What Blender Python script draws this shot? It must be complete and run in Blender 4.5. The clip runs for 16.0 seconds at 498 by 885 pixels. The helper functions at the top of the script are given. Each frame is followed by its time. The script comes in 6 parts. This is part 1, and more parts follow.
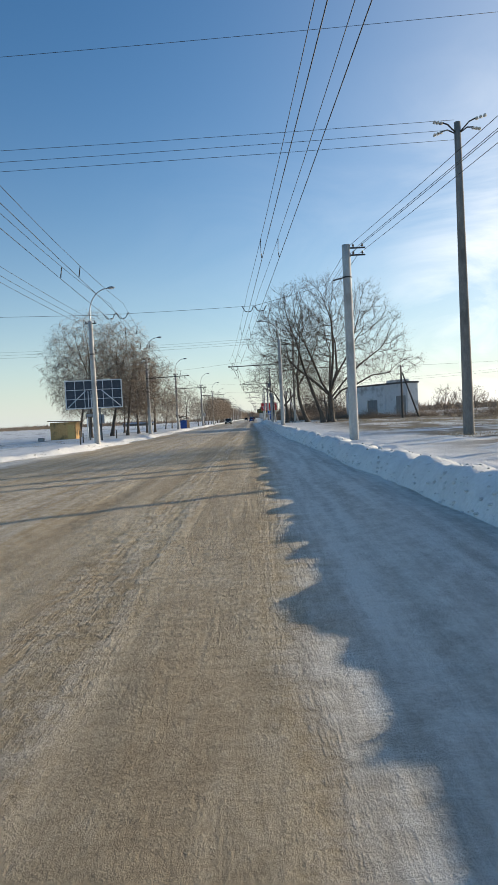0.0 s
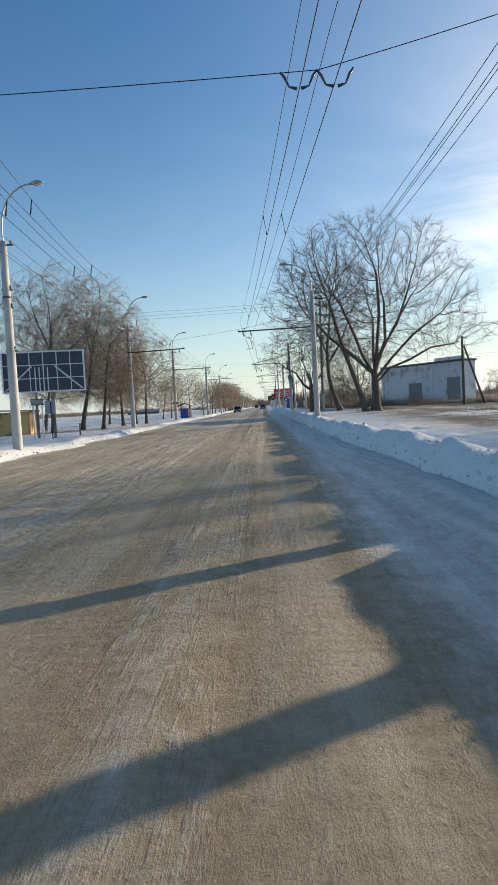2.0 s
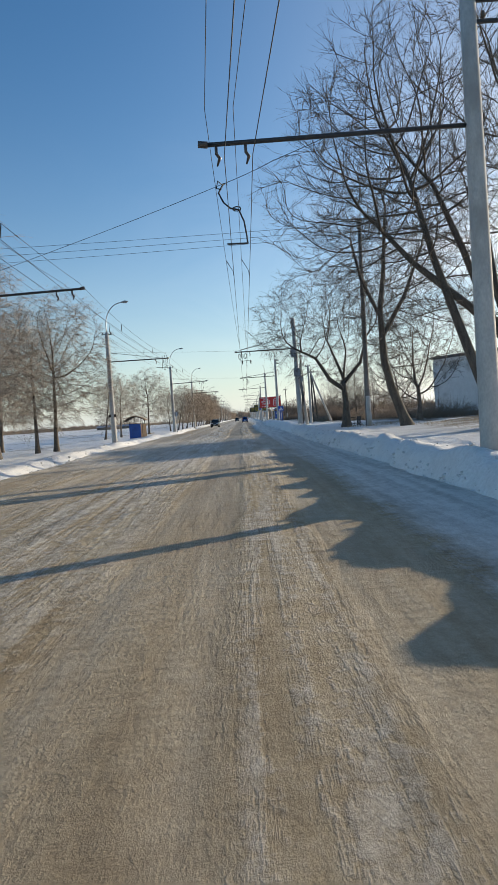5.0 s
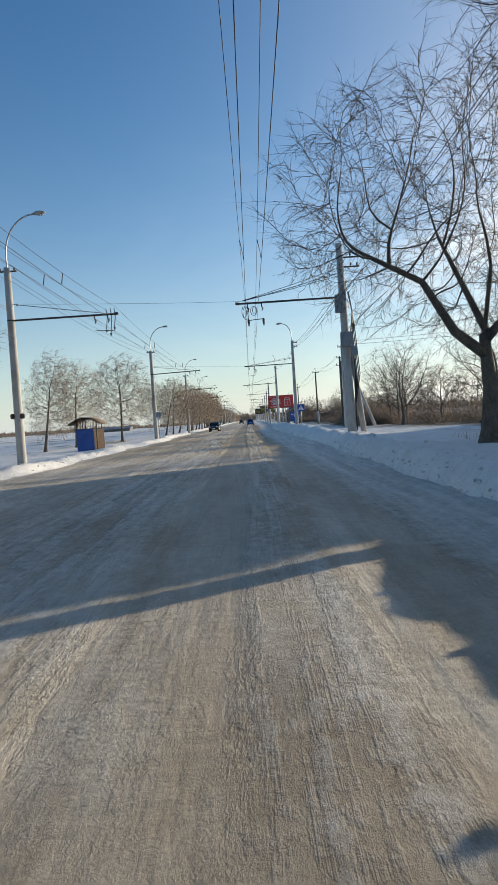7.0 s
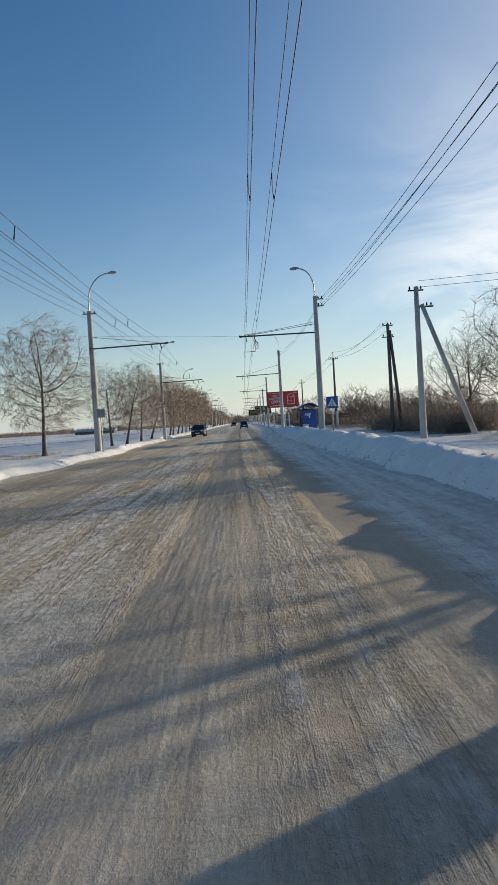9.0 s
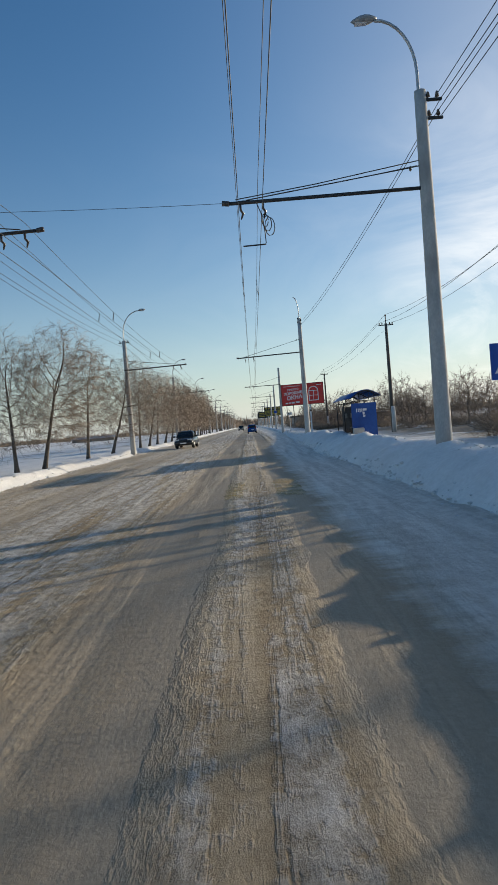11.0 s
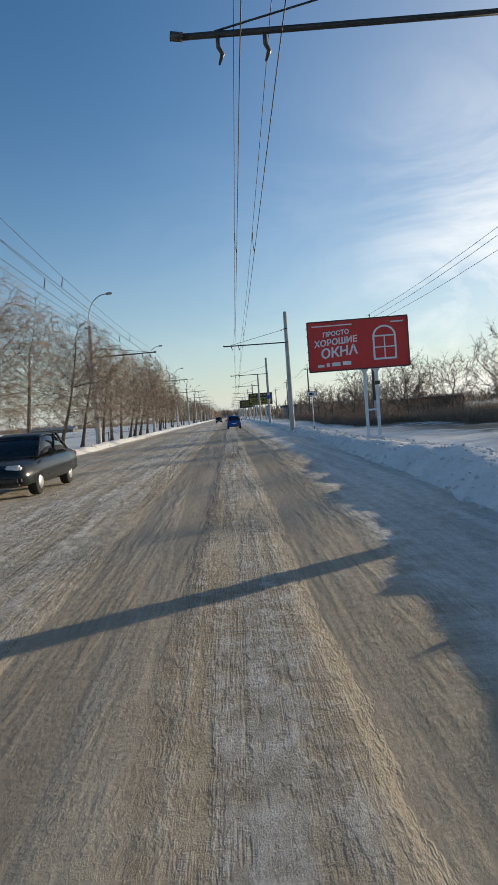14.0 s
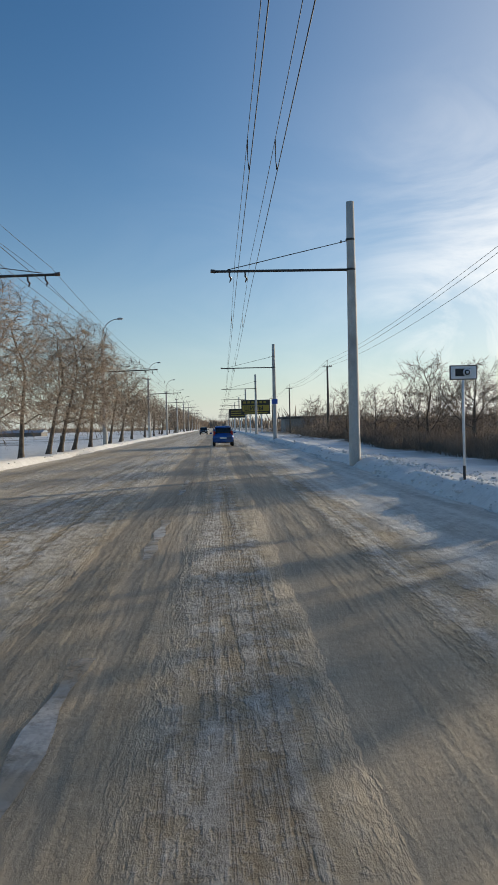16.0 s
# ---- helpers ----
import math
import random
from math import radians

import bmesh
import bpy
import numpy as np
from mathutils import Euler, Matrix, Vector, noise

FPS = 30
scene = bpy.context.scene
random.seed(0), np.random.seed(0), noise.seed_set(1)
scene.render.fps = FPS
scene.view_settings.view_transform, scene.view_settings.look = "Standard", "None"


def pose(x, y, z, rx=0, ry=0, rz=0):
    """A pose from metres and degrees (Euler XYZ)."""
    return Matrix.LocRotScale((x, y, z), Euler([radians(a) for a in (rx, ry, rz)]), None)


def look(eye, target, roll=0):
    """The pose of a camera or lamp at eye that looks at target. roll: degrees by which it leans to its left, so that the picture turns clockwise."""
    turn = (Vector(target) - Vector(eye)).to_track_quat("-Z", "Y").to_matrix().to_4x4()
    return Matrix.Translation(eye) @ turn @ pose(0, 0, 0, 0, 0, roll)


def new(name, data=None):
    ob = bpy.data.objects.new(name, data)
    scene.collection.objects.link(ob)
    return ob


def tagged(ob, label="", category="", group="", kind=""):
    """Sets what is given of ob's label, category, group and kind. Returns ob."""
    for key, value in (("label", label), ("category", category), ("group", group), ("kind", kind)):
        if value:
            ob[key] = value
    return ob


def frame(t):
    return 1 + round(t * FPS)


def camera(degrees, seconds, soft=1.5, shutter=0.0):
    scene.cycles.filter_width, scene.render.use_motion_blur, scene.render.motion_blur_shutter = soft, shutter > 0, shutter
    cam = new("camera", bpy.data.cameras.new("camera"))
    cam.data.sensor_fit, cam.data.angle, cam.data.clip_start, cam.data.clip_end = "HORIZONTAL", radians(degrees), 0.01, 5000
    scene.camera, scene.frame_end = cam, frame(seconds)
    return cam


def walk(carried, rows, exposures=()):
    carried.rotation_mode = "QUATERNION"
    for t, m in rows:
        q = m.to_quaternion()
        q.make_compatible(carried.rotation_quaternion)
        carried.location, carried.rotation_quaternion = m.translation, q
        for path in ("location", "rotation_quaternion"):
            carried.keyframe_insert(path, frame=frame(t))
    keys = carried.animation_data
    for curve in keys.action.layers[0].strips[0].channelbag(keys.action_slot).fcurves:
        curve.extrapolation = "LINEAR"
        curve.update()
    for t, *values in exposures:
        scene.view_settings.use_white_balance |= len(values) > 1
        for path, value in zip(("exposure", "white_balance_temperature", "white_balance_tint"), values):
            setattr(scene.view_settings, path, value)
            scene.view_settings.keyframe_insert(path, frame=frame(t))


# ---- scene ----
cam = camera(41.3, 16.0, soft=1.25)
PATH = [  # seconds, x, y, z, yaw to the left, tilt up, lean
    (0.0, 1.545, 14.434, 1.508, 0.67, -2.17, 2.92),
    (0.5, 1.314, 18.840, 1.512, 1.44, -3.20, 2.69),
    (1.0, 1.086, 23.296, 1.510, 2.11, -2.54, 2.00),
    (1.5, 0.898, 27.974, 1.518, 2.52, -3.04, 2.89),
    (2.0, 0.742, 32.830, 1.508, 1.52, -3.19, 3.11),
    (2.5, 0.605, 37.788, 1.513, 1.30, -3.43, 3.75),
    (3.0, 0.481, 42.751, 1.516, 0.83, -3.21, 3.40),
    (3.2, 0.433, 44.756, 1.511, 0.93, -3.09, 4.20),
    (4.2, 0.080, 55.100, 1.511, 0.20, -2.60, 3.90),
    (5.3, -0.293, 66.105, 1.510, -0.61, -2.18, 3.77),
    (5.5, -0.309, 68.255, 1.507, -0.56, -2.70, 3.40),
    (6.0, -0.344, 73.638, 1.514, 0.20, -1.95, 3.55),
    (6.5, -0.359, 79.243, 1.504, 0.13, -2.74, 3.31),
    (7.0, -0.332, 84.725, 1.515, 0.07, -2.00, 3.83),
    (7.5, -0.389, 90.148, 1.498, -0.19, -1.54, 3.35),
    (8.0, -0.490, 95.862, 1.522, -0.72, -1.52, 3.51),
    (8.5, -0.550, 101.714, 1.511, -0.66, -2.05, 4.09),
    (9.0, -0.570, 107.630, 1.515, -0.63, -1.86, 3.54),
    (9.2, -0.571, 109.998, 1.514, 0.02, -0.52, 3.60),
    (10.2, -0.340, 122.100, 1.508, 0.15, -1.20, 4.10),
    (11.3, -0.106, 134.994, 1.502, 0.24, -1.52, 4.77),
    (11.5, -0.115, 137.630, 1.517, 0.34, -1.45, 3.87),
    (12.0, -0.133, 144.228, 1.496, -0.70, -2.03, 3.53),
    (12.5, -0.220, 150.729, 1.514, -0.60, -2.05, 3.74),
    (13.0, -0.276, 157.264, 1.500, -0.99, -1.57, 3.35),
    (13.5, -0.314, 163.919, 1.521, -1.44, -1.78, 4.36),
    (14.0, -0.307, 170.498, 1.517, -1.51, -2.40, 4.22),
    (14.5, -0.358, 177.057, 1.520, -1.42, -2.14, 3.68),
    (15.0, -0.371, 183.452, 1.517, -0.74, -1.97, 3.43),
    (15.5, -0.338, 189.920, 1.517, -1.33, -2.21, 3.47),
    (16.0, -0.357, 196.255, 1.503, -2.81, -1.44, 1.52),
]
walk(cam, [(t, pose(x, y, z, 90 + tilt, 0, yaw) @ pose(0, 0, 0, 0, 0, -lean)) for t, x, y, z, yaw, tilt, lean in PATH],
     exposures=((0.0, 0.28), (3.0, 0.34), (5.5, 0.30), (6.5, 0.24), (7.5, 0.28), (8.0, 0.34), (8.5, 0.34), (9.0, 0.05), (12.5, 0.06), (16.0, 0.0)))

# ---- sky and sun ----
SUN_AZ, SUN_EL = 56.5, 10.0          # degrees to the right of the road's heading, and above the horizon
world = bpy.data.worlds.new("world")
scene.world = world
world.use_nodes = True
wn, wl = world.node_tree.nodes, world.node_tree.links
wn.clear()
sky = wn.new("ShaderNodeTexSky")
sky.sky_type, sky.sun_disc = "NISHITA", False
sky.sun_elevation, sky.sun_rotation = radians(SUN_EL), radians(SUN_AZ)
sky.altitude, sky.air_density, sky.dust_density, sky.ozone_density = 50, 1.0, 0.3, 2.5
# thin streaked cirrus, pale haze low down, and the bright veil towards the sun
co = wn.new("ShaderNodeTexCoord")
mp = wn.new("ShaderNodeMapping")
mp.inputs["Scale"].default_value = (2.2, 2.2, 5.0)
mp.inputs["Rotation"].default_value = (0.35, 0.5, 0.9)
nz = wn.new("ShaderNodeTexNoise")
nz.inputs["Scale"].default_value, nz.inputs["Detail"].default_value, nz.inputs["Roughness"].default_value = 1.5, 8, 0.6
nz.inputs["Distortion"].default_value = 0.9
rp = wn.new("ShaderNodeValToRGB")
rp.color_ramp.elements[0].position, rp.color_ramp.elements[1].position = 0.42, 0.62
rp.color_ramp.elements[0].color, rp.color_ramp.elements[1].color = (0, 0, 0, 1), (1, 1, 1, 1)


def wmath(op, a, b_=0.0, c=0.0):
    x = wn.new("ShaderNodeMath")
    x.operation = op
    for k, v in enumerate((a, b_, c)):
        if isinstance(v, (int, float)):
            x.inputs[k].default_value = v
        else:
            wl.new(v, x.inputs[k])
    return x.outputs[0]


def wmix(f, a, b_):
    x = wn.new("ShaderNodeMixRGB")
    wl.new(f, x.inputs[0])
    wl.new(a, x.inputs[1])
    x.inputs[2].default_value = (*b_, 1)
    return x.outputs[0]


s_az, s_el = radians(SUN_AZ), radians(SUN_EL)
SUN_DIR = Vector((math.sin(s_az) * math.cos(s_el), math.cos(s_az) * math.cos(s_el), math.sin(s_el)))
dt = wn.new("ShaderNodeVectorMath")
dt.operation = "DOT_PRODUCT"
dt.inputs[1].default_value = SUN_DIR
sp = wn.new("ShaderNodeSeparateXYZ")
wl.new(co.outputs["Generated"], dt.inputs[0])
wl.new(co.outputs["Generated"], sp.inputs[0])
sunward = wmath("MAXIMUM", dt.outputs["Value"], 0.0)
haze = wmath("MULTIPLY", wmath("EXPONENT", wmath("MULTIPLY", wmath("MAXIMUM", sp.outputs[2], 0.0), -8.0)), 0.80)
veil = wmath("MULTIPLY", wmath("POWER", sunward, 6.0), 1.0)
sat = wn.new("ShaderNodeHueSaturation")
sat.inputs["Hue"].default_value, sat.inputs["Saturation"].default_value, sat.inputs["Value"].default_value = 0.504, 1.22, 1.24
bg = wn.new("ShaderNodeBackground")
bg.inputs["Strength"].default_value = 0.12
wo = wn.new("ShaderNodeOutputWorld")
wl.new(co.outputs["Generated"], mp.inputs[0])
wl.new(mp.outputs[0], nz.inputs[0])
wl.new(nz.outputs[0], rp.inputs[0])
wl.new(sky.outputs[0], sat.inputs["Color"])
tone = wmix(haze, sat.outputs[0], (5.2, 5.75, 6.0))
tone = wmix(veil, tone, (7.3, 7.3, 7.2))
low_ = wmath("MAXIMUM", wmath("MULTIPLY_ADD", sp.outputs[2], -2.5, 1.2), 0.0)
near_sun = wmath("MINIMUM", wmath("MAXIMUM", wmath("MULTIPLY_ADD", dt.outputs["Value"], 4.4, -3.15), 0.0), 1.0)
cirrus = wmath("MULTIPLY", rp.outputs[0], wmath("MULTIPLY", wmath("ADD", wmath("MULTIPLY", near_sun, 1.35), wmath("MULTIPLY", wmath("POWER", sunward, 4.0), 0.5)), low_))
tone = wmix(wmath("MINIMUM", cirrus, 0.95), tone, (10.0, 9.8, 9.4))
wl.new(tone, bg.inputs[0])
wl.new(bg.outputs[0], wo.inputs[0])
sun = new("sun", bpy.data.lights.new("sun", "SUN"))
sun.data.energy, sun.data.angle, sun.data.color = 5.0, radians(0.55), (1.0, 0.86, 0.64)
sun.matrix_world = look(SUN_DIR * 300, (0, 0, 0))


# ---- materials ----
def surf(name, c1, c2, rough=0.8, scale=8.0, bump=0.2, metal=0.0, stretch=(1, 1, 1), fine=6.0, dist=0.02, vary=0.0, c3=None, patch=0.6):
    """Two-scale mottled surface: c1 to c2 by fine grain, c3 in large patches; vary: per-object brightness."""
    m = bpy.data.materials.new(name)
    m.use_nodes = True
    n, l = m.node_tree.nodes, m.node_tree.links
    b = n["Principled BSDF"]
    tc = n.new("ShaderNodeTexCoord")
    mp_ = n.new("ShaderNodeMapping")
    mp_.inputs["Scale"].default_value = stretch
    l.new(tc.outputs["Object"], mp_.inputs[0])
    a = n.new("ShaderNodeTexNoise")
    a.inputs["Scale"].default_value, a.inputs["Detail"].default_value, a.inputs["Roughness"].default_value = scale, 5, 0.6
    f = n.new("ShaderNodeTexNoise")
    f.inputs["Scale"].default_value, f.inputs["Detail"].default_value = scale * fine, 3
    l.new(mp_.outputs[0], a.inputs[0])
    l.new(mp_.outputs[0], f.inputs[0])
    av = n.new("ShaderNodeMath")
    av.operation = "MULTIPLY_ADD"
    av.inputs[1].default_value = 0.45
    l.new(f.outputs[0], av.inputs[0])
    sc_ = n.new("ShaderNodeMath")
    sc_.operation = "MULTIPLY"
    sc_.inputs[1].default_value = 0.55
    l.new(a.outputs[0], sc_.inputs[0])
    l.new(sc_.outputs[0], av.inputs[2])
    r = n.new("ShaderNodeValToRGB")
    r.color_ramp.elements[0].position, r.color_ramp.elements[1].position = 0.36, 0.64
    r.color_ramp.elements[0].color, r.color_ramp.elements[1].color = (*c1, 1), (*c2, 1)
    l.new(av.outputs[0], r.inputs[0])
    out = r.outputs[0]
    if c3:
        p = n.new("ShaderNodeTexNoise")
        p.inputs["Scale"].default_value, p.inputs["Detail"].default_value = scale * 0.23, 4
        l.new(mp_.outputs[0], p.inputs[0])
        pr = n.new("ShaderNodeValToRGB")
        pr.color_ramp.elements[0].position, pr.color_ramp.elements[1].position = patch - 0.08, patch + 0.06
        l.new(p.outputs[0], pr.inputs[0])
        mx = n.new("ShaderNodeMixRGB")
        mx.inputs[2].default_value = (*c3, 1)
        l.new(pr.outputs[0], mx.inputs[0])
        l.new(out, mx.inputs[1])
        out = mx.outputs[0]
    if vary:
        oi = n.new("ShaderNodeObjectInfo")
        hs = n.new("ShaderNodeHueSaturation")
        mr = n.new("ShaderNodeMapRange")
        mr.inputs["To Min"].default_value, mr.inputs["To Max"].default_value = 1 - vary, 1 + vary
        l.new(oi.outputs["Random"], mr.inputs[0])
        l.new(mr.outputs[0], hs.inputs["Value"])
        l.new(out, hs.inputs["Color"])
        out = hs.outputs[0]
    l.new(out, b.inputs["Base Color"])
    b.inputs["Roughness"].default_value, b.inputs["Metallic"].default_value = rough, metal
    if bump:
        bp_ = n.new("ShaderNodeBump")
        bp_.inputs["Strength"].default_value, bp_.inputs["Distance"].default_value = bump, dist
        l.new(av.outputs[0], bp_.inputs["Height"])
        l.new(bp_.outputs[0], b.inputs["Normal"])
    return m


M_SNOW = surf("snow", (0.70, 0.683, 0.652), (0.86, 0.845, 0.815), 0.75, 1.6, 0.9, fine=9, dist=0.08, c3=(0.20, 0.155, 0.105), patch=0.53)
# dirt and old grass show through the snow in drifting clusters away from the road, mostly on the side of the warehouse
sn, sl = M_SNOW.node_tree.nodes, M_SNOW.node_tree.links


def snow_math(op, a, b_=0.0, c=0.0):
    x = sn.new("ShaderNodeMath")
    x.operation = op
    for k, v in enumerate((a, b_, c)):
        if isinstance(v, (int, float)):
            x.inputs[k].default_value = v
        else:
            sl.new(v, x.inputs[k])
    return x.outputs[0]


def snow_noise(scale, detail, stretch=(1, 1, 1)):
    m_, t_ = sn.new("ShaderNodeMapping"), sn.new("ShaderNodeTexNoise")
    m_.inputs["Scale"].default_value = stretch
    t_.inputs["Scale"].default_value, t_.inputs["Detail"].default_value, t_.inputs["Roughness"].default_value = scale, detail, 0.62
    sl.new(s_tc.outputs["Object"], m_.inputs[0])
    sl.new(m_.outputs[0], t_.inputs[0])
    return t_.outputs[0]


s_tc, s_sep = sn.new("ShaderNodeTexCoord"), sn.new("ShaderNodeSeparateXYZ")
sl.new(s_tc.outputs["Object"], s_sep.inputs[0])
bare = snow_math("ADD", snow_math("MULTIPLY", snow_noise(0.045, 3), 0.45), snow_math("MULTIPLY", snow_noise(0.55, 7, (0.6, 1.0, 1.0)), 0.55))
bare = snow_math("ADD", bare, snow_math("MULTIPLY", snow_math("MINIMUM", snow_math("MAXIMUM", snow_math("MULTIPLY", s_sep.outputs[0], 0.1), -1.0), 1.0), 0.045))
bare = snow_math("MINIMUM", snow_math("MAXIMUM", snow_math("MULTIPLY_ADD", bare, 12.0, -5.7), 0.0), 1.0)
off_road = snow_math("MINIMUM", snow_math("MAXIMUM", snow_math("MULTIPLY_ADD", snow_math("ABSOLUTE", snow_math("ADD", s_sep.outputs[0], 3.0)), 0.25, -2.3), 0.03), 1.0)
s_mix = [q for q in sn if q.bl_idname == "ShaderNodeMixRGB"][0]
sl.new(snow_math("MULTIPLY", bare, off_road), s_mix.inputs[0])
M_CLOD = surf("snow_clods", (0.50, 0.48, 0.45), (0.80, 0.79, 0.77), 0.85, 9, 0.5, dist=0.03)
M_CONC = surf("concrete", (0.40, 0.385, 0.36), (0.54, 0.52, 0.485), 0.85, 5, 0.3, dist=0.008, vary=0.12, c3=(0.32, 0.30, 0.275), stretch=(1, 1, 0.5), patch=0.58)
M_CONC_D = surf("weathered_concrete", (0.17, 0.155, 0.14), (0.27, 0.25, 0.225), 0.9, 5, 0.35, dist=0.01, c3=(0.12, 0.11, 0.10), stretch=(1, 1, 0.4))
M_WOODP = surf("weathered_wood", (0.07, 0.06, 0.05), (0.15, 0.13, 0.11), 0.9, 14, 0.4, dist=0.01, stretch=(1, 1, 0.08))
M_STEEL = surf("dark_steel", (0.035, 0.035, 0.04), (0.07, 0.065, 0.06), 0.55, 12, 0.1, metal=0.4, dist=0.004)
M_GALV = surf("galvanised_steel", (0.33, 0.34, 0.35), (0.46, 0.47, 0.48), 0.45, 18, 0.08, metal=0.7, dist=0.003)
M_WIRE = surf("wire_metal", (0.03, 0.03, 0.032), (0.06, 0.055, 0.05), 0.5, 30, 0.0, metal=0.6)
M_PORC = surf("insulator_porcelain", (0.52, 0.52, 0.48), (0.66, 0.65, 0.60), 0.2, 20, 0.05)
M_PORC_D = surf("dark_insulator", (0.05, 0.04, 0.035), (0.09, 0.07, 0.06), 0.25, 20, 0.05)
M_BARK = surf("bark", (0.062, 0.051, 0.041), (0.165, 0.138, 0.110), 0.95, 7, 0.7, dist=0.03, stretch=(1, 1, 0.35), vary=0.15)
M_BARK_S = surf("fruit_tree_bark", (0.11, 0.085, 0.065), (0.24, 0.19, 0.15), 0.95, 6, 0.3, dist=0.02, vary=0.2)
M_BARK_L = surf("birch_bark", (0.05, 0.04, 0.031), (0.17, 0.14, 0.113), 0.9, 5, 0.5, dist=0.02, c3=(0.10, 0.08, 0.065), vary=0.15)
M_TWIG = surf("twigs_frosty", (0.14, 0.118, 0.098), (0.31, 0.27, 0.23), 0.85, 2, 0.0, vary=0.15)
M_TWIG_R = surf("twigs_russet", (0.155, 0.118, 0.09), (0.31, 0.25, 0.20), 0.85, 1.2, 0.0, vary=0.15)
M_TWIG_D = surf("twigs_dark", (0.06, 0.05, 0.041), (0.15, 0.125, 0.102), 0.9, 2, 0.0, vary=0.15)
M_TWIG_S = surf("fruit_tree_twigs", (0.13, 0.10, 0.08), (0.26, 0.205, 0.165), 0.9, 2, 0.0, vary=0.2)
M_SCRUB = surf("dry_scrub", (0.19, 0.135, 0.09), (0.36, 0.275, 0.20), 0.95, 1.0, 0.0)
M_SCRUB_D = surf("dark_thicket", (0.14, 0.105, 0.075), (0.27, 0.205, 0.15), 0.95, 1.0, 0.0)
M_GRASS = surf("dry_grass", (0.28, 0.21, 0.12), (0.46, 0.37, 0.23), 0.9, 2.0, 0.0)
M_WHITE = surf("white_brick", (0.70, 0.685, 0.66), (0.83, 0.82, 0.80), 0.85, 2.5, 0.3, dist=0.01, c3=(0.42, 0.40, 0.37), patch=0.62)
M_GREYP = surf("grey_plaster", (0.28, 0.27, 0.26), (0.38, 0.37, 0.35), 0.9, 3, 0.3, dist=0.01)
M_ROOF = surf("roof_felt", (0.10, 0.09, 0.085), (0.16, 0.15, 0.14), 0.9, 3, 0.3)
M_YELLOW = surf("ochre_paint", (0.58, 0.33, 0.12), (0.70, 0.43, 0.18), 0.7, 6, 0.2, dist=0.006, c3=(0.30, 0.20, 0.08))
M_BLUE = surf("blue_sheet_paint", (0.012, 0.065, 0.27), (0.022, 0.10, 0.38), 0.45, 5, 0.1, dist=0.004, c3=(0.01, 0.05, 0.20))
M_SHEET = surf("dark_corrugated_sheet", (0.09, 0.085, 0.08), (0.16, 0.15, 0.14), 0.65, 6, 0.15, dist=0.004, c3=(0.10, 0.07, 0.05))
M_RUST = surf("rusty_sheet", (0.12, 0.075, 0.045), (0.24, 0.17, 0.11), 0.8, 6, 0.2, dist=0.005)
M_RED = surf("red_vinyl", (0.60, 0.028, 0.022), (0.68, 0.042, 0.032), 0.45, 2, 0.05, dist=0.01)
M_WPAINT = surf("white_paint", (0.72, 0.72, 0.71), (0.82, 0.82, 0.81), 0.5, 9, 0.03)
M_NAVY = surf("billboard_back_sheet", (0.035, 0.045, 0.06), (0.07, 0.08, 0.10), 0.6, 3, 0.1, dist=0.005)
M_FRAME = surf("pale_frame_paint", (0.62, 0.63, 0.64), (0.78, 0.79, 0.80), 0.6, 8, 0.1)
M_YBAND = surf("yellow_vinyl", (0.30, 0.23, 0.02), (0.36, 0.28, 0.04), 0.5, 3, 0.02)
M_BLACK = surf("black_vinyl", (0.012, 0.012, 0.012), (0.03, 0.03, 0.028), 0.5, 4, 0.02)
M_SIGNB = surf("sign_blue", (0.01, 0.07, 0.36), (0.015, 0.09, 0.42), 0.35, 4, 0.0)
M_CARBLUE = surf("blue_car_paint", (0.012, 0.075, 0.30), (0.018, 0.10, 0.36), 0.22, 3, 0.0, metal=0.4, c3=(0.10, 0.12, 0.17), patch=0.62)
M_CARDARK = surf("dark_car_paint", (0.012, 0.015, 0.018), (0.025, 0.028, 0.03), 0.22, 3, 0.0, metal=0.3, c3=(0.06, 0.06, 0.06), patch=0.62)
M_GLASS = surf("tinted_glass", (0.010, 0.013, 0.016), (0.018, 0.022, 0.026), 0.06, 4, 0.0)
M_TYRE = surf("tyre_rubber", (0.015, 0.015, 0.015), (0.035, 0.033, 0.03), 0.9, 20, 0.2, dist=0.004)
M_LAMPR = surf("red_lens", (0.35, 0.01, 0.01), (0.45, 0.02, 0.015), 0.15, 9, 0.0)
M_LAMPW = surf("clear_lens", (0.55, 0.56, 0.58), (0.72, 0.73, 0.75), 0.1, 9, 0.0)
M_BOXG = surf("grey_cabinet_paint", (0.24, 0.25, 0.26), (0.34, 0.35, 0.36), 0.55, 7, 0.1, dist=0.004)
M_WINBLUE = surf("blue_roof_sheet", (0.14, 0.19, 0.26), (0.20, 0.26, 0.33), 0.5, 1, 0.05)


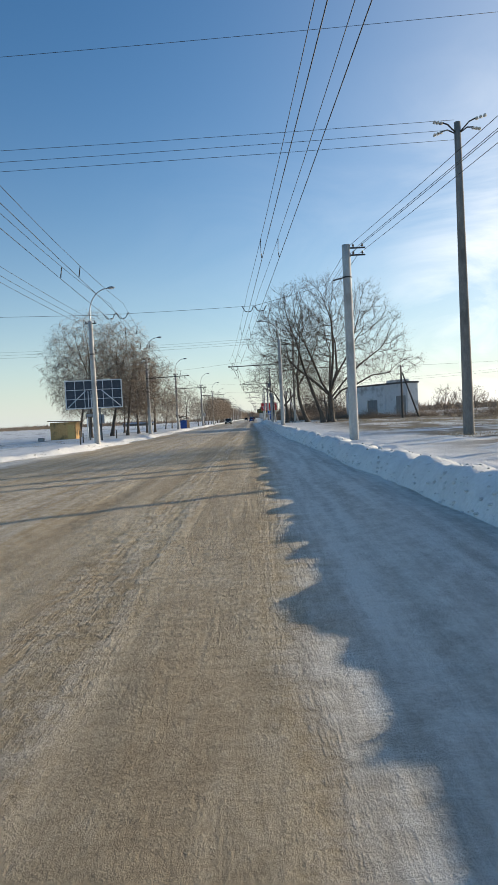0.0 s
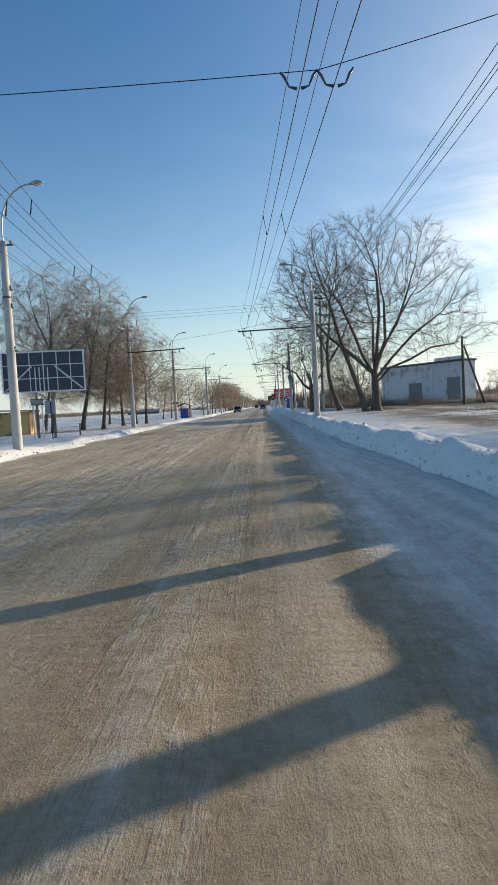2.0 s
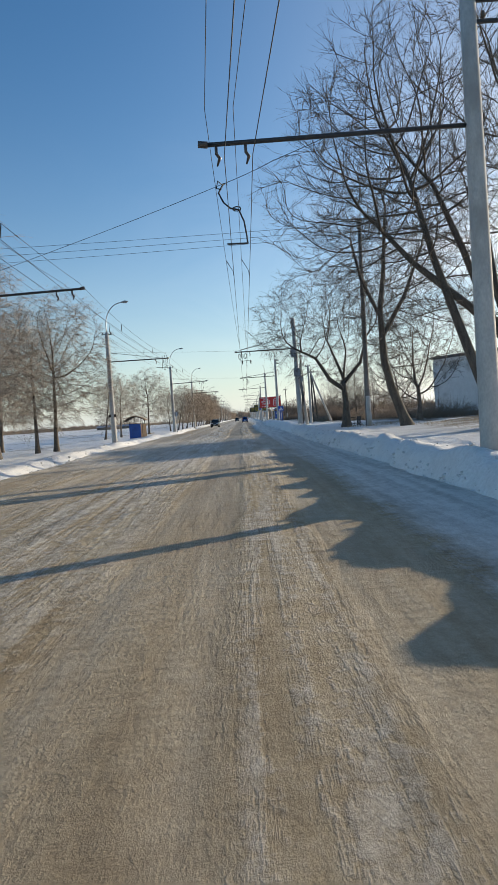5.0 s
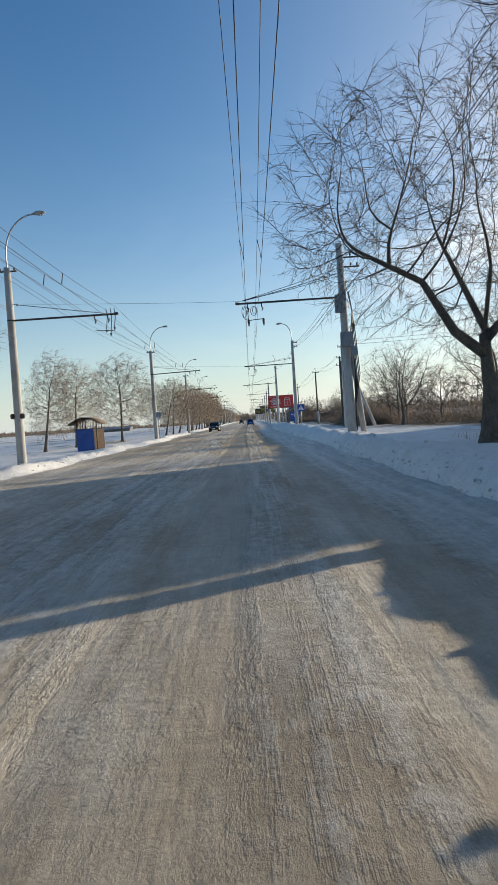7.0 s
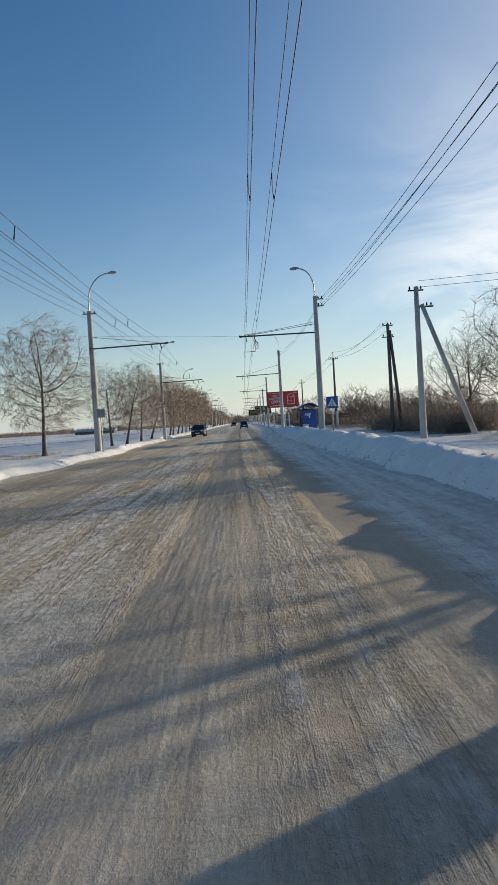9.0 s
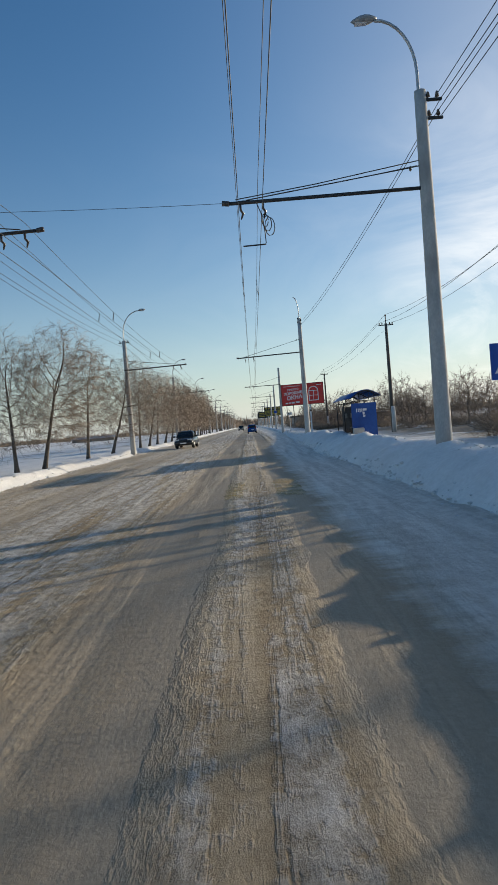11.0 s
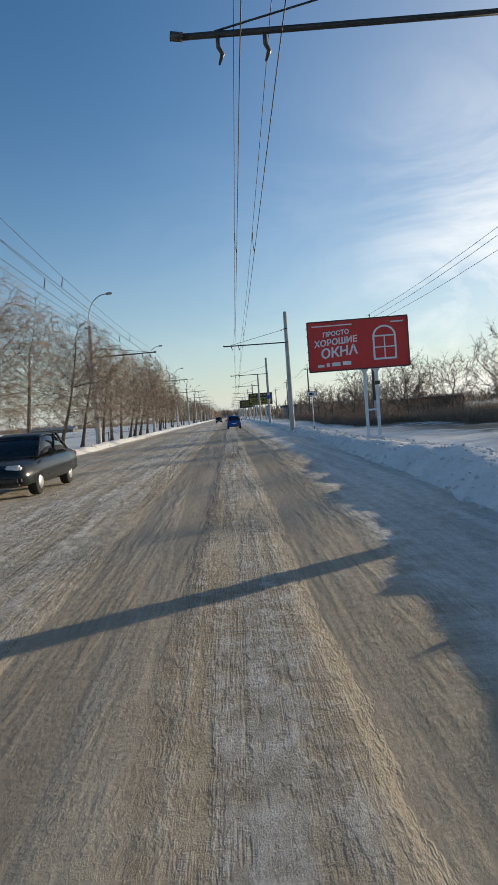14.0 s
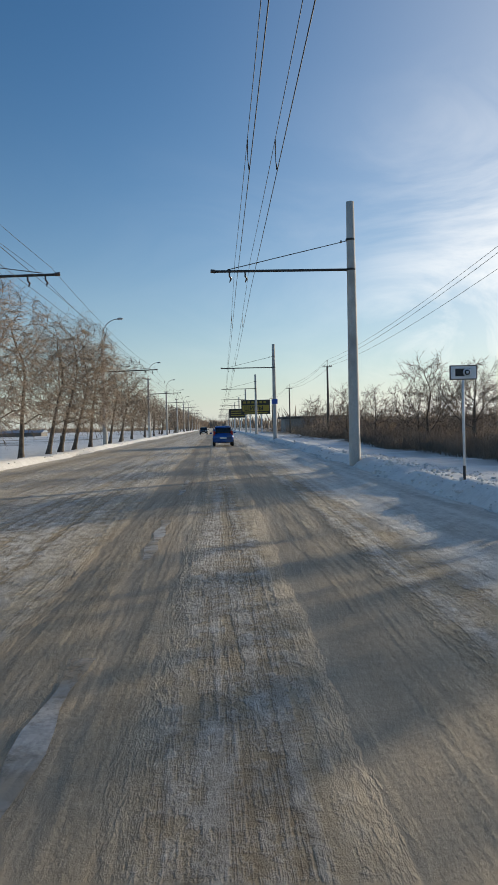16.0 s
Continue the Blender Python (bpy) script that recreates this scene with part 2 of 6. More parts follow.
def road_material():
    """Packed dirty snow: sandy tan in the driven lanes, bare dark wheel tracks, whiter drift along the verge."""
    m = bpy.data.materials.new("packed_dirty_snow")
    m.use_nodes = True
    n, l = m.node_tree.nodes, m.node_tree.links
    b = n["Principled BSDF"]
    tc = n.new("ShaderNodeTexCoord")
    sep = n.new("ShaderNodeSeparateXYZ")
    l.new(tc.outputs["Object"], sep.inputs[0])

    def noise_(scale, stretch, detail=5, rough=0.6, distortion=0.0):
        mp_ = n.new("ShaderNodeMapping")
        mp_.inputs["Scale"].default_value = stretch
        l.new(tc.outputs["Object"], mp_.inputs[0])
        t = n.new("ShaderNodeTexNoise")
        t.inputs["Scale"].default_value, t.inputs["Detail"].default_value, t.inputs["Roughness"].default_value = scale, detail, rough
        t.inputs["Distortion"].default_value = distortion
        l.new(mp_.outputs[0], t.inputs[0])
        return t.outputs[0]

    def ramp(src, stops):
        r = n.new("ShaderNodeValToRGB")
        e = r.color_ramp.elements
        while len(e) < len(stops):
            e.new(0.5)
        for k, (p, c) in enumerate(stops):
            e[k].position = p
            e[k].color = (*c, 1) if len(c) == 3 else c
        l.new(src, r.inputs[0])
        return r.outputs[0]

    def mix(f, a, c, mode="MIX"):
        x = n.new("ShaderNodeMixRGB")
        x.blend_type = mode
        for sock, v in ((x.inputs[0], f), (x.inputs[1], a), (x.inputs[2], c)):
            if isinstance(v, (int, float)):
                sock.default_value = v
            elif isinstance(v, tuple):
                sock.default_value = (*v, 1)
            else:
                l.new(v, sock)
        return x.outputs[0]

    def maths(op, a, c=0.0, d=0.0):
        x = n.new("ShaderNodeMath")
        x.operation = op
        for k, v in enumerate((a, c, d)):
            if isinstance(v, (int, float)):
                x.inputs[k].default_value = v
            else:
                l.new(v, x.inputs[k])
        return x.outputs[0]

    g = lambda v: (v, v, v)
    # sandy packed snow, greyer further along the road, in drifting patches
    big = noise_(0.06, (1.2, 0.35, 1), 3)
    crumb = noise_(5.0, (1.0, 0.6, 1), 9, 0.78)
    mottle = noise_(0.9, (1.0, 0.30, 1), 6, 0.65)
    lanes = noise_(0.8, (2.6, 0.05, 1), 5, 0.6, 0.4)
    tone_ = maths("ADD", maths("ADD", maths("MULTIPLY", crumb, 0.36), maths("MULTIPLY", mottle, 0.30)), maths("MULTIPLY", lanes, 0.34))
    sandy = ramp(tone_, [(0.41, (0.36, 0.265, 0.155)), (0.50, (0.48, 0.375, 0.24)), (0.60, (0.62, 0.52, 0.375))])
    grey = ramp(tone_, [(0.41, (0.335, 0.276, 0.20)), (0.50, (0.49, 0.42, 0.32)), (0.60, (0.65, 0.585, 0.48))])
    along = maths("MULTIPLY_ADD", sep.outputs[1], 0.0045, -0.45)
    blend = maths("ADD", maths("MULTIPLY_ADD", big, 1.6, -0.8), along)
    base = mix(ramp(blend, [(0.0, g(0)), (0.6, g(1))]), sandy, grey)
    later = ramp(maths("MULTIPLY", sep.outputs[1], 0.005), [(0.25, g(0.35)), (0.50, g(1))])        # tracks firm up along the road
    # wandering across-position with ragged edges, so that the tracks are not ruled lines
    wob = maths("MULTIPLY_ADD", noise_(0.07, (0.2, 1, 1), 3), 0.5, -0.25)
    ragx = maths("MULTIPLY_ADD", noise_(2.6, (1.0, 0.30, 1), 6, 0.75), 0.36, -0.18)
    yu = maths("MULTIPLY", sep.outputs[1], 0.004)
    drift = ramp(yu, [(0.44, g(0)), (0.60, g(0.30)), (1.0, g(0.35))])        # the tracks keep further left along the road
    xx = maths("ADD", maths("ADD", maths("ADD", sep.outputs[0], drift), wob), ragx)
    unit = maths("MULTIPLY_ADD", xx, 1 / 16.0, 11.0 / 16.0)        # x from -11 to 5 as 0 to 1
    at = lambda x: (x + 11.0) / 16.0
    # rows of loose whiter snow thrown up between the tracks, broken into crumbs and short runs
    rows_ = ramp(unit, [(at(-6.8), g(0.2)), (at(-6.0), g(0.7)), (at(-5.2), g(0.3)), (at(-4.4), g(0.6)), (at(-3.6), g(0.9)), (at(-2.5), g(0.95)), (at(-2.0), g(0.55)), (at(-1.65), g(0.5)),
                        (at(-1.5), g(0.0)), (at(-0.42), g(0.0)), (at(-0.25), g(0.8)), (at(0.42), g(0.8)), (at(0.58), g(0.0)), (at(1.55), g(0.0)), (at(1.7), g(0.85)), (at(2.2), g(0.9))])
    runs = noise_(1.3, (2.4, 0.10, 1), 6, 0.7, 0.3)
    bits = noise_(8.0, (1.0, 0.7, 1), 6, 0.7)
    st = maths("ADD", maths("MULTIPLY", runs, 0.62), maths("MULTIPLY", bits, 0.38))
    loose = maths("MULTIPLY", rows_, ramp(maths("ADD", st, ramp(unit, [(at(-2.0), g(0.035)), (at(-1.5), g(0.0))])), [(0.47, g(0)), (0.54, g(1))]))
    loose = maths("MULTIPLY", loose, maths("MULTIPLY_ADD", later, 0.75, 0.15))
    base = mix(maths("MULTIPLY", loose, 0.9), base, ramp(crumb, [(0.40, (0.36, 0.325, 0.27)), (0.52, (0.62, 0.59, 0.54)), (0.62, (0.80, 0.785, 0.76))]))
    # smooth bare wheel tracks
    tracks = ramp(unit, [(at(-7.8), g(0)), (at(-7.4), g(0.5)), (at(-6.8), g(0.5)), (at(-6.5), g(0)), (at(-5.6), g(0.0)), (at(-5.3), g(0.5)), (at(-4.5), g(0.5)), (at(-4.3), g(0)),
                         (at(-1.75), g(0)), (at(-1.5), g(1)), (at(-0.48), g(1)), (at(-0.32), g(0.0)), (at(0.45), g(0.0)), (at(0.62), g(1)), (at(1.45), g(1)), (at(1.65), g(0))])
    worn = maths("MULTIPLY", maths("MULTIPLY", tracks, later), ramp(noise_(0.5, (1.3, 0.10, 1), 5, 0.65), [(0.30, g(0.35)), (0.52, g(1))]))
    base = mix(maths("MULTIPLY", worn, 0.85), base, ramp(noise_(0.9, (1.6, 0.12, 1), 5), [(0.3, (0.26, 0.207, 0.143)), (0.7, (0.385, 0.317, 0.236))]))
    # whiter along the right verge and by the left edge, with a ragged limit
    rag = maths("MULTIPLY_ADD", noise_(1.1, (0.35, 1.0, 1), 6, 0.7), 1.3, -0.65)
    broad = ramp(yu, [(0.36, g(0.1)), (0.46, g(0.5)), (0.58, g(0.9)), (0.69, g(0.9)), (0.77, g(0)), (1.0, g(0))])        # the snowy verge widens past the shelter
    edge = maths("ADD", sep.outputs[0], rag)
    right_ = ramp(maths("MULTIPLY", maths("ADD", edge, broad), 0.25), [(0.44, g(0)), (0.58, g(0.97))])
    left_ = ramp(maths("MULTIPLY_ADD", edge, -0.1, 0.0), [(0.80, g(0)), (0.92, g(0.8))])
    snowy = ramp(maths("ADD", maths("MULTIPLY", noise_(1.6, (2.2, 0.10, 1), 6, 0.65), 0.5), maths("MULTIPLY", crumb, 0.5)), [(0.40, (0.56, 0.515, 0.45)), (0.57, (0.86, 0.82, 0.75))])
    # snow lies whiter where trees and the warehouse keep the road in shade
    shady = maths("MULTIPLY", ramp(maths("MULTIPLY", maths("ADD", sep.outputs[1], maths("MULTIPLY_ADD", big, 24.0, -12.0)), 0.005), [(0.415, g(0)), (0.45, g(1)), (0.55, g(1)), (0.60, g(0))]), ramp(mottle, [(0.35, g(0.25)), (0.6, g(0.7))]))
    base = mix(maths("MULTIPLY", shady, maths("MULTIPLY_ADD", worn, -0.55, 1.0)), base, snowy)
    base = mix(right_, base, snowy)
    base = mix(left_, base, snowy)
    fine = noise_(24, (1, 0.85, 1), 4, 0.75)
    base = mix(0.2, base, ramp(fine, [(0.3, g(0.25)), (0.7, g(0.75))]), "OVERLAY")
    l.new(base, b.inputs["Base Color"])
    l.new(ramp(worn, [(0.0, g(0.9)), (0.8, g(0.74))]), b.inputs["Roughness"])
    b.inputs["Specular IOR Level"].default_value = 0.25
    # crumbs, tread prints and ruts; the bare tracks stay smoother
    tread = n.new("ShaderNodeTexWave")
    tread.inputs["Scale"].default_value, tread.inputs["Distortion"].default_value, tread.inputs["Detail"].default_value = 1.9, 4.0, 3
    tread.bands_direction = "Y"
    l.new(tc.outputs["Object"], tread.inputs[0])
    h = maths("ADD", maths("MULTIPLY", fine, 0.25), maths("MULTIPLY", crumb, 0.9))
    h = maths("ADD", h, maths("MULTIPLY", noise_(3, (2.2, 0.22, 1), 5, 0.65), 0.4))
    h = maths("ADD", h, maths("MULTIPLY", maths("MULTIPLY", tread.outputs[1], big), 0.10))
    h = maths("MULTIPLY", h, maths("MULTIPLY_ADD", worn, -0.8, 1.0))
    h = maths("MULTIPLY", h, maths("MULTIPLY_ADD", right_, -0.15, 1.0))
    h = maths("ADD", h, maths("MULTIPLY", loose, maths("MULTIPLY_ADD", right_, -0.4, 0.55)))
    h = maths("ADD", h, maths("MULTIPLY", right_, maths("MULTIPLY", noise_(4.5, (0.8, 1.5, 1), 6, 0.7), 0.7)))
    bp_ = n.new("ShaderNodeBump")
    bp_.inputs["Strength"].default_value, bp_.inputs["Distance"].default_value = 1.0, 0.075
    l.new(h, bp_.inputs["Height"])
    l.new(bp_.outputs[0], b.inputs["Normal"])
    return m


M_ROAD = road_material()
M_WLINE = surf("worn_white_line_paint", (0.42, 0.40, 0.37), (0.60, 0.58, 0.55), 0.75, 6, 0.2, c3=(0.34, 0.30, 0.24), patch=0.5)
M_YLINE = surf("worn_yellow_line_paint", (0.50, 0.33, 0.05), (0.62, 0.44, 0.10), 0.7, 6, 0.2)


# ---- building helpers ----
def mesh_ob(name, verts, faces, material, parent=None, label="", smooth=False):
    me = bpy.data.meshes.new(name)
    me.from_pydata([tuple(v) for v in verts], [], faces)
    if smooth:
        me.polygons.foreach_set("use_smooth", [True] * len(me.polygons))
    me.materials.append(material)
    ob = new(name, me)
    if parent:
        ob.parent = parent
    if label:
        ob["label"] = label
    return ob


def part(name, bm, material, parent, label="", smooth=False):
    me = bpy.data.meshes.new(name)
    bm.to_mesh(me)
    bm.free()
    if smooth:
        me.polygons.foreach_set("use_smooth", [True] * len(me.polygons))
    me.materials.append(material)
    ob = new(name, me)
    ob.parent = parent
    if label:
        ob["label"] = label
    return ob


def thing(name, at, label, category, group="", kind="", rz=0.0):
    e = new(name)
    e.empty_display_size = 0.3
    e.matrix_world = pose(*at, 0, 0, rz)
    return tagged(e, label, category, group, kind)


def box_bm(cx, cy, cz, sx, sy, sz, bevel=0.0, bm=None):
    bm = bm or bmesh.new()
    r = bmesh.ops.create_cube(bm, size=1.0)["verts"]
    for v in r:
        v.co = Vector((cx + v.co.x * sx, cy + v.co.y * sy, cz + v.co.z * sz))
    if bevel:
        es = list({e for v in r for e in v.link_edges})
        bmesh.ops.bevel(bm, geom=es, offset=bevel, segments=2, affect="EDGES")
    return bm


def tube_data(pts, radii, sides=8, caps=True):
    """Verts and faces of a round bar through pts."""
    pts = [Vector(p) for p in pts]
    if isinstance(radii, (int, float)):
        radii = [radii] * len(pts)
    vs, fs = [], []
    ref = Vector((0, 0, 1))
    for i, p in enumerate(pts):
        d = (pts[min(i + 1, len(pts) - 1)] - pts[max(i - 1, 0)]).normalized()
        if abs(d.dot(ref)) > 0.95:
            ref = Vector((1, 0, 0))
        u = d.cross(ref).normalized()
        w = u.cross(d)
        for k in range(sides):
            a = 2 * math.pi * k / sides
            vs.append(p + (u * math.cos(a) + w * math.sin(a)) * radii[i])
    for i in range(len(pts) - 1):
        for k in range(sides):
            k2 = (k + 1) % sides
            fs.append((i * sides + k, i * sides + k2, (i + 1) * sides + k2, (i + 1) * sides + k))
    if caps:
        fs.append(tuple(range(sides - 1, -1, -1)))
        fs.append(tuple(range((len(pts) - 1) * sides, len(pts) * sides)))
    return vs, fs


def tube(name, pts, radii, material, parent=None, sides=8, label="", smooth=True):
    vs, fs = tube_data(pts, radii, sides)
    return mesh_ob(name, vs, fs, material, parent, label, smooth)


def join_data(chunks):
    vs, fs = [], []
    for v, f in chunks:
        o = len(vs)
        vs += list(v)
        fs += [tuple(i + o for i in q) for q in f]
    return vs, fs


def text_mesh(name, words, size, at, material, parent, lean=0.0, depth=0.006, align="LEFT"):
    """Raised lettering in the x-z plane, facing -y."""
    cu = bpy.data.curves.new(name, "FONT")
    cu.body, cu.size, cu.extrude, cu.align_x, cu.shear = words, size, depth, align, lean
    cu.offset = 0.028 * size
    tmp = bpy.data.objects.new(name, cu)
    scene.collection.objects.link(tmp)
    bpy.context.view_layer.update()
    me = bpy.data.meshes.new_from_object(tmp.evaluated_get(bpy.context.evaluated_depsgraph_get()))
    bpy.data.objects.remove(tmp)
    me.materials.clear()
    me.materials.append(material)
    me.transform(pose(*at, 90, 0, 0))
    ob = new(name, me)
    ob.parent = parent
    return ob


# ---- smooth noise for the terrain ----
LATTICE = np.random.RandomState(7).rand(256, 256)


def vnoise(x, y):
    xi, yi = np.floor(x).astype(int), np.floor(y).astype(int)
    fx, fy = x - xi, y - yi
    fx, fy = fx * fx * (3 - 2 * fx), fy * fy * (3 - 2 * fy)
    g = lambda a, b_: LATTICE[a % 256, b_ % 256]
    return (g(xi, yi) * (1 - fx) + g(xi + 1, yi) * fx) * (1 - fy) + (g(xi, yi + 1) * (1 - fx) + g(xi + 1, yi + 1) * fx) * fy - 0.5


def step(a, b_, x):
    t = np.clip((x - a) / (b_ - a), 0, 1)
    return t * t * (3 - 2 * t)


def right_foot(y):
    return np.interp(y, [0, 22, 30, 41, 60, 77, 117, 126, 140, 160, 180, 187, 206, 230, 300], [4.4, 4.3, 4.1, 3.75, 3.35, 3.2, 3.1, 3.1, 2.9, 2.8, 2.9, 3.3, 3.7, 4.0, 4.6])


def crest_height(y):
    return np.interp(y, [0, 40, 80, 110, 130, 150, 170, 180, 192, 210, 300], [0.56, 0.58, 0.61, 0.62, 0.68, 0.72, 0.72, 0.58, 0.40, 0.38, 0.34])


def face_width(y):
    return np.interp(y, [0, 100, 125, 145, 175, 190, 300], [0.5, 0.55, 0.9, 1.4, 1.4, 0.7, 0.6])


def left_foot(y):
    return np.interp(y, [0, 30, 46, 54, 87, 107, 132, 146, 190, 220, 300], [-11.5, -11.2, -10.3, -8.5, -8.2, -8.7, -8.8, -8.3, -8.9, -8.7, -9.0])


def ground_z(x, y):
    x, y = np.asarray(x, float), np.asarray(y, float)
    rf = right_foot(y) + 0.25 * vnoise(y * 0.45, y * 0 + 3.3) + 0.12 * vnoise(y * 1.9, y * 0 + 9.1)
    lf = left_foot(y) + 0.9 * vnoise(y * 0.22, y * 0 + 5.7) + 0.2 * vnoise(y * 1.4, y * 0 + 2.2)
    hc = crest_height(y) * (1 + 0.30 * vnoise(y * 0.9, y * 0 + 1.2) + 0.15 * vnoise(y * 3.1, y * 0 + 8.8))
    plateau = np.interp(y, [0, 70, 95, 115, 135, 150, 185, 400], [0.27, 0.32, 0.58, 0.58, 0.34, 0.30, 0.26, 0.2])
    s = x - rf
    fw = face_width(y)
    right = np.where(s < fw, hc * (1 - (1 - np.clip(s / fw, 0, 1)) ** 1.9), hc + (plateau - hc) * step(fw, fw + 1.2, s))
    right = right - 0.25 * step(6, 30, s) - 0.02 * np.clip(s - 30, 0, 60) / 10
    s2 = lf - x
    hl = 0.26 * (1 + 0.8 * vnoise(y * 0.35, y * 0 + 4.4))
    left = np.where(s2 < 0.6, hl * step(0, 0.6, s2), hl + (0.16 - hl) * step(0.6, 2.0, s2)) - 0.45 * step(4, 30, s2)
    z = -0.06 + np.where(s > 0, right + 0.06, 0) + np.where(s2 > 0, left + 0.06, 0)
    off = np.maximum(step(0, 0.3, s), step(0, 0.3, s2))
    lumps = 0.10 * vnoise(x * 1.1 + 7, y * 1.1) + 0.10 * vnoise(x * 3.3, y * 2.3 + 5) + 0.07 * vnoise(x * 7.1, y * 4.1)
    near = np.exp(-np.clip(np.minimum(np.abs(s - 0.3), np.abs(s2 - 0.4)), 0, 9) / 1.6)
    z = z + off * (lumps * (0.35 + 0.75 * near) + 0.18 * vnoise(x * 0.16, y * 0.16) * (1 - near))
    z = z + np.maximum(step(2.5, 5.5, s), step(2.5, 5.5, s2)) * (0.17 * vnoise(x * 0.33 + 9, y * 0.33) + 0.07 * vnoise(x * 0.9, y * 0.9 + 6))
    return z


def gz(x, y):
    return float(ground_z(x, y))


def grow(a, b_, first, ratio):
    out, d = [a], first
    while abs(out[-1] - a) < abs(b_ - a):
        out.append(out[-1] + math.copysign(d, b_ - a))
        d *= ratio
    return out[1:]


def sheet(name, xs, ys, zfun, material, label, category):
    X, Y = np.meshgrid(np.array(xs), np.array(ys))
    Z = zfun(X, Y)
    nx, ny = len(xs), len(ys)
    co_ = np.stack([X, Y, Z], -1).reshape(-1, 3)
    i = (np.arange(ny - 1)[:, None] * nx + np.arange(nx - 1)[None, :]).ravel()
    q = np.stack([i, i + 1, i + nx + 1, i + nx], 1)
    me = bpy.data.meshes.new(name)
    me.vertices.add(len(co_))
    me.vertices.foreach_set("co", co_.ravel())
    me.loops.add(q.size)
    me.loops.foreach_set("vertex_index", q.ravel())
    me.polygons.add(len(q))
    me.polygons.foreach_set("loop_start", np.arange(0, q.size, 4))
    me.polygons.foreach_set("loop_total", np.full(len(q), 4))
    me.polygons.foreach_set("use_smooth", np.ones(len(q), bool))
    me.update()
    me.validate()
    me.materials.append(material)
    return tagged(new(name, me), label, category, kind="structure")


# ---- ground and road ----
gx = sorted(set(grow(-12.2, -2600, 0.5, 1.22) + list(np.arange(-12.2, -7.4, 0.24)) + list(np.arange(-7.0, 2.6, 1.2))
                + list(np.arange(2.7, 6.6, 0.11)) + list(np.arange(6.6, 12, 0.35)) + grow(12, 2600, 0.5, 1.2)))
gy = sorted(set(grow(-5, -900, 2, 1.5) + list(np.arange(-5, 14, 0.8)) + list(np.arange(14, 200, 0.30)) + grow(200, 3400, 0.35, 1.03)))
sheet("ground", gx, gy, ground_z, M_SNOW, "snow-covered verge, ploughed banks and open snowy field", "snow ground")


def road_z(x, y):
    ruts = 0.018 * vnoise(x * 2.2 + 11, y * 0.11) + 0.012 * vnoise(x * 5.0, y * 0.5 + 3) + 0.010 * vnoise(x * 9.0, y * 3.0)
    verge = step(2.0, 3.0, x) * (0.05 * vnoise(x * 2.5, y * 0.35 + 40) + 0.02 * vnoise(x * 6, y * 2.0))
    return ruts + verge + 0.10 * step(2.2, 3.6, x)


rx = list(np.arange(-12.5, -9, 0.3)) + list(np.arange(-9, 5.01, 0.13))
ry = list(np.arange(-12, 6, 1.0)) + list(np.arange(6, 205, 0.36)) + grow(205, 1500, 0.4, 1.03)
sheet("road", rx, ry, road_z, M_ROAD, "wide straight road of packed sandy snow with wheel tracks", "road")


# ---- bare trees ----
def colony(rs, trunks, crown, n, step_=0.35, kill=0.55, reach=4.0, up=0.05, jit=0.22):
    """A branching skeleton that grows from the trunk lines towards points strewn in the crown's ellipsoids (centre, radii, share, lowest z).
    Returns the nodes, their parents and how many nodes belong to the trunks."""
    aim = []
    for c, r, share, low in crown:
        v = rs.normal(0, 1, (int(n * share * 1.3), 3))
        v *= (rs.uniform(0, 1, len(v)) ** (1 / 2.4) / np.linalg.norm(v, axis=1))[:, None]
        v = v * np.array(r) + np.array(c)
        aim.append(v[v[:, 2] > low][:int(n * share)])
    aim = np.concatenate(aim)
    P, par = [], []
    for line in trunks:
        first = True
        for a, b_ in zip(line[:-1], line[1:]):
            a, b_ = np.array(a, float), np.array(b_, float)
            k = max(int(np.linalg.norm(b_ - a) / step_), 1)
            for i in range(0 if first else 1, k + 1):
                if first and P:        # a main limb springs from the trunk
                    par.append(int(np.argmin([np.linalg.norm(q - a) for q in P])))
                else:
                    par.append(-1 if first else len(P) - 1)
                P.append(a + (b_ - a) * i / k)
                first = False
    base = len(P)
    kids = [0] * base
    P_ = np.array(P)
    d = np.linalg.norm(aim[:, None] - P_[None], axis=2)
    near, dist = d.argmin(1), d.min(1)
    for turn in range(110):
        live = dist < reach * (1.6 if turn < 4 else 1.0)
        if not live.any():
            break
        pull = {}
        way = aim[live] - P_[near[live]]
        way /= np.linalg.norm(way, axis=1)[:, None] + 1e-9
        for k, w in zip(near[live], way):
            pull[k] = pull.get(k, 0) + w
        fresh = []
        for k, w in pull.items():
            if kids[k] >= 3:
                continue
            w = w / (np.linalg.norm(w) + 1e-9) + rs.normal(0, jit, 3)
            w[2] += up
            P.append(P_[k] + w / np.linalg.norm(w) * step_)
            par.append(k)
            kids[k] += 1
            kids.append(0)
            fresh.append(len(P) - 1)
        if not fresh:
            break
        P_ = np.array(P)
        d = np.linalg.norm(aim[:, None] - P_[None, fresh], axis=2)
        j = d.argmin(1)
        dm = d[np.arange(len(aim)), j]
        better = dm < dist
        near, dist = np.where(better, np.array(fresh)[j], near), np.where(better, dm, dist)
        keep = dist > kill
        aim, near, dist = aim[keep], near[keep], dist[keep]
        if not len(aim):
            break
    return P_, par, base


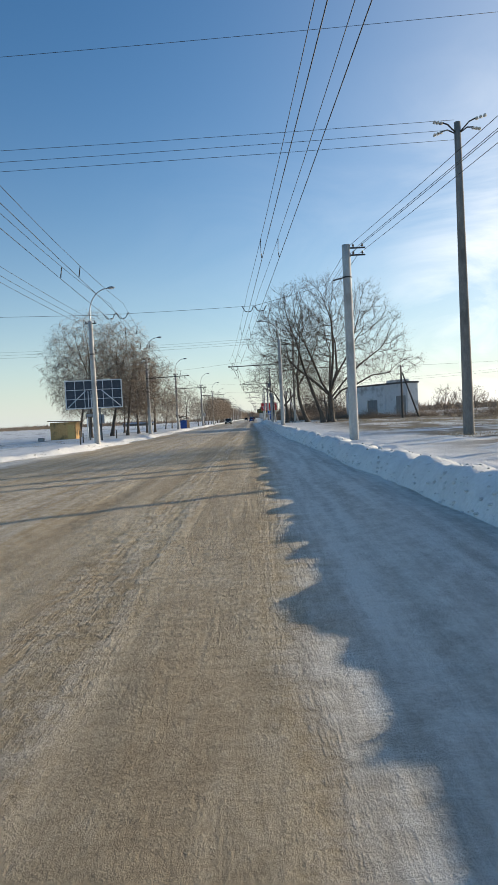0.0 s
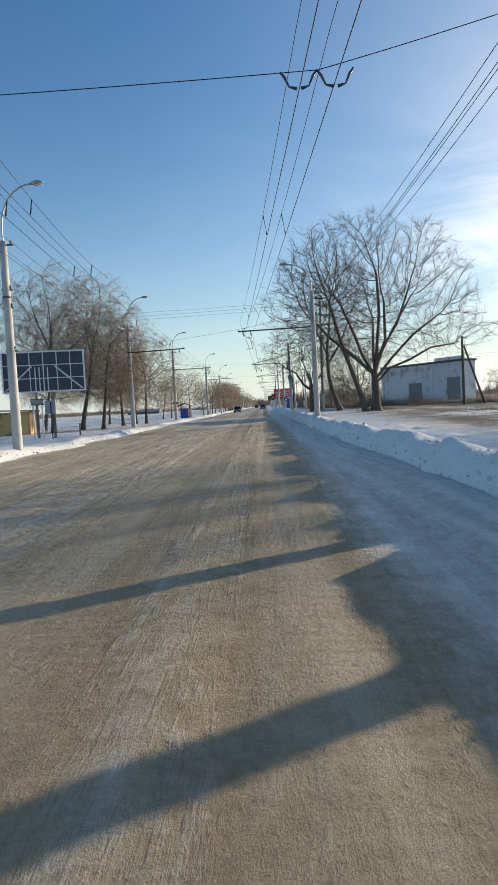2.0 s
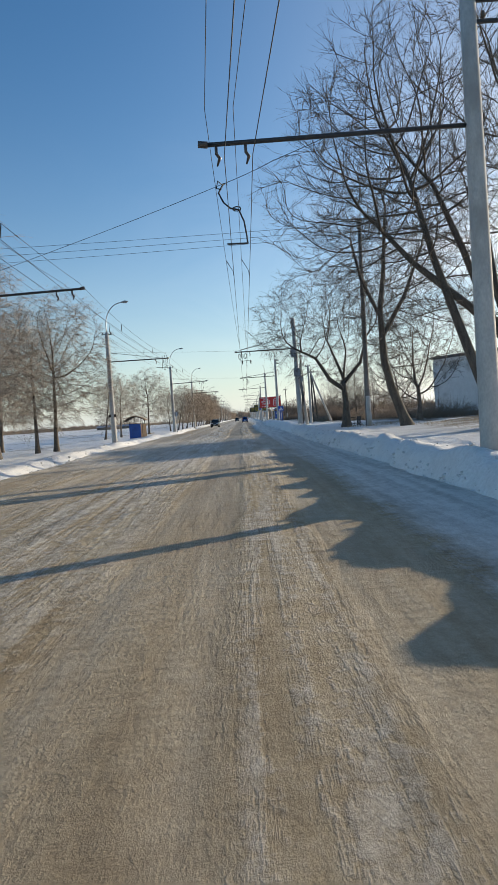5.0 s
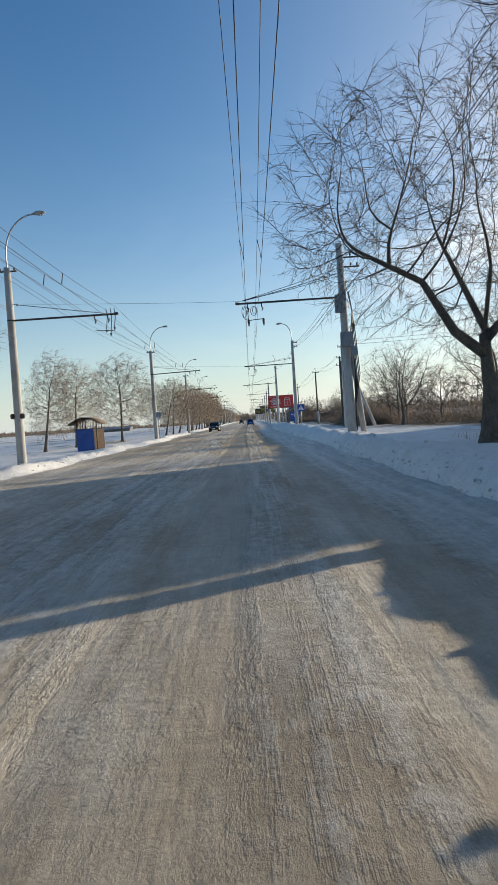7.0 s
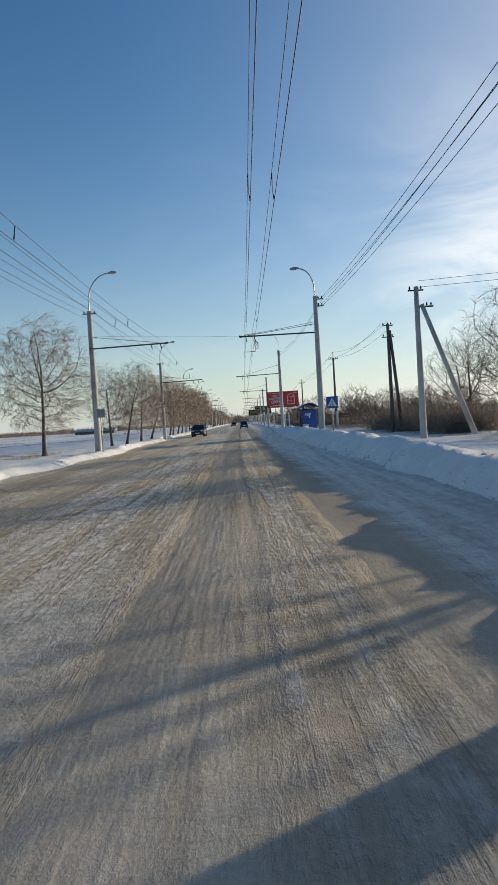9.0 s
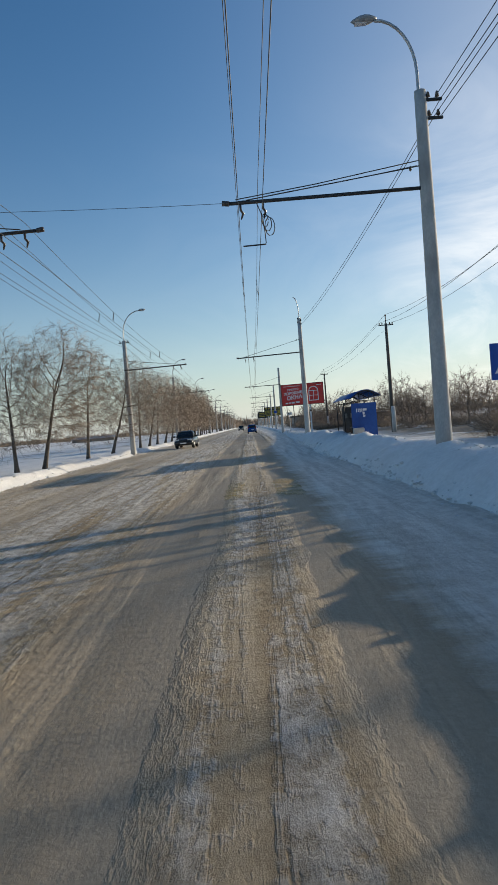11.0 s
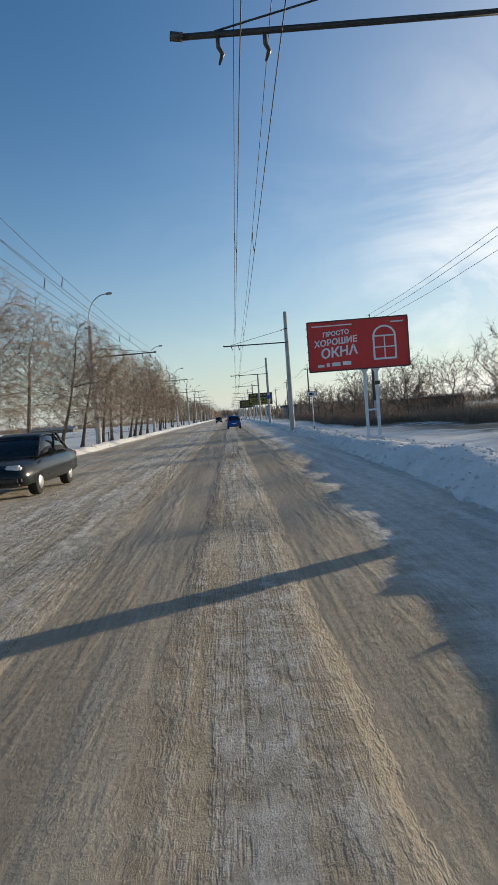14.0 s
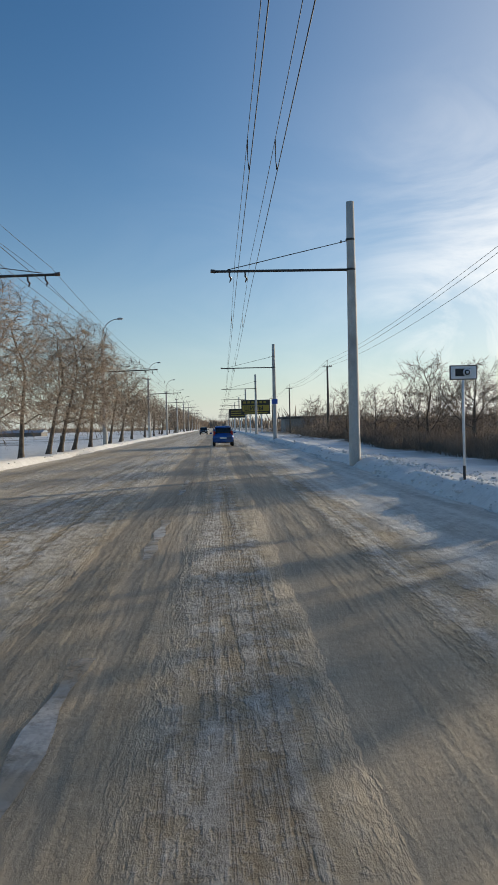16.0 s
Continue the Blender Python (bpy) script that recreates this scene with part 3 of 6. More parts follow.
def shoots(rs, at, way, length, r, droop, wind, n=3, spread=0.8):
    """Fine three-sided twigs that start at the points and bend down and with the wind. Returns the points along them, and vertices and triangles."""
    m = len(at)
    w = way + rs.normal(0, spread, (m, 3)) * 0.6
    w /= np.linalg.norm(w, axis=1)[:, None]
    ln = length * rs.uniform(0.55, 1.25, m)
    p, line = at.copy(), [at.copy()]
    for i in range(n):
        w = w + np.array([wind[0], wind[1], -1.0]) * droop + rs.normal(0, 0.16, (m, 3))
        w /= np.linalg.norm(w, axis=1)[:, None]
        p = p + w * (ln / n)[:, None]
        line.append(p.copy())
    u = np.cross(w, rs.normal(0, 1, (m, 3)))
    u /= np.linalg.norm(u, axis=1)[:, None] + 1e-9
    q = np.cross(w, u)
    q /= np.linalg.norm(q, axis=1)[:, None] + 1e-9
    rings = []
    for i in range(n):
        rr = r * (1 - 0.6 * i / n)
        for k in range(3):
            rings.append(line[i] + (u * math.cos(k * 2.0944) + q * math.sin(k * 2.0944)) * rr)
    V = np.stack(rings + [line[n]], 1)
    o = (3 * n + 1) * np.arange(m)
    F = []
    for i in range(n - 1):
        for k in range(3):
            a, b_ = 3 * i + k, 3 * i + (k + 1) % 3
            F += [(a, b_, b_ + 3), (a, b_ + 3, a + 3)]
    F += [(3 * n - 3 + k, 3 * n - 3 + (k + 1) % 3, 3 * n) for k in range(3)]
    F = (o[:, None, None] + np.array(F)[None]).reshape(-1, 3)
    return line, V.reshape(-1, 3), F


def grow_tree(seed, trunks, crown, n, trunk_r, twig_r=0.006, step_=0.35, kill=0.55, reach=4.0, up=0.05, jit=0.22, thin=0.02, twigs=(2, 0.8, 0.006), fine=(3, 0.45, 0.004), droop=0.1, wind=(0, 0), spread=0.8, taper=1.25):
    """Returns (wood, crown) as verts and faces. twigs, fine: how many a thin node or a twig bears, their length and radius."""
    rs = np.random.RandomState(seed)
    P, par, base = colony(rs, trunks, crown, n, step_, kill, reach, up, jit)
    N = len(P)
    kids = [[] for _ in range(N)]
    for i, k in enumerate(par):
        if k >= 0:
            kids[k].append(i)
    tips = sum(not c for c in kids)
    e = math.log(max(tips, 3)) / math.log(trunk_r / twig_r)
    load = np.zeros(N)
    for i in range(N - 1, -1, -1):
        load[i] = load[i] + (1.0 if not kids[i] else 0.0)
        if par[i] >= 0:
            load[par[i]] += load[i]
    far = np.zeros(N)        # length still to grow
    for i in range(N - 1, 0, -1):
        if par[i] >= 0:
            far[par[i]] = max(far[par[i]], far[i] + np.linalg.norm(P[i] - P[par[i]]))
    R = np.minimum(twig_r * np.maximum(load, 1) ** (1 / e), np.maximum(trunk_r * (far / far[0]) ** taper, twig_r))
    for _ in range(2):        # soften the kinks of the limbs
        Q = P.copy()
        for i in range(N):
            if par[i] >= 0 and kids[i] and i >= base:
                m = max(kids[i], key=lambda c: load[c])
                Q[i] = 0.5 * P[i] + 0.25 * (P[par[i]] + P[m])
        P = Q
    wood, rest = [], []
    starts = [i for i in range(N) if par[i] < 0]
    for i in range(N):
        main = max(kids[i], key=lambda c: load[c]) if kids[i] else None
        starts += [c for c in kids[i] if c != main]
    for s in starts:
        chain = ([par[s]] if par[s] >= 0 else []) + [s]
        while kids[chain[-1]]:
            chain.append(max(kids[chain[-1]], key=lambda c: load[c]))
        rad = [R[i] for i in chain]
        if par[s] >= 0:
            rad[0] = min(rad[0], rad[1] * 1.15)
        else:        # flared root
            rad = [v * (1 + 0.55 * math.exp(-max(P[i][2], 0) / 0.35)) for v, i in zip(rad, chain)]
        rad[-1] *= 0.6
        big = max(rad[1:])
        sides = 12 if big > 0.12 else 7 if big > 0.05 else 4 if big > 0.018 else 3
        (wood if big > 0.035 else rest).append(tube_data([Vector(P[i]) for i in chain], rad, sides, caps=False))
    pa = np.array(par)
    thin_ = np.array([i for i in range(base, N) if R[i] < thin])
    at = np.repeat(thin_, twigs[0])
    way = P[at] - P[pa[at]]
    way /= np.linalg.norm(way, axis=1)[:, None] + 1e-9
    l1, v1, f1 = shoots(rs, P[at] - (P[at] - P[pa[at]]) * rs.uniform(0, 1, (len(at), 1)), way, twigs[1], twigs[2], droop, wind, 2, spread)
    vs, fs = [v1], [f1]
    if fine[0]:
        t = rs.uniform(0.15, 0.98, (len(at) * fine[0], 1)) * 2
        line = np.stack(l1, 1).repeat(fine[0], 0)
        k = np.minimum(t[:, 0].astype(int), 1)
        r_ = np.arange(len(k))
        a, b_ = line[r_, k], line[r_, k + 1]
        w = b_ - a
        w /= np.linalg.norm(w, axis=1)[:, None] + 1e-9
        _, v2, f2 = shoots(rs, a + (b_ - a) * (t - k[:, None]), w, fine[1], fine[2], droop * 1.2, wind, 1, spread)
        vs.append(v2)
        fs.append(f2 + len(v1))
    rv, rf = join_data(rest)
    tv, tf = np.concatenate(vs), np.concatenate(fs)
    return join_data(wood), ([tuple(v) for v in rv] + tv.tolist(), rf + [tuple(q) for q in (tf + len(rv)).tolist()])


TREE_KINDS = {}


def tree_kind(key, bark, twig, **kw):
    out = []
    for nm, (vs, fs), m in zip(("trunk", "crown"), grow_tree(**kw), (bark, twig)):
        me = bpy.data.meshes.new(nm)
        me.from_pydata([tuple(v) for v in vs], [], fs)
        me.polygons.foreach_set("use_smooth", [True] * len(me.polygons))
        me.materials.append(m)
        out.append((nm, me))
    TREE_KINDS[key] = out


def tree(key, x, y, label, scale=1.0, rz=0.0, group="", name="tree", tilt=0.0):
    e = thing(name, (x, y, gz(x, y) - 0.05), label, "bare tree", group)
    e.matrix_world = pose(x, y, gz(x, y) - 0.05, 0, tilt, 0) @ pose(0, 0, 0, 0, 0, rz)
    e.scale = (scale, scale, scale)
    for nm, me in TREE_KINDS[key]:
        o = new(nm, me)
        o.parent = e
    return e


def bole(*pts):
    return [(0, 0, -0.4), (0, 0, 0), *pts]


# the huge tree: a main trunk that forks low into rising limbs, and its slender companion
tree_kind("poplar", M_BARK, M_TWIG_D, seed=11, trunks=[bole((0.05, 0, 1.6), (0.0, 0.1, 3.0), (0.2, 0, 4.6), (0.6, 0.2, 8.0), (0.5, 0.0, 11.0)), [(0.0, 0.0, 2.2), (1.3, 0.2, 3.5), (3.0, 0.3, 4.1), (4.7, 0.2, 5.0), (6.6, 0.2, 5.2)], [(0.0, 0, 2.9), (-0.9, 0.2, 4.6), (-1.6, 0.1, 6.6), (-2.6, 0, 9.0)], [(0.0, 0, 2.6), (1.5, -0.3, 4.4), (3.2, -0.5, 6.1), (5.6, -0.4, 7.8)], [(0.0, 0.1, 3.0), (-1.6, -0.2, 4.5), (-3.6, -0.3, 6.2), (-4.8, -0.3, 7.6)], [(0.1, 0.1, 3.8), (1.7, 0.6, 6.6), (3.4, 0.8, 9.4)],
          [(0.1, 0, 4.2), (1.9, -0.4, 7.0), (3.0, -0.5, 10.0)], [(0.0, 0, 3.0), (0.3, 2.0, 5.2), (0.6, 3.4, 8.0)], [(0.0, 0, 3.2), (0.6, -2.0, 5.6), (0.4, -3.2, 8.4)]],
          crown=[((0.2, 0, 8.8), (8.7, 7.4, 7.5), 0.84, 4.0), ((-4.6, 0, 9.0), (5.0, 4.6, 4.6), 0.09, 5.4), ((6.4, 0, 6.2), (4.2, 3.6, 2.2), 0.07, 4.2)], n=3900, trunk_r=0.38, twig_r=0.009, kill=0.5, reach=5.0, up=0.17, jit=0.17, thin=0.026, taper=1.65, twigs=(2, 0.9, 0.0068), fine=(2, 0.55, 0.0056), droop=-0.10, spread=0.42)
tree_kind("slender", M_BARK, M_TWIG_D, seed=17, trunks=[bole((-0.25, 0, 1.2), (-1.0, 0, 3.4), (-1.9, 0, 6.2), (-2.6, 0.1, 9.2))],
          crown=[((-3.0, 0, 10.0), (4.2, 3.8, 5.4), 1.0, 5.4)], n=950, trunk_r=0.24, twig_r=0.010, kill=0.5, up=0.14, jit=0.16, thin=0.028, twigs=(2, 0.8, 0.0065), fine=(2, 0.5, 0.0052), droop=-0.08, spread=0.45)
tree_kind("leaning", M_BARK, M_TWIG_D, seed=5, trunks=[bole((-0.30, 0, 0.8), (-0.75, 0, 2.2), (-1.0, 0, 3.4), (-1.05, 0, 6.0), (-0.8, 0, 7.6), (-0.5, 0, 11.0)), [(-1.0, 0, 5.4), (-1.9, 0.2, 7.6), (-2.3, 0.2, 9.6)], [(-1.0, 0, 4.6), (0.3, 0.4, 6.6), (1.3, 0.4, 9.0)]],
          crown=[((-0.5, 0, 9.6), (4.0, 4.2, 5.0), 0.75, 4.4), ((0.8, 0, 5.0), (3.6, 3.6, 2.6), 0.25, 2.4)], n=1700, trunk_r=0.26, twig_r=0.0075, kill=0.5, up=0.06, jit=0.24, taper=1.2, thin=0.022, twigs=(2, 0.75, 0.0058), fine=(3, 0.45, 0.0048), droop=0.05)
tree_kind("walnut", M_BARK, M_TWIG_D, seed=23, trunks=[bole((0.03, 0, 1.4), (-0.05, 0, 2.6), (0.2, 0, 4.2)), [(0, 0, 2.1), (-0.8, -0.2, 2.7), (-1.5, -0.2, 3.9), (-2.6, -0.2, 4.5)], [(0, 0, 2.7), (-0.6, 0.6, 4.6)], [(0, 0, 2.5), (0.9, -0.3, 3.5), (1.3, -0.3, 4.9)]],
          crown=[((-0.3, 0, 5.7), (4.9, 4.5, 3.4), 1.0, 2.6)], n=1800, trunk_r=0.235, twig_r=0.007, kill=0.45, up=0.02, jit=0.30, thin=0.02, taper=2.0, twigs=(2, 0.7, 0.0055), fine=(4, 0.42, 0.0045), droop=0.14, wind=(-0.1, 0))
tree_kind("mid_a", M_BARK, M_TWIG_D, seed=31, trunks=[bole((0, 0, 3), (0.1, 0, 5.5))], crown=[((0, 0, 6.2), (2.4, 2.4, 4.0), 1.0, 2.0)], n=420, trunk_r=0.15, twig_r=0.009, up=0.2, twigs=(2, 0.7, 0.006), fine=(2, 0.4, 0.005))
# roadside birches bent by the wind, with long hanging twigs
for key, twig, seed, lean_, crown, n in (
        ("birch_a", M_TWIG, 41, 0.35, [((0.2, 0, 5.2), (3.5, 3.3, 4.2), 1.0, 1.8)], 1000),
        ("birch_b", M_TWIG_R, 43, 0.55, [((0.4, 0, 5.0), (2.9, 2.8, 4.2), 1.0, 1.7)], 850),
        ("birch_c", M_TWIG, 47, 0.15, [((0.1, 0, 5.0), (2.5, 2.4, 4.4), 1.0, 1.5)], 760),
        ("birch_d", M_TWIG_R, 53, 1.1, [((0.9, 0, 5.0), (2.9, 2.8, 4.0), 1.0, 1.8)], 850)):
    tree_kind(key, M_BARK_L, twig, seed=seed, trunks=[bole((0.12 * lean_, 0, 1.2), (0.35 * lean_, 0.1, 2.6), (0.6 * lean_, 0, 4.6))], crown=crown, n=n, trunk_r=0.145, twig_r=0.008, step_=0.3, kill=0.38, up=0.26, jit=0.2, thin=0.024, taper=1.25,
              twigs=(2, 0.85, 0.0075), fine=(5, 0.55, 0.0062), droop=0.22, wind=(1.0, 0.1), spread=0.75)
tree_kind("birch_far", M_BARK_L, M_TWIG_R, seed=45, trunks=[bole((0.2, 0, 2.4), (0.5, 0, 4.6))], crown=[((0.4, 0, 5.0), (3.0, 2.9, 4.2), 1.0, 1.7)], n=460, trunk_r=0.15, twig_r=0.011, up=0.24, step_=0.45, thin=0.03,
          twigs=(2, 0.95, 0.0115), fine=(4, 0.7, 0.010), droop=0.22, wind=(1.0, 0.1), spread=0.75)
tree_kind("far_tree", M_BARK_L, M_TWIG_R, seed=59, trunks=[bole((0, 0, 3.0), (0.2, 0, 5.0))], crown=[((0.3, 0, 5.2), (3.0, 3.0, 4.0), 1.0, 2.0)], n=180, trunk_r=0.17, twig_r=0.018, step_=0.6, kill=0.8, up=0.2, thin=0.04, twigs=(2, 1.2, 0.019), fine=(4, 0.9, 0.017), droop=0.2, wind=(0.7, 0))
tree_kind("garden", M_BARK_S, M_TWIG_D, seed=71, trunks=[bole((0.1, 0, 0.8), (0.0, 0, 1.8))], crown=[((0, 0, 4.0), (3.4, 3.2, 2.9), 1.0, 1.2)], n=620, trunk_r=0.14, twig_r=0.0075, up=0.08, jit=0.28, step_=0.3, kill=0.45, twigs=(2, 0.6, 0.006), fine=(2, 0.4, 0.0055), droop=0.0)
for key, seed, crown in (("orchard_a", 61, ((0, 0, 2.6), (2.2, 2.2, 1.9), 1.0, 0.5)), ("orchard_b", 67, ((0.2, 0, 3.0), (2.3, 2.3, 2.2), 1.0, 0.5))):
    tree_kind(key, M_BARK_S, M_TWIG_S, seed=seed, trunks=[bole((0.05, 0, 0.4), (0, 0, 0.7))], crown=[crown], n=300, trunk_r=0.09, twig_r=0.009, up=0.12, jit=0.28, step_=0.3, kill=0.42, thin=0.03, twigs=(2, 0.6, 0.0095), fine=(4, 0.4, 0.0085), droop=-0.03)
for key, x, y, sc, rz, lb in (
        ("poplar", 9.9, 87.5, 1.0, 0, "huge bare spreading tree with a dark trunk on the snowy verge"),
        ("slender", 9.0, 87.2, 1.0, 0, "slender bare tree leaning out from the same roots"),
        ("leaning", 8.0, 96.2, 1.0, 0, "tall bare tree with a leaning whitewashed trunk"),
        ("walnut", 5.7, 101.2, 1.05, 0, "broad bare tree with drooping dark twigs on the verge"),
        ("garden", 11.5, 107, 1.2, 50, "bare dark tree behind the roadside trees"),
        ("garden", 13.5, 121, 1.0, 140, "bare dark tree behind the roadside trees"),
        ("mid_a", 15.0, 152.0, 0.75, 200, "slim bare tree behind the scrub"),
        ("garden", 10.6, 131.5, 0.9, 30, "spreading bare tree at the edge of the thicket"),
        ("garden", 13.2, 141.0, 0.85, 130, "spreading bare tree at the edge of the thicket"),
        ("garden", 13.5, 149, 0.85, 80, "bare fruit tree behind the scrub")):
    tree(key, x, y, lb, sc, rz)
# never in view: added so that its crown throws broad soft shade on the road
tree("poplar", 38.5, 70.0, "huge bare tree added out of view to shade the road", 0.9, 30)
LEFT_TREES = [("birch_a", -16.4, 86, 1.45, 0), ("birch_a", -19.5, 93, 1.25, 20), ("birch_b", -14.2, 86.5, 1.38, -10), ("birch_b", -12.6, 87.0, 1.12, 10), ("birch_c", -13.3, 98, 1.15, -15),
              ("birch_a", -12.4, 105.7, 1.12, 8), ("birch_c", -13.4, 105.0, 0.98, 20), ("birch_b", -17.5, 110, 1.0, 10), ("birch_a", -12.3, 147.0, 0.90, 15), ("birch_c", -14.2, 129.5, 0.74, 20), ("birch_b", -14.0, 137, 0.76, 10),
              ("birch_c", -11.3, 162.5, 0.74, 10), ("birch_b", -10.2, 163.2, 0.78, 20), ("birch_c", -10.4, 172.6, 0.80, 20), ("birch_d", -10.4, 180.0, 0.82, 0), ("birch_c", -10.2, 191.2, 0.82, 0), ("birch_b", -9.9, 194.6, 0.80, 10),
              ("birch_c", -10.4, 203.5, 0.78, 20), ("birch_d", -10.3, 209.5, 0.8, 0), ("birch_b", -10.1, 214.2, 0.74, 10), ("birch_d", -9.9, 220.2, 0.76, 20), ("birch_b", -10.1, 225.2, 0.78, 10),
              ("birch_d", -10.0, 229.3, 0.8, -10), ("birch_b", -10.1, 235.0, 0.82, -15), ("birch_d", -10.0, 237.5, 0.84, 15), ("birch_b", -10.0, 241.5, 0.82, -10), ("birch_d", -9.8, 246.2, 0.82, 20),
              ("birch_b", -10.4, 259, 0.85, 0), ("birch_b", -10.4, 266.0, 0.85, 0)]
rnd_t = random.Random(4)
yy = 275.0
while yy < 520:
    LEFT_TREES.append(("far_tree", -11.0 - rnd_t.random() * 2, yy, rnd_t.uniform(0.7, 0.95), rnd_t.uniform(0, 360)))
    yy += rnd_t.uniform(5, 12)
for key, x, y, sc, rz in LEFT_TREES:
    key = "birch_far" if 212 < y < 275 else key
    tree(key, x, y, {"birch_a": "wind-bent birch with pale hanging twigs", "birch_b": "bare roadside tree with russet hanging twigs", "birch_c": "slim frosty bare tree by the road", "birch_d": "leaning bare tree with russet twigs", "birch_far": "bare roadside tree with russet hanging twigs", "far_tree": "bare russet tree far along the road"}[key], sc * (1.12 if 200 < y < 275 else 1.0), rz, "row of bare trees along the road", tilt=rnd_t.uniform(-4, 9))
for x, y, sc, rz, k in ((18.0, 214, 1.2, 0, "orchard_b"), (11.5, 226, 0.9, 40, "orchard_a"), (12.5, 218, 0.8, 90, "orchard_a"), (13.0, 219, 1.0, 150, "orchard_b"), (14.5, 222, 0.9, 10, "orchard_b"),
                        (12, 236, 0.8, 60, "orchard_a"), (10.8, 252, 0.9, 100, "orchard_b"), (16, 206, 0.95, 20, "orchard_a"), (19, 212, 0.9, 70, "orchard_b"), (22, 204, 0.95, 110, "orchard_a"),
                        (17, 196, 0.8, 0, "orchard_b"), (20, 192, 0.85, 60, "orchard_a"), (24, 198, 0.9, 50, "orchard_b"), (14, 189, 0.75, 15, "orchard_a"), (27, 188, 0.9, 35, "orchard_b"),
                        (16, 180, 0.8, 80, "orchard_b"), (19, 176, 0.8, 160, "orchard_a"), (23, 181, 0.85, 45, "orchard_b"), (28, 176, 0.9, 120, "orchard_a"), (15, 169, 0.6, 20, "orchard_a"),
                        (27, 130, 0.9, 20, "orchard_b"), (34, 128, 1.0, 70, "orchard_b"), (31, 140, 0.9, 10, "orchard_a"), (40, 138, 1.0, 10, "orchard_b"), (19.6, 205, 0.9, 210, "orchard_b"),
                        (14, 270, 0.9, 30, "orchard_a"), (13, 285, 1.0, 80, "orchard_b"), (15, 300, 1.0, 200, "orchard_a"), (36, 118, 1.0, 130, "orchard_a"), (46, 126, 1.1, 60, "orchard_b"), (17.5, 208, 0.9, 20, "orchard_a"), (11.6, 233, 1.0, 70, "orchard_b"), (12.2, 228, 0.9, 10, "orchard_a"), (11, 243, 0.9, 30, "orchard_a"), (18, 224, 1.0, 60, "orchard_b"), (21, 219, 0.9, 60, "orchard_a"), (25, 210, 1.0, 90, "orchard_b"), (30, 196, 1.0, 10, "orchard_a"), (21, 186, 0.8, 10, "orchard_b"), (13.2, 131, 0.9, 40, "orchard_a"), (17, 135, 0.9, 0, "orchard_b"), (12.2, 152, 0.7, 30, "orchard_a")):
    tree(k, x, y, "small bare fruit tree in the roadside scrub", sc, rz, "fruit trees behind the scrub")


# ---- scrub, dry grass and snow crumbs ----
def tri_mesh(name, V, Fc, material, label, kind, category):
    me = bpy.data.meshes.new(name)
    me.vertices.add(len(V))
    me.vertices.foreach_set("co", V.ravel())
    me.loops.add(Fc.size)
    me.loops.foreach_set("vertex_index", Fc.ravel())
    me.polygons.add(len(Fc))
    me.polygons.foreach_set("loop_start", np.arange(0, Fc.size, 3))
    me.polygons.foreach_set("loop_total", np.full(len(Fc), 3))
    me.update()
    me.materials.append(material)
    return tagged(new(name, me), label, category, kind=kind)


def bushes(name, label, material, areas, seed, kind="stuff", category="scrub"):
    """Round bushes of thin three-sided stems and twigs, standing in the areas (x0, x1, y0, y1, height, stems, radius)."""
    rs = np.random.RandomState(seed)
    V, Fc = [], []
    base = 0
    for x0, x1, y0, y1, h, cnt, r in areas:
        nb = max(cnt // 130, 6)
        bx, by = rs.uniform(x0, x1, nb), rs.uniform(y0, y1, nb)
        bh = h * np.clip(rs.lognormal(-0.25, 0.42, nb), 0.25, 1.5)
        k = rs.randint(0, nb, cnt)
        th, u = rs.uniform(0, 6.28, cnt), np.sqrt(rs.uniform(0, 1, cnt))
        el = np.arccos(np.clip(u, 0, 1))
        tilt = 1.25 * el
        d = np.stack([np.sin(tilt) * np.cos(th), np.sin(tilt) * np.sin(th), np.cos(tilt)], 1)
        reach = bh[k] * rs.uniform(0.55, 1.08, cnt)
        b0 = np.stack([bx[k] + rs.normal(0, 0.18, cnt) * bh[k], by[k] + rs.normal(0, 0.18, cnt) * bh[k], np.zeros(cnt)], 1)
        b0[:, 2] = ground_z(b0[:, 0], b0[:, 1]) - 0.05
        f0 = np.where(rs.uniform(0, 1, cnt) < 0.25, 0.0, rs.uniform(0.25, 0.8, cnt))
        p = b0 + d * (reach * f0)[:, None]
        ln = np.where(f0 == 0, reach * 0.85, reach * rs.uniform(0.18, 0.4, cnt))
        q = p + (d + rs.normal(0, 0.38, (cnt, 3)) * (f0 > 0)[:, None] + rs.normal(0, 0.08, (cnt, 3))) * ln[:, None]
        a0 = rs.uniform(0, 6.28, cnt)
        rr = r * np.where(f0 == 0, 1.3, 0.8)
        ring = [p + np.stack([rr * np.cos(a0 + m * 2.094), rr * np.sin(a0 + m * 2.094), rr * np.sin(a0 * 3 + m * 2.094)], 1) for m in range(3)]
        V.append(np.stack(ring + [q], 1).reshape(-1, 3))
        i = base + 4 * np.arange(cnt)
        Fc.append(np.stack([np.stack([i, i + 1, i + 3], 1), np.stack([i + 1, i + 2, i + 3], 1), np.stack([i + 2, i, i + 3], 1)], 1).reshape(-1, 3))
        base += 4 * cnt
    return tri_mesh(name, np.concatenate(V), np.concatenate(Fc), material, label, kind, category)


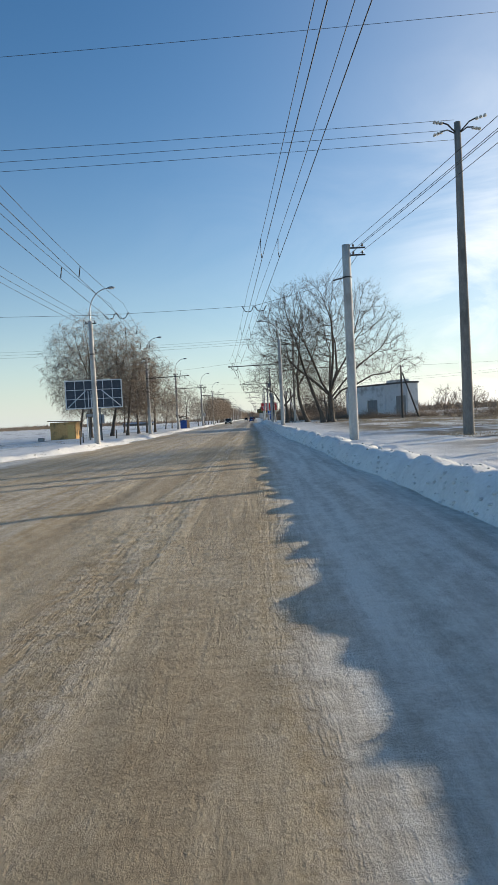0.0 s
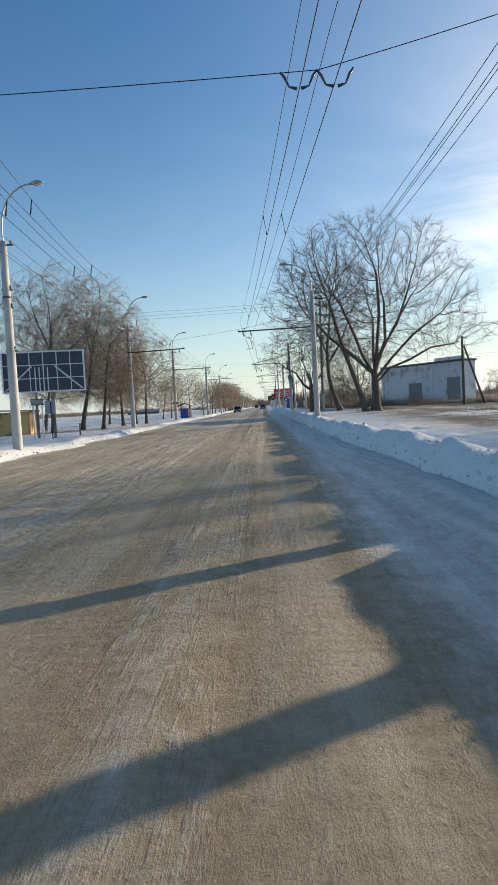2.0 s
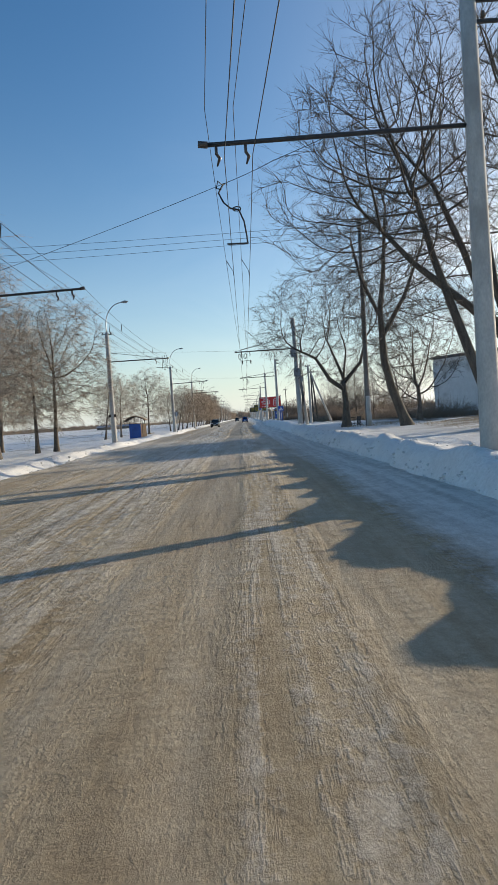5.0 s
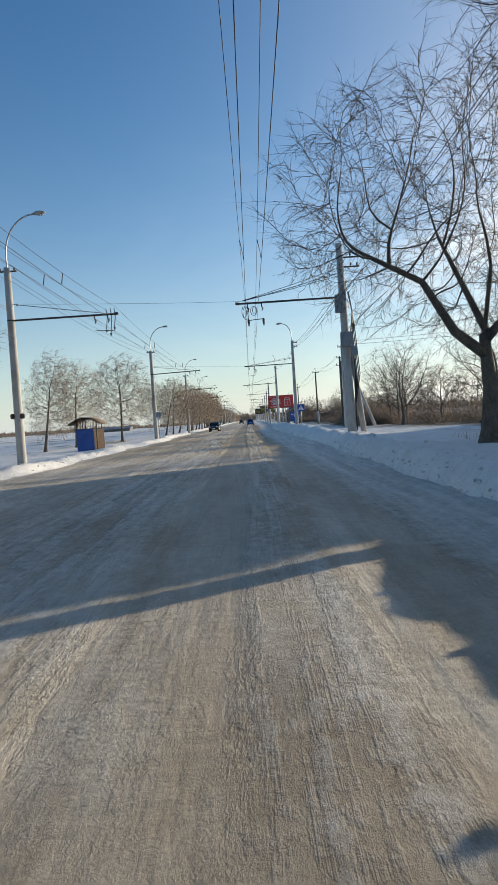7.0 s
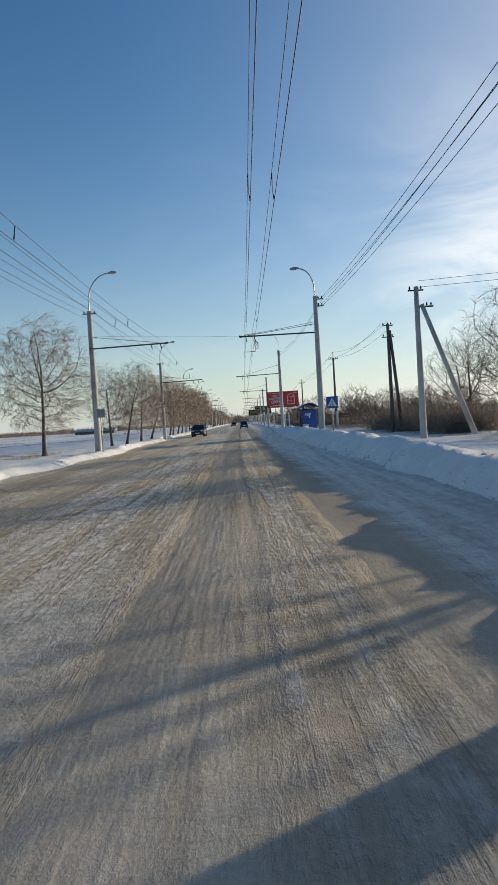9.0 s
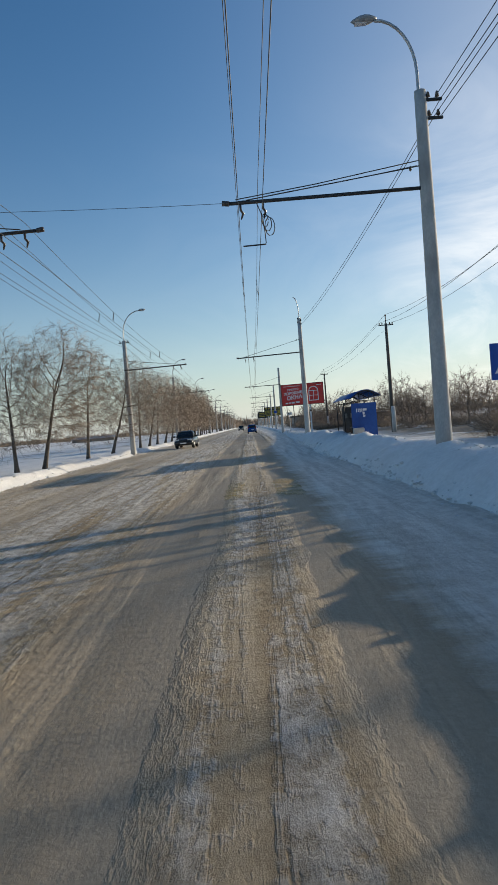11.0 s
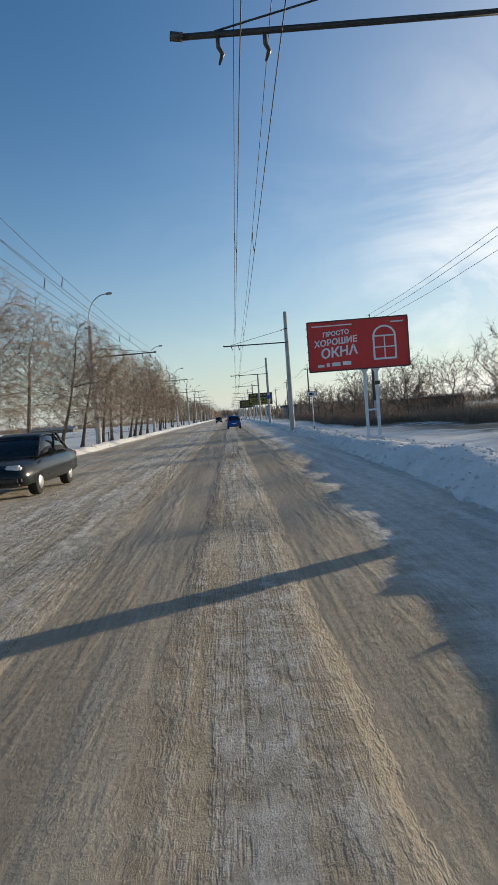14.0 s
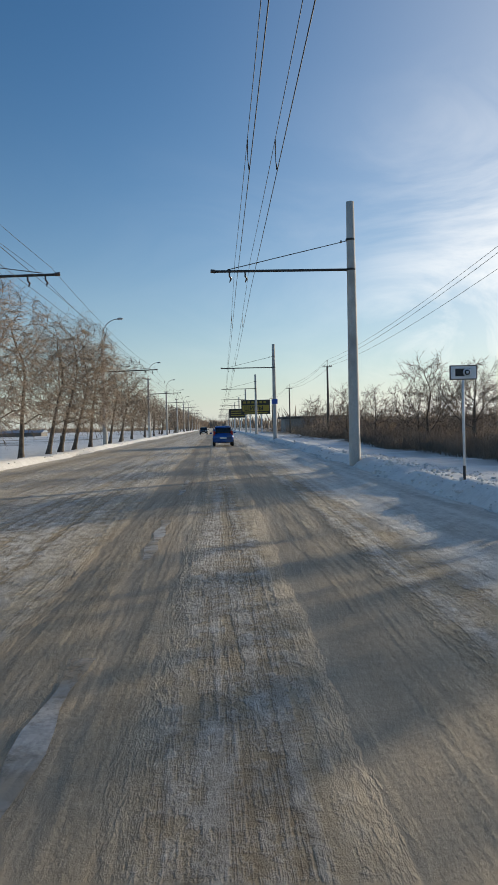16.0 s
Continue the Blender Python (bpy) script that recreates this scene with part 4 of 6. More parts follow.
def spikes(name, label, material, areas, seed, kind="stuff", category="scrub"):
    """Thin three-sided stems standing in the areas (x0, x1, y0, y1, height, count, radius)."""
    rs = np.random.RandomState(seed)
    V, Fc = [], []
    base = 0
    for x0, x1, y0, y1, h, cnt, r in areas:
        x, y = rs.uniform(x0, x1, cnt), rs.uniform(y0, y1, cnt)
        clump = 0.55 + 0.9 * np.clip(vnoise(x * 0.5 + seed, y * 0.28) + 0.5, 0, 1)
        z0 = ground_z(x, y) - 0.05
        hh = h * clump * rs.uniform(0.45, 1.05, cnt)
        z0 = z0 + rs.uniform(0, 0.35, cnt) * hh
        hh = hh * rs.uniform(0.35, 0.75, cnt)
        dx, dy = rs.normal(0, 0.33, cnt) * hh, rs.normal(0, 0.33, cnt) * hh
        a0 = rs.uniform(0, 6.28, cnt)
        ring = [np.stack([x + r * np.cos(a0 + k * 2.094), y + r * np.sin(a0 + k * 2.094), z0], 1) for k in range(3)]
        tip = np.stack([x + dx, y + dy, z0 + hh], 1)
        V.append(np.stack(ring + [tip], 1).reshape(-1, 3))
        i = base + 4 * np.arange(cnt)
        Fc.append(np.stack([np.stack([i, i + 1, i + 3], 1), np.stack([i + 1, i + 2, i + 3], 1), np.stack([i + 2, i, i + 3], 1)], 1).reshape(-1, 3))
        base += 4 * cnt
    V, Fc = np.concatenate(V), np.concatenate(Fc)
    return tri_mesh(name, V, Fc, material, label, kind, category)


bushes("scrub", "dense brown leafless scrub along the verge", M_SCRUB, [
    (9.0, 12.5, 139, 157, 2.0, 10000, 0.012), (12, 26, 150, 166, 2.2, 9000, 0.014), (11.5, 26, 165, 200, 1.8, 12000, 0.014), (8.6, 13, 214, 238, 1.1, 9000, 0.012), (12, 17, 203, 216, 1.1, 5000, 0.012), (13, 30, 200, 240, 2.2, 10000, 0.014),
    (9, 16, 238, 275, 2.2, 13000, 0.016), (11, 22, 275, 340, 2.6, 12000, 0.02), (24, 60, 112, 124, 2.0, 9000, 0.02), (14, 25, 98, 105, 1.0, 9000, 0.012), (11, 16.5, 106, 121, 1.3, 9000, 0.012), (16, 21, 104, 109, 1.2, 5000, 0.012),
    (11, 24, 124, 138, 2.0, 9000, 0.014), (22, 40, 84, 102, 1.1, 6000, 0.012), (60, 140, 130, 200, 4.0, 5000, 0.05)], 3)
spikes("thicket", "dense dark thicket of brown stems behind the verge", M_SCRUB_D, [
    (8.2, 11.8, 214, 240, 1.1, 12000, 0.013), (11.5, 15, 203, 216, 1.1, 5000, 0.013), (12.5, 24, 240, 275, 2.4, 6000, 0.02), (9.2, 12, 140, 156, 1.6, 6000, 0.014)], 13)
spikes("dry_grass", "tufts of dry straw-coloured grass through the snow", M_GRASS, [
    (11, 36, 64, 100, 0.30, 7000, 0.011), (9, 30, 58, 66, 0.22, 5000, 0.009), (12, 34, 76, 84, 0.28, 7000, 0.010), (8, 14, 84, 98, 0.25, 4000, 0.006), (24, 60, 60, 110, 0.4, 5000, 0.012), (9.5, 13, 40.5, 44, 0.3, 900, 0.006), (5.5, 9, 98, 104, 0.3, 1200, 0.006), (-14, -12, 144, 150, 0.35, 900, 0.006), (-22, -14, 60, 72, 0.22, 1500, 0.006)], 5, category="grass")
spikes("far_woods", "distant belt of bare woods on the horizon", M_SCRUB, [
    (-1500, -160, 1050, 1065, 7.5, 15000, 0.8), (-420, -18, 700, 900, 4.5, 7000, 0.4), (14, 420, 420, 900, 9, 7000, 0.4), (-60, 60, 950, 1400, 13, 3000, 0.9), (-13, -10.5, 520, 900, 9, 1500, 0.12)], 8, category="woods")


def clods():
    """Broken lumps of ploughed snow on the faces and crests of the banks."""
    rs = random.Random(9)
    bm = bmesh.new()
    bmesh.ops.create_icosphere(bm, subdivisions=1, radius=1.0)
    v0 = [v.co.copy() for v in bm.verts]
    f0 = [[v.index for v in f.verts] for f in bm.faces]
    bm.free()
    chunks = []
    for k in range(11500):
        y = rs.uniform(16, 262) if k < 9000 else rs.uniform(178, 224)
        if k >= 9000:
            x = float(right_foot(y)) + rs.uniform(0.3, 2.3)
        elif rs.random() < 0.86:
            rf = float(right_foot(y))
            x = rf + (rs.gauss(0.0, 0.13) if rs.random() < 0.86 else float(face_width(y)) + rs.gauss(0.08, 0.16))
        else:
            x = float(left_foot(y)) - abs(rs.gauss(0.0, 0.35))
        s = min(0.009 + rs.expovariate(1 / 0.015), 0.06)
        z = max(gz(x, y), 0.0) + s * 0.25
        ax = (s * rs.uniform(0.7, 1.4), s * rs.uniform(0.7, 1.4), s * rs.uniform(0.5, 0.9))
        a = rs.uniform(0, 6.28)
        ca, sa = math.cos(a), math.sin(a)
        vs = []
        for c in v0:
            j = rs.uniform(0.7, 1.2)
            px, py, pz = c.x * ax[0] * j, c.y * ax[1] * j, c.z * ax[2] * j
            vs.append((x + px * ca - py * sa, y + px * sa + py * ca, z + pz))
        chunks.append((vs, f0))
    vs, fs = join_data(chunks)
    ob = mesh_ob("snow_clods", vs, fs, M_CLOD)
    return tagged(ob, "broken lumps of ploughed snow along the banks", "snow lumps", kind="stuff")


clods()


# ---- poles of the overhead line ----
def insulator(parent, at, r=0.06, h=0.14, material=None, name="insulator", down=False):
    x, y, z = at
    s = -1 if down else 1
    prof = [(0.25, 0), (0.25, 0.2), (1.0, 0.22), (0.75, 0.45), (0.9, 0.5), (0.6, 0.75), (0.7, 0.8), (0.3, 1.0)]
    return tube(name, [(x, y, z + s * h * b_) for a, b_ in prof], [r * a for a, b_ in prof], material or M_PORC, parent, 8)


def lamp_arm(parent, top, side, height=2.1, reach=1.4, head=True, r=0.035):
    pts = []
    for k in range(9):
        a = k / 8 * math.pi * 0.5
        pts.append((side * reach * (1 - math.cos(a)) * 0.95, 0, top + height * 0.25 + height * 0.75 * math.sin(a)))
    pts = [(0, 0, top - 0.5), (0, 0, top)] + pts
    arm = tube("lamp_bracket", pts, r, M_GALV, parent, 8, "curved steel lamp bracket")
    if head:
        x, _, z = pts[-1]
        bm = bmesh.new()
        bmesh.ops.create_uvsphere(bm, u_segments=12, v_segments=8, radius=1.0)
        for v in bm.verts:
            t = (v.co.x + 1) / 2
            w = 0.055 + 0.06 * math.sin(math.pi * min(t * 0.9 + 0.05, 1))
            v.co = Vector((x + side * (0.22 + 0.30 * v.co.x), v.co.y * w * 1.3, z + 0.03 + v.co.z * w * 0.8 + side * 0.02 * v.co.x))
        head_ = part("lamp_head", bm, M_BOXG, parent, "grey cobra-head street lamp", True)
        bm = box_bm(x + side * 0.30, 0, z - 0.045, 0.26, 0.15, 0.03, 0.01)
        part("lens", bm, M_LAMPW, head_)
    return arm


def crossarm(parent, z, side, reach, stay_z=None, tilt=0.0, hangers=()):
    x1 = side * reach
    arm = tube("crossarm", [(0, 0, z), (x1 * 0.5, 0, z + tilt * 0.5), (x1, 0, z + tilt)], 0.042, M_STEEL, parent, 8, "dark steel crossarm")
    tube("end_cap", [(x1 - side * 0.06, 0, z + tilt), (x1 + side * 0.1, 0, z + tilt + 0.02)], 0.06, M_PORC_D, parent, 8)
    if stay_z:
        tube("stay_rod", [(0, 0, stay_z), (side * 0.35, 0, stay_z - 0.09 * abs(stay_z - z)), (x1 * 0.9, 0, z + tilt + 0.05)], 0.014, M_STEEL, parent, 5)
        insulator(parent, (side * 0.3, 0, stay_z - 0.12), 0.035, 0.12, M_PORC_D, "strain_insulator")
    for hx in hangers:
        hz = z + tilt * abs(hx) / reach
        tube("hanger", [(side * hx, 0, hz), (side * hx, 0.0, hz - 0.16), (side * hx + 0.05, 0.05, hz - 0.22), (side * hx, 0.08, hz - 0.34)], [0.03, 0.03, 0.035, 0.015], M_PORC_D, parent, 6)
    return arm


def band(parent, z, r):
    tube("band", [(0, 0, z - 0.03), (0, 0, z + 0.03)], r, M_STEEL, parent, 12)


def line_pole(x, y, h, label, lean=(0, 0), r0=0.185, r1=0.125, material=None, group="", name="concrete_pole", foot=False):
    z = gz(x, y) - 0.15
    e = thing(name, (x, y, z), label, "utility pole", group)
    top = h - z
    ls = (lean[0] * top, lean[1] * top)
    tube("shaft", [(0, 0, -0.4), (0, 0, 0), (ls[0] * 0.3, ls[1] * 0.3, top * 0.3), (ls[0] * 0.7, ls[1] * 0.7, top * 0.7), (ls[0], ls[1], top)],
         [r0, r0, r0 + (r1 - r0) * 0.3, r0 + (r1 - r0) * 0.7, r1], material or M_CONC, e, 14)
    if foot:
        tube("concrete_foot", [(0.03, -0.12, -0.4), (0.04, -0.12, 1.75), (0.04, -0.12, 1.8)], [0.16, 0.14, 0.1], M_CONC, e, 6, "pale concrete foot post")
    return e, top


def pin_row(parent, z, xs, half, mat=None, yoff=0.0, imat=None):
    """A short steel traverse with upright pin insulators."""
    bm = box_bm(0.5 * (half[0] + half[1]), yoff, z, half[1] - half[0], 0.06, 0.06, 0.008)
    part("traverse", bm, mat or M_STEEL, parent)
    for q in xs:
        insulator(parent, (q, yoff, z + 0.03), 0.05, 0.15, imat or M_PORC_D)


GR = "poles of the trolleybus line, near side"
GL = "lamp poles across the road"
# near side
e, top = line_pole(5.68, 42.4, 8.5, "thick pale concrete pole with two steel traverses and a span wire", r0=0.2, r1=0.17, group=GR)
for dz in (0.05, 0.42):
    pin_row(e, top - 0.1 - dz * 0.8, (0.3, 0.68), (-0.1, 0.8))
band(e, top - 1.35, 0.19)
tube("span_eye", [(-0.15, 0, top - 1.35), (-0.6, 0, top - 1.45)], 0.03, M_STEEL, e, 6)
e, top = line_pole(4.02, 74.4, 8.4, "concrete pole with a street lamp, steel crossarm and traverses", r0=0.19, r1=0.13, group=GR)
lamp_arm(e, top, -1, 1.7, 1.5)
crossarm(e, 6.2 - (gz(4.02, 74.4) - 0.15), -1, 4.6, None, -0.05, (3.9, 4.4))
pin_row(e, top - 0.15, (0.25, 0.6), (-0.1, 0.75))
pin_row(e, top - 0.5, (0.25, 0.6), (-0.1, 0.75))
e, top = line_pole(4.05, 112.8, 8.65, "stout concrete pole with grey switch boxes, cables and a crossarm", (-0.012, 0), r0=0.19, r1=0.14, group=GR)
a6 = 6.4 - (gz(4.05, 112.8) - 0.15)
crossarm(e, a6, -1, 4.5, None, 0.0, (3.5, 4.1))
for dz, l2 in ((1.25, 0.7), (1.05, 0.62), (0.92, 0.55)):
    tube("stay_cable", [(-0.1, 0, a6 + dz), (-2.2, 0, a6 + dz * 0.52), (-4.3, 0, a6 + 0.12)], 0.012, M_WIRE, e, 5)
pin_row(e, top - 0.6, (0.35, 0.62), (0.05, 0.72))
pin_row(e, top - 1.0, (0.35, 0.62), (0.05, 0.72))
for bx, bz, bw, bh in ((-0.28, 5.55, 0.34, 0.75), (-0.05, 4.05, 0.50, 0.62), (0.22, 3.55, 0.24, 0.4)):
    bm = box_bm(bx, -0.28, bz, bw, 0.24, bh, 0.02)
    c = part("switch_box", bm, M_BOXG, e, "grey steel switch box")
    bm = box_bm(bx, -0.405, bz, bw * 0.82, 0.012, bh * 0.82, 0.004)
    part("box_door", bm, M_BOXG, c)
for k in range(4):
    o = 0.06 * k
    tube("cable", [(0.16, -0.15 + o, a6 + 0.2), (0.26, -0.25 + o, 5.2 + o), (0.15 + o, -0.25, 4.4), (0.26 + o, -0.2, 2.6), (0.2, -0.16, 1.9 - 0.2 * k), (0.2, -0.1, 0.2)], 0.022, M_WIRE, e, 6)
tube("bracing_post", [(0.55, 0.1, -0.3), (0.12, 0.05, 4.3)], [0.13, 0.1], M_CONC, e, 8, "slanting concrete bracing post")
for k, (qx, qw, qh) in enumerate(((-4.25, 0.10, 0.24), (-4.18, 0.13, 0.28), (-3.85, 0.13, 0.20), (-3.8, 0.10, 0.16))):
    ring = [(qx + qw * math.cos(a * 0.7 + k), 0.05 * k, a6 - 0.12 - qh + qh * math.sin(a * 0.7 + k)) for a in range(10)]
    tube("cable_loop", ring, 0.013, M_WIRE, e, 5)
for k in range(4):
    ring = [(-0.45 - 0.22 * k + 0.14 * math.cos(a * 0.75), -0.05, a6 + 1.02 - 0.10 * k + 0.09 * math.sin(a * 0.75)) for a in range(9)]
    tube("cable_loop", ring, 0.013, M_WIRE, e, 5)
tube("cable", [(-4.1, 0.0, a6 + 0.1), (-4.12, 0.2, a6 - 0.3), (-4.08, 0.4, a6 - 0.62)], 0.012, M_WIRE, e, 5)
tube("spreader", [(-4.08, 0.4, a6 - 0.66), (-3.42, 0.4, a6 - 0.62)], 0.018, M_STEEL, e, 6)
for q in (-4.08, -3.44):
    tube("section_insulator", [(q, 0.4, a6 - 0.60), (q, 0.4, a6 - 0.68), (q, 0.4, a6 - 0.76), (q, 0.4, a6 - 0.92)], [0.03, 0.065, 0.055, 0.02], M_PORC_D, e, 6)
e, top = line_pole(4.15, 146.0, 8.5, "concrete pole with a curved lamp, crossarm and stay cables", (0.004, 0), group=GR)
lamp_arm(e, top, -1, 1.6, 0.9)
a6 = 6.4 - (gz(4.15, 146) - 0.15)
crossarm(e, a6, -1, 4.4, a6 + 0.5, 0.0, (3.6, 4.1))
tube("stay_cable", [(0, 0, a6 + 0.62), (-2.4, 0, a6 + 0.28), (-4.2, 0, a6 + 0.08)], 0.012, M_WIRE, e, 5)
pin_row(e, top - 0.2, (0.2, 0.4), (-0.05, 0.5))
pin_row(e, top - 0.6, (0.2, 0.4), (-0.05, 0.5))
for k in range(3):
    tube("cable_loop", [(-3.58 + 0.05 * k + (0.07 + 0.02 * k) * math.cos(q * 0.5 + k), 0.04 * k, a6 - 0.42 - 0.06 * k + (0.14 + 0.03 * k) * math.sin(q * 0.5 + k)) for q in range(13)], 0.011, M_WIRE, e, 5)
tube("cable", [(-3.75, 0, a6), (-3.66, 0, a6 - 0.25), (-3.6, 0.1, a6 - 0.6), (-3.58, 0.3, a6 - 0.84)], 0.011, M_WIRE, e, 5)
tube("spreader", [(-4.1, 0.35, a6 - 0.86), (-3.58, 0.35, a6 - 0.85)], 0.017, M_STEEL, e, 6)
e, top = line_pole(4.0, 179.1, 8.9, "concrete pole with a thin curved bracket and a stayed crossarm", r0=0.2, r1=0.13, group=GR)
lamp_arm(e, top, -1, 1.5, 0.35, head=False, r=0.028)
a6 = 6.45 - (gz(4.0, 179.1) - 0.15)
crossarm(e, a6, -1, 4.6, a6 + 0.95, -0.1, (3.5, 4.1))
for k in range(4):
    insulator(e, (0.12 * (-1) ** k, -0.1, top - 0.5 + 0.13 * k), 0.05, 0.13, M_PORC_D)
R_LINE = [(4.1, 217.4, 8.58), (4.67, 252.5, 8.4), (5.0, 284, 8.3)]
while R_LINE[-1][1] < 560:
    R_LINE.append((5.2, R_LINE[-1][1] + 34.5, 8.4))
for x, y, h in R_LINE:
    e, top = line_pole(x, y, h, "pale concrete pole with a stayed steel crossarm", (0.002, 0), group=GR)
    a6 = 6.43 - (gz(x, y) - 0.15)
    crossarm(e, a6, -1, 4.4, a6 + 0.95, 0.0, (3.4, 3.9))
    band(e, a6, 0.155)
    band(e, a6 + 0.95, 0.15)
    if 240 < y < 260:
        bm = box_bm(0.0, -0.2, 3.3, 0.5, 0.08, 0.42, 0.02)
        part("sign_plate", bm, M_SIGNB, e, "small blue sign plate")
# far side
L_LINE = [(-9.24, 59.1), (-9.97, 86.4), (-9.98, 112.6), (-9.02, 146.7), (-8.98, 180.6), (-9.6, 217.3), (-9.6, 251.8), (-9.65, 289.3)]
while L_LINE[-1][1] < 560:
    L_LINE.append((-9.7, L_LINE[-1][1] + 34.0))
for k, (x, y) in enumerate(L_LINE):
    e, top = line_pole(x, y, 8.5, "concrete lamp pole with a curved bracket" + ("" if k == 0 else " and a long steel crossarm"), r0=0.2, r1=0.14, group=GL)
    lamp_arm(e, top, 1, 2.15, 1.35)
    base_z = gz(x, y) - 0.15
    if k == 0:
        band(e, 6.3 - base_z, 0.17)
        for q in (5.9, 4.2, 6.6):
            pin_row(e, q - base_z, (-0.12, 0.16), (-0.2, 0.25))
    else:
        crossarm(e, 6.3 - base_z, 1, 4.4, 7.0 - base_z if k in (2, 3, 4, 5, 6) else None, 0.0 if k == 2 else 0.09, (3.5, 4.05))
        band(e, 6.3 - base_z, 0.165)
    if k == 2:
        for q, ql in ((4.0, 0.6), (4.18, 0.75), (4.34, 0.5)):
            tube("cable", [(q, 0.02, 6.55 - base_z), (q + 0.03, 0.04, 6.2 - base_z), (q - 0.04, 0.06, 6.3 - ql - base_z)], 0.016, M_WIRE, e, 5)
            insulator(e, (q - 0.04, 0.06, 6.3 - ql - base_z), 0.05, 0.14, M_PORC_D, down=True)
        tube("spreader", [(3.5, 0.06, 5.66 - base_z), (4.3, 0.06, 5.62 - base_z)], 0.016, M_STEEL, e, 5)
        for q in (-0.2, 0.2):
            bm = box_bm(q * 1.0, -0.12, 2.3, 0.17, 0.16, 0.22, 0.03)
            part("junction_box", bm, M_PORC_D, e)
    pin_row(e, top - 0.15, (-0.3, 0.3), (-0.4, 0.4))

# ---- other poles ----
e, top = line_pole(10.45, 42.2, 13.2, "tall dark concrete power pole with insulator strings", r0=0.23, r1=0.13, material=M_CONC_D, name="power_pole")
for sx, sy in ((-0.75, -0.3), (0.75, 0.3), (-0.5, 0.6), (0.6, -0.6)):
    tube("bracket", [(0, 0, top - 0.5), (sx * 0.6, sy * 0.6, top - 0.15), (sx, sy, top - 0.1)], 0.03, M_STEEL, e, 6)
    for k in range(3):
        insulator(e, (sx * (1 + 0.2 * k), sy * (1 + 0.2 * k), top - 0.2), 0.08, 0.13, M_PORC)
# both added out of view: one holds the top wire, one shadows the road
for x, y, h in ((12.9, 42.0, 17.6), (20.3, 40.2, 9.0)):
    e, top = line_pole(x, y, h, "dark concrete power pole added out of view in the field", r0=0.17, r1=0.11, material=M_CONC_D, group="power poles in the field", name="power_pole")
    pin_row(e, top - 0.2, (-0.5, 0.0, 0.5), (-0.6, 0.6), imat=M_PORC)
e, top = line_pole(6.6, 99.3, 11.8, "tall weathered wooden pole on a pale concrete foot", (0.015, 0), r0=0.15, r1=0.10, material=M_CONC_D, name="wooden_pole", foot=True)
pin_row(e, top - 0.1, (-0.2, 0.2), (-0.3, 0.3))
e, top = line_pole(19.7, 96.2, 7.0, "dark wooden pole with a slanting brace", material=M_WOODP, r0=0.14, r1=0.10, name="wooden_pole")
tube("brace", [(2.3, 0.5, -0.4), (0.15, 0, top * 0.86)], [0.12, 0.09], M_WOODP, e, 8)
pin_row(e, top - 0.2, (-0.3, 0.3), (-0.45, 0.45))
e, top = line_pole(7.2, 135.7, 6.75, "grey concrete pole with a long slanting brace and dark insulators", r0=0.15, r1=0.1, name="power_pole")
tube("brace", [(2.5, 0, -0.6), (0.2, 0, top - 0.75)], [0.13, 0.095], M_CONC, e, 8, "slanting concrete brace")
pin_row(e, top - 0.15, (-0.28, 0.05, 0.2), (-0.35, 0.3))
pin_row(e, top - 0.85, (0.42, 0.6), (-0.1, 0.7))
e, top = line_pole(8.75, 148.0, 6.9, "dark wooden pole paired with a leaning strut", r0=0.12, r1=0.09, material=M_WOODP, name="wooden_pole")
tube("brace", [(0.62, 0, -0.4), (0.1, 0, top - 0.4)], [0.12, 0.09], M_WOODP, e, 8)
pin_row(e, top - 0.1, (-0.28, 0.0, 0.2), (-0.35, 0.3))
pin_row(e, top - 0.8, (-0.3, 0.25), (-0.4, 0.35))
POWER = [(9.1, 174.0, 7.3), (9.9, 216.5, 7.3), (10.9, 262, 7.3), (11.3, 300, 7.3), (11.8, 338, 7.3), (12.2, 380, 7.4)]
for x, y, h in POWER:
    e, top = line_pole(x, y, h, "dark slim power pole with a crossed top of insulators", r0=0.13, r1=0.085, material=M_WOODP, group="power poles behind the verge", name="power_pole", foot=y < 250)
    tube("spike", [(0, 0, top - 0.1), (0, 0, top + 0.45)], 0.03, M_STEEL, e, 6)
    insulator(e, (0.0, 0, top + 0.42), 0.06, 0.17, M_PORC_D)
    pin_row(e, top - 0.1, (-0.42, -0.24, 0.24, 0.42), (-0.48, 0.48))

# ---- wires ----
def wire(name, pts, r, label, sag=0.0, group="", n=10):
    out = []
    for a, b_ in zip(pts[:-1], pts[1:]):
        for k in range(n):
            t = k / n
            p = Vector(a).lerp(Vector(b_), t)
            p.z -= sag * 4 * t * (1 - t)
            out.append(p)
    out.append(Vector(pts[-1]))
    ob = tube(name, out, max(r, 0.0092) if name == "power_line" else r, M_WIRE, None, 5)
    return tagged(ob, label, "overhead wire", group)


def wire_x(y):
    return np.interp(y, [-20, 22, 42.5, 74.4, 113, 146, 158, 184, 204, 217, 252, 284, 560], [4.7, 2.50, 1.47, -0.25, -0.13, 0.0, 0.08, 0.17, 0.33, 0.4, 0.75, 1.1, 1.4])


def lag(y):
    """How far the messenger hangs to the side of its contact wire."""
    return float(np.interp(y, [42.5, 60, 74.4, 112.8], [-0.01, -0.08, -0.28, -0.02]))


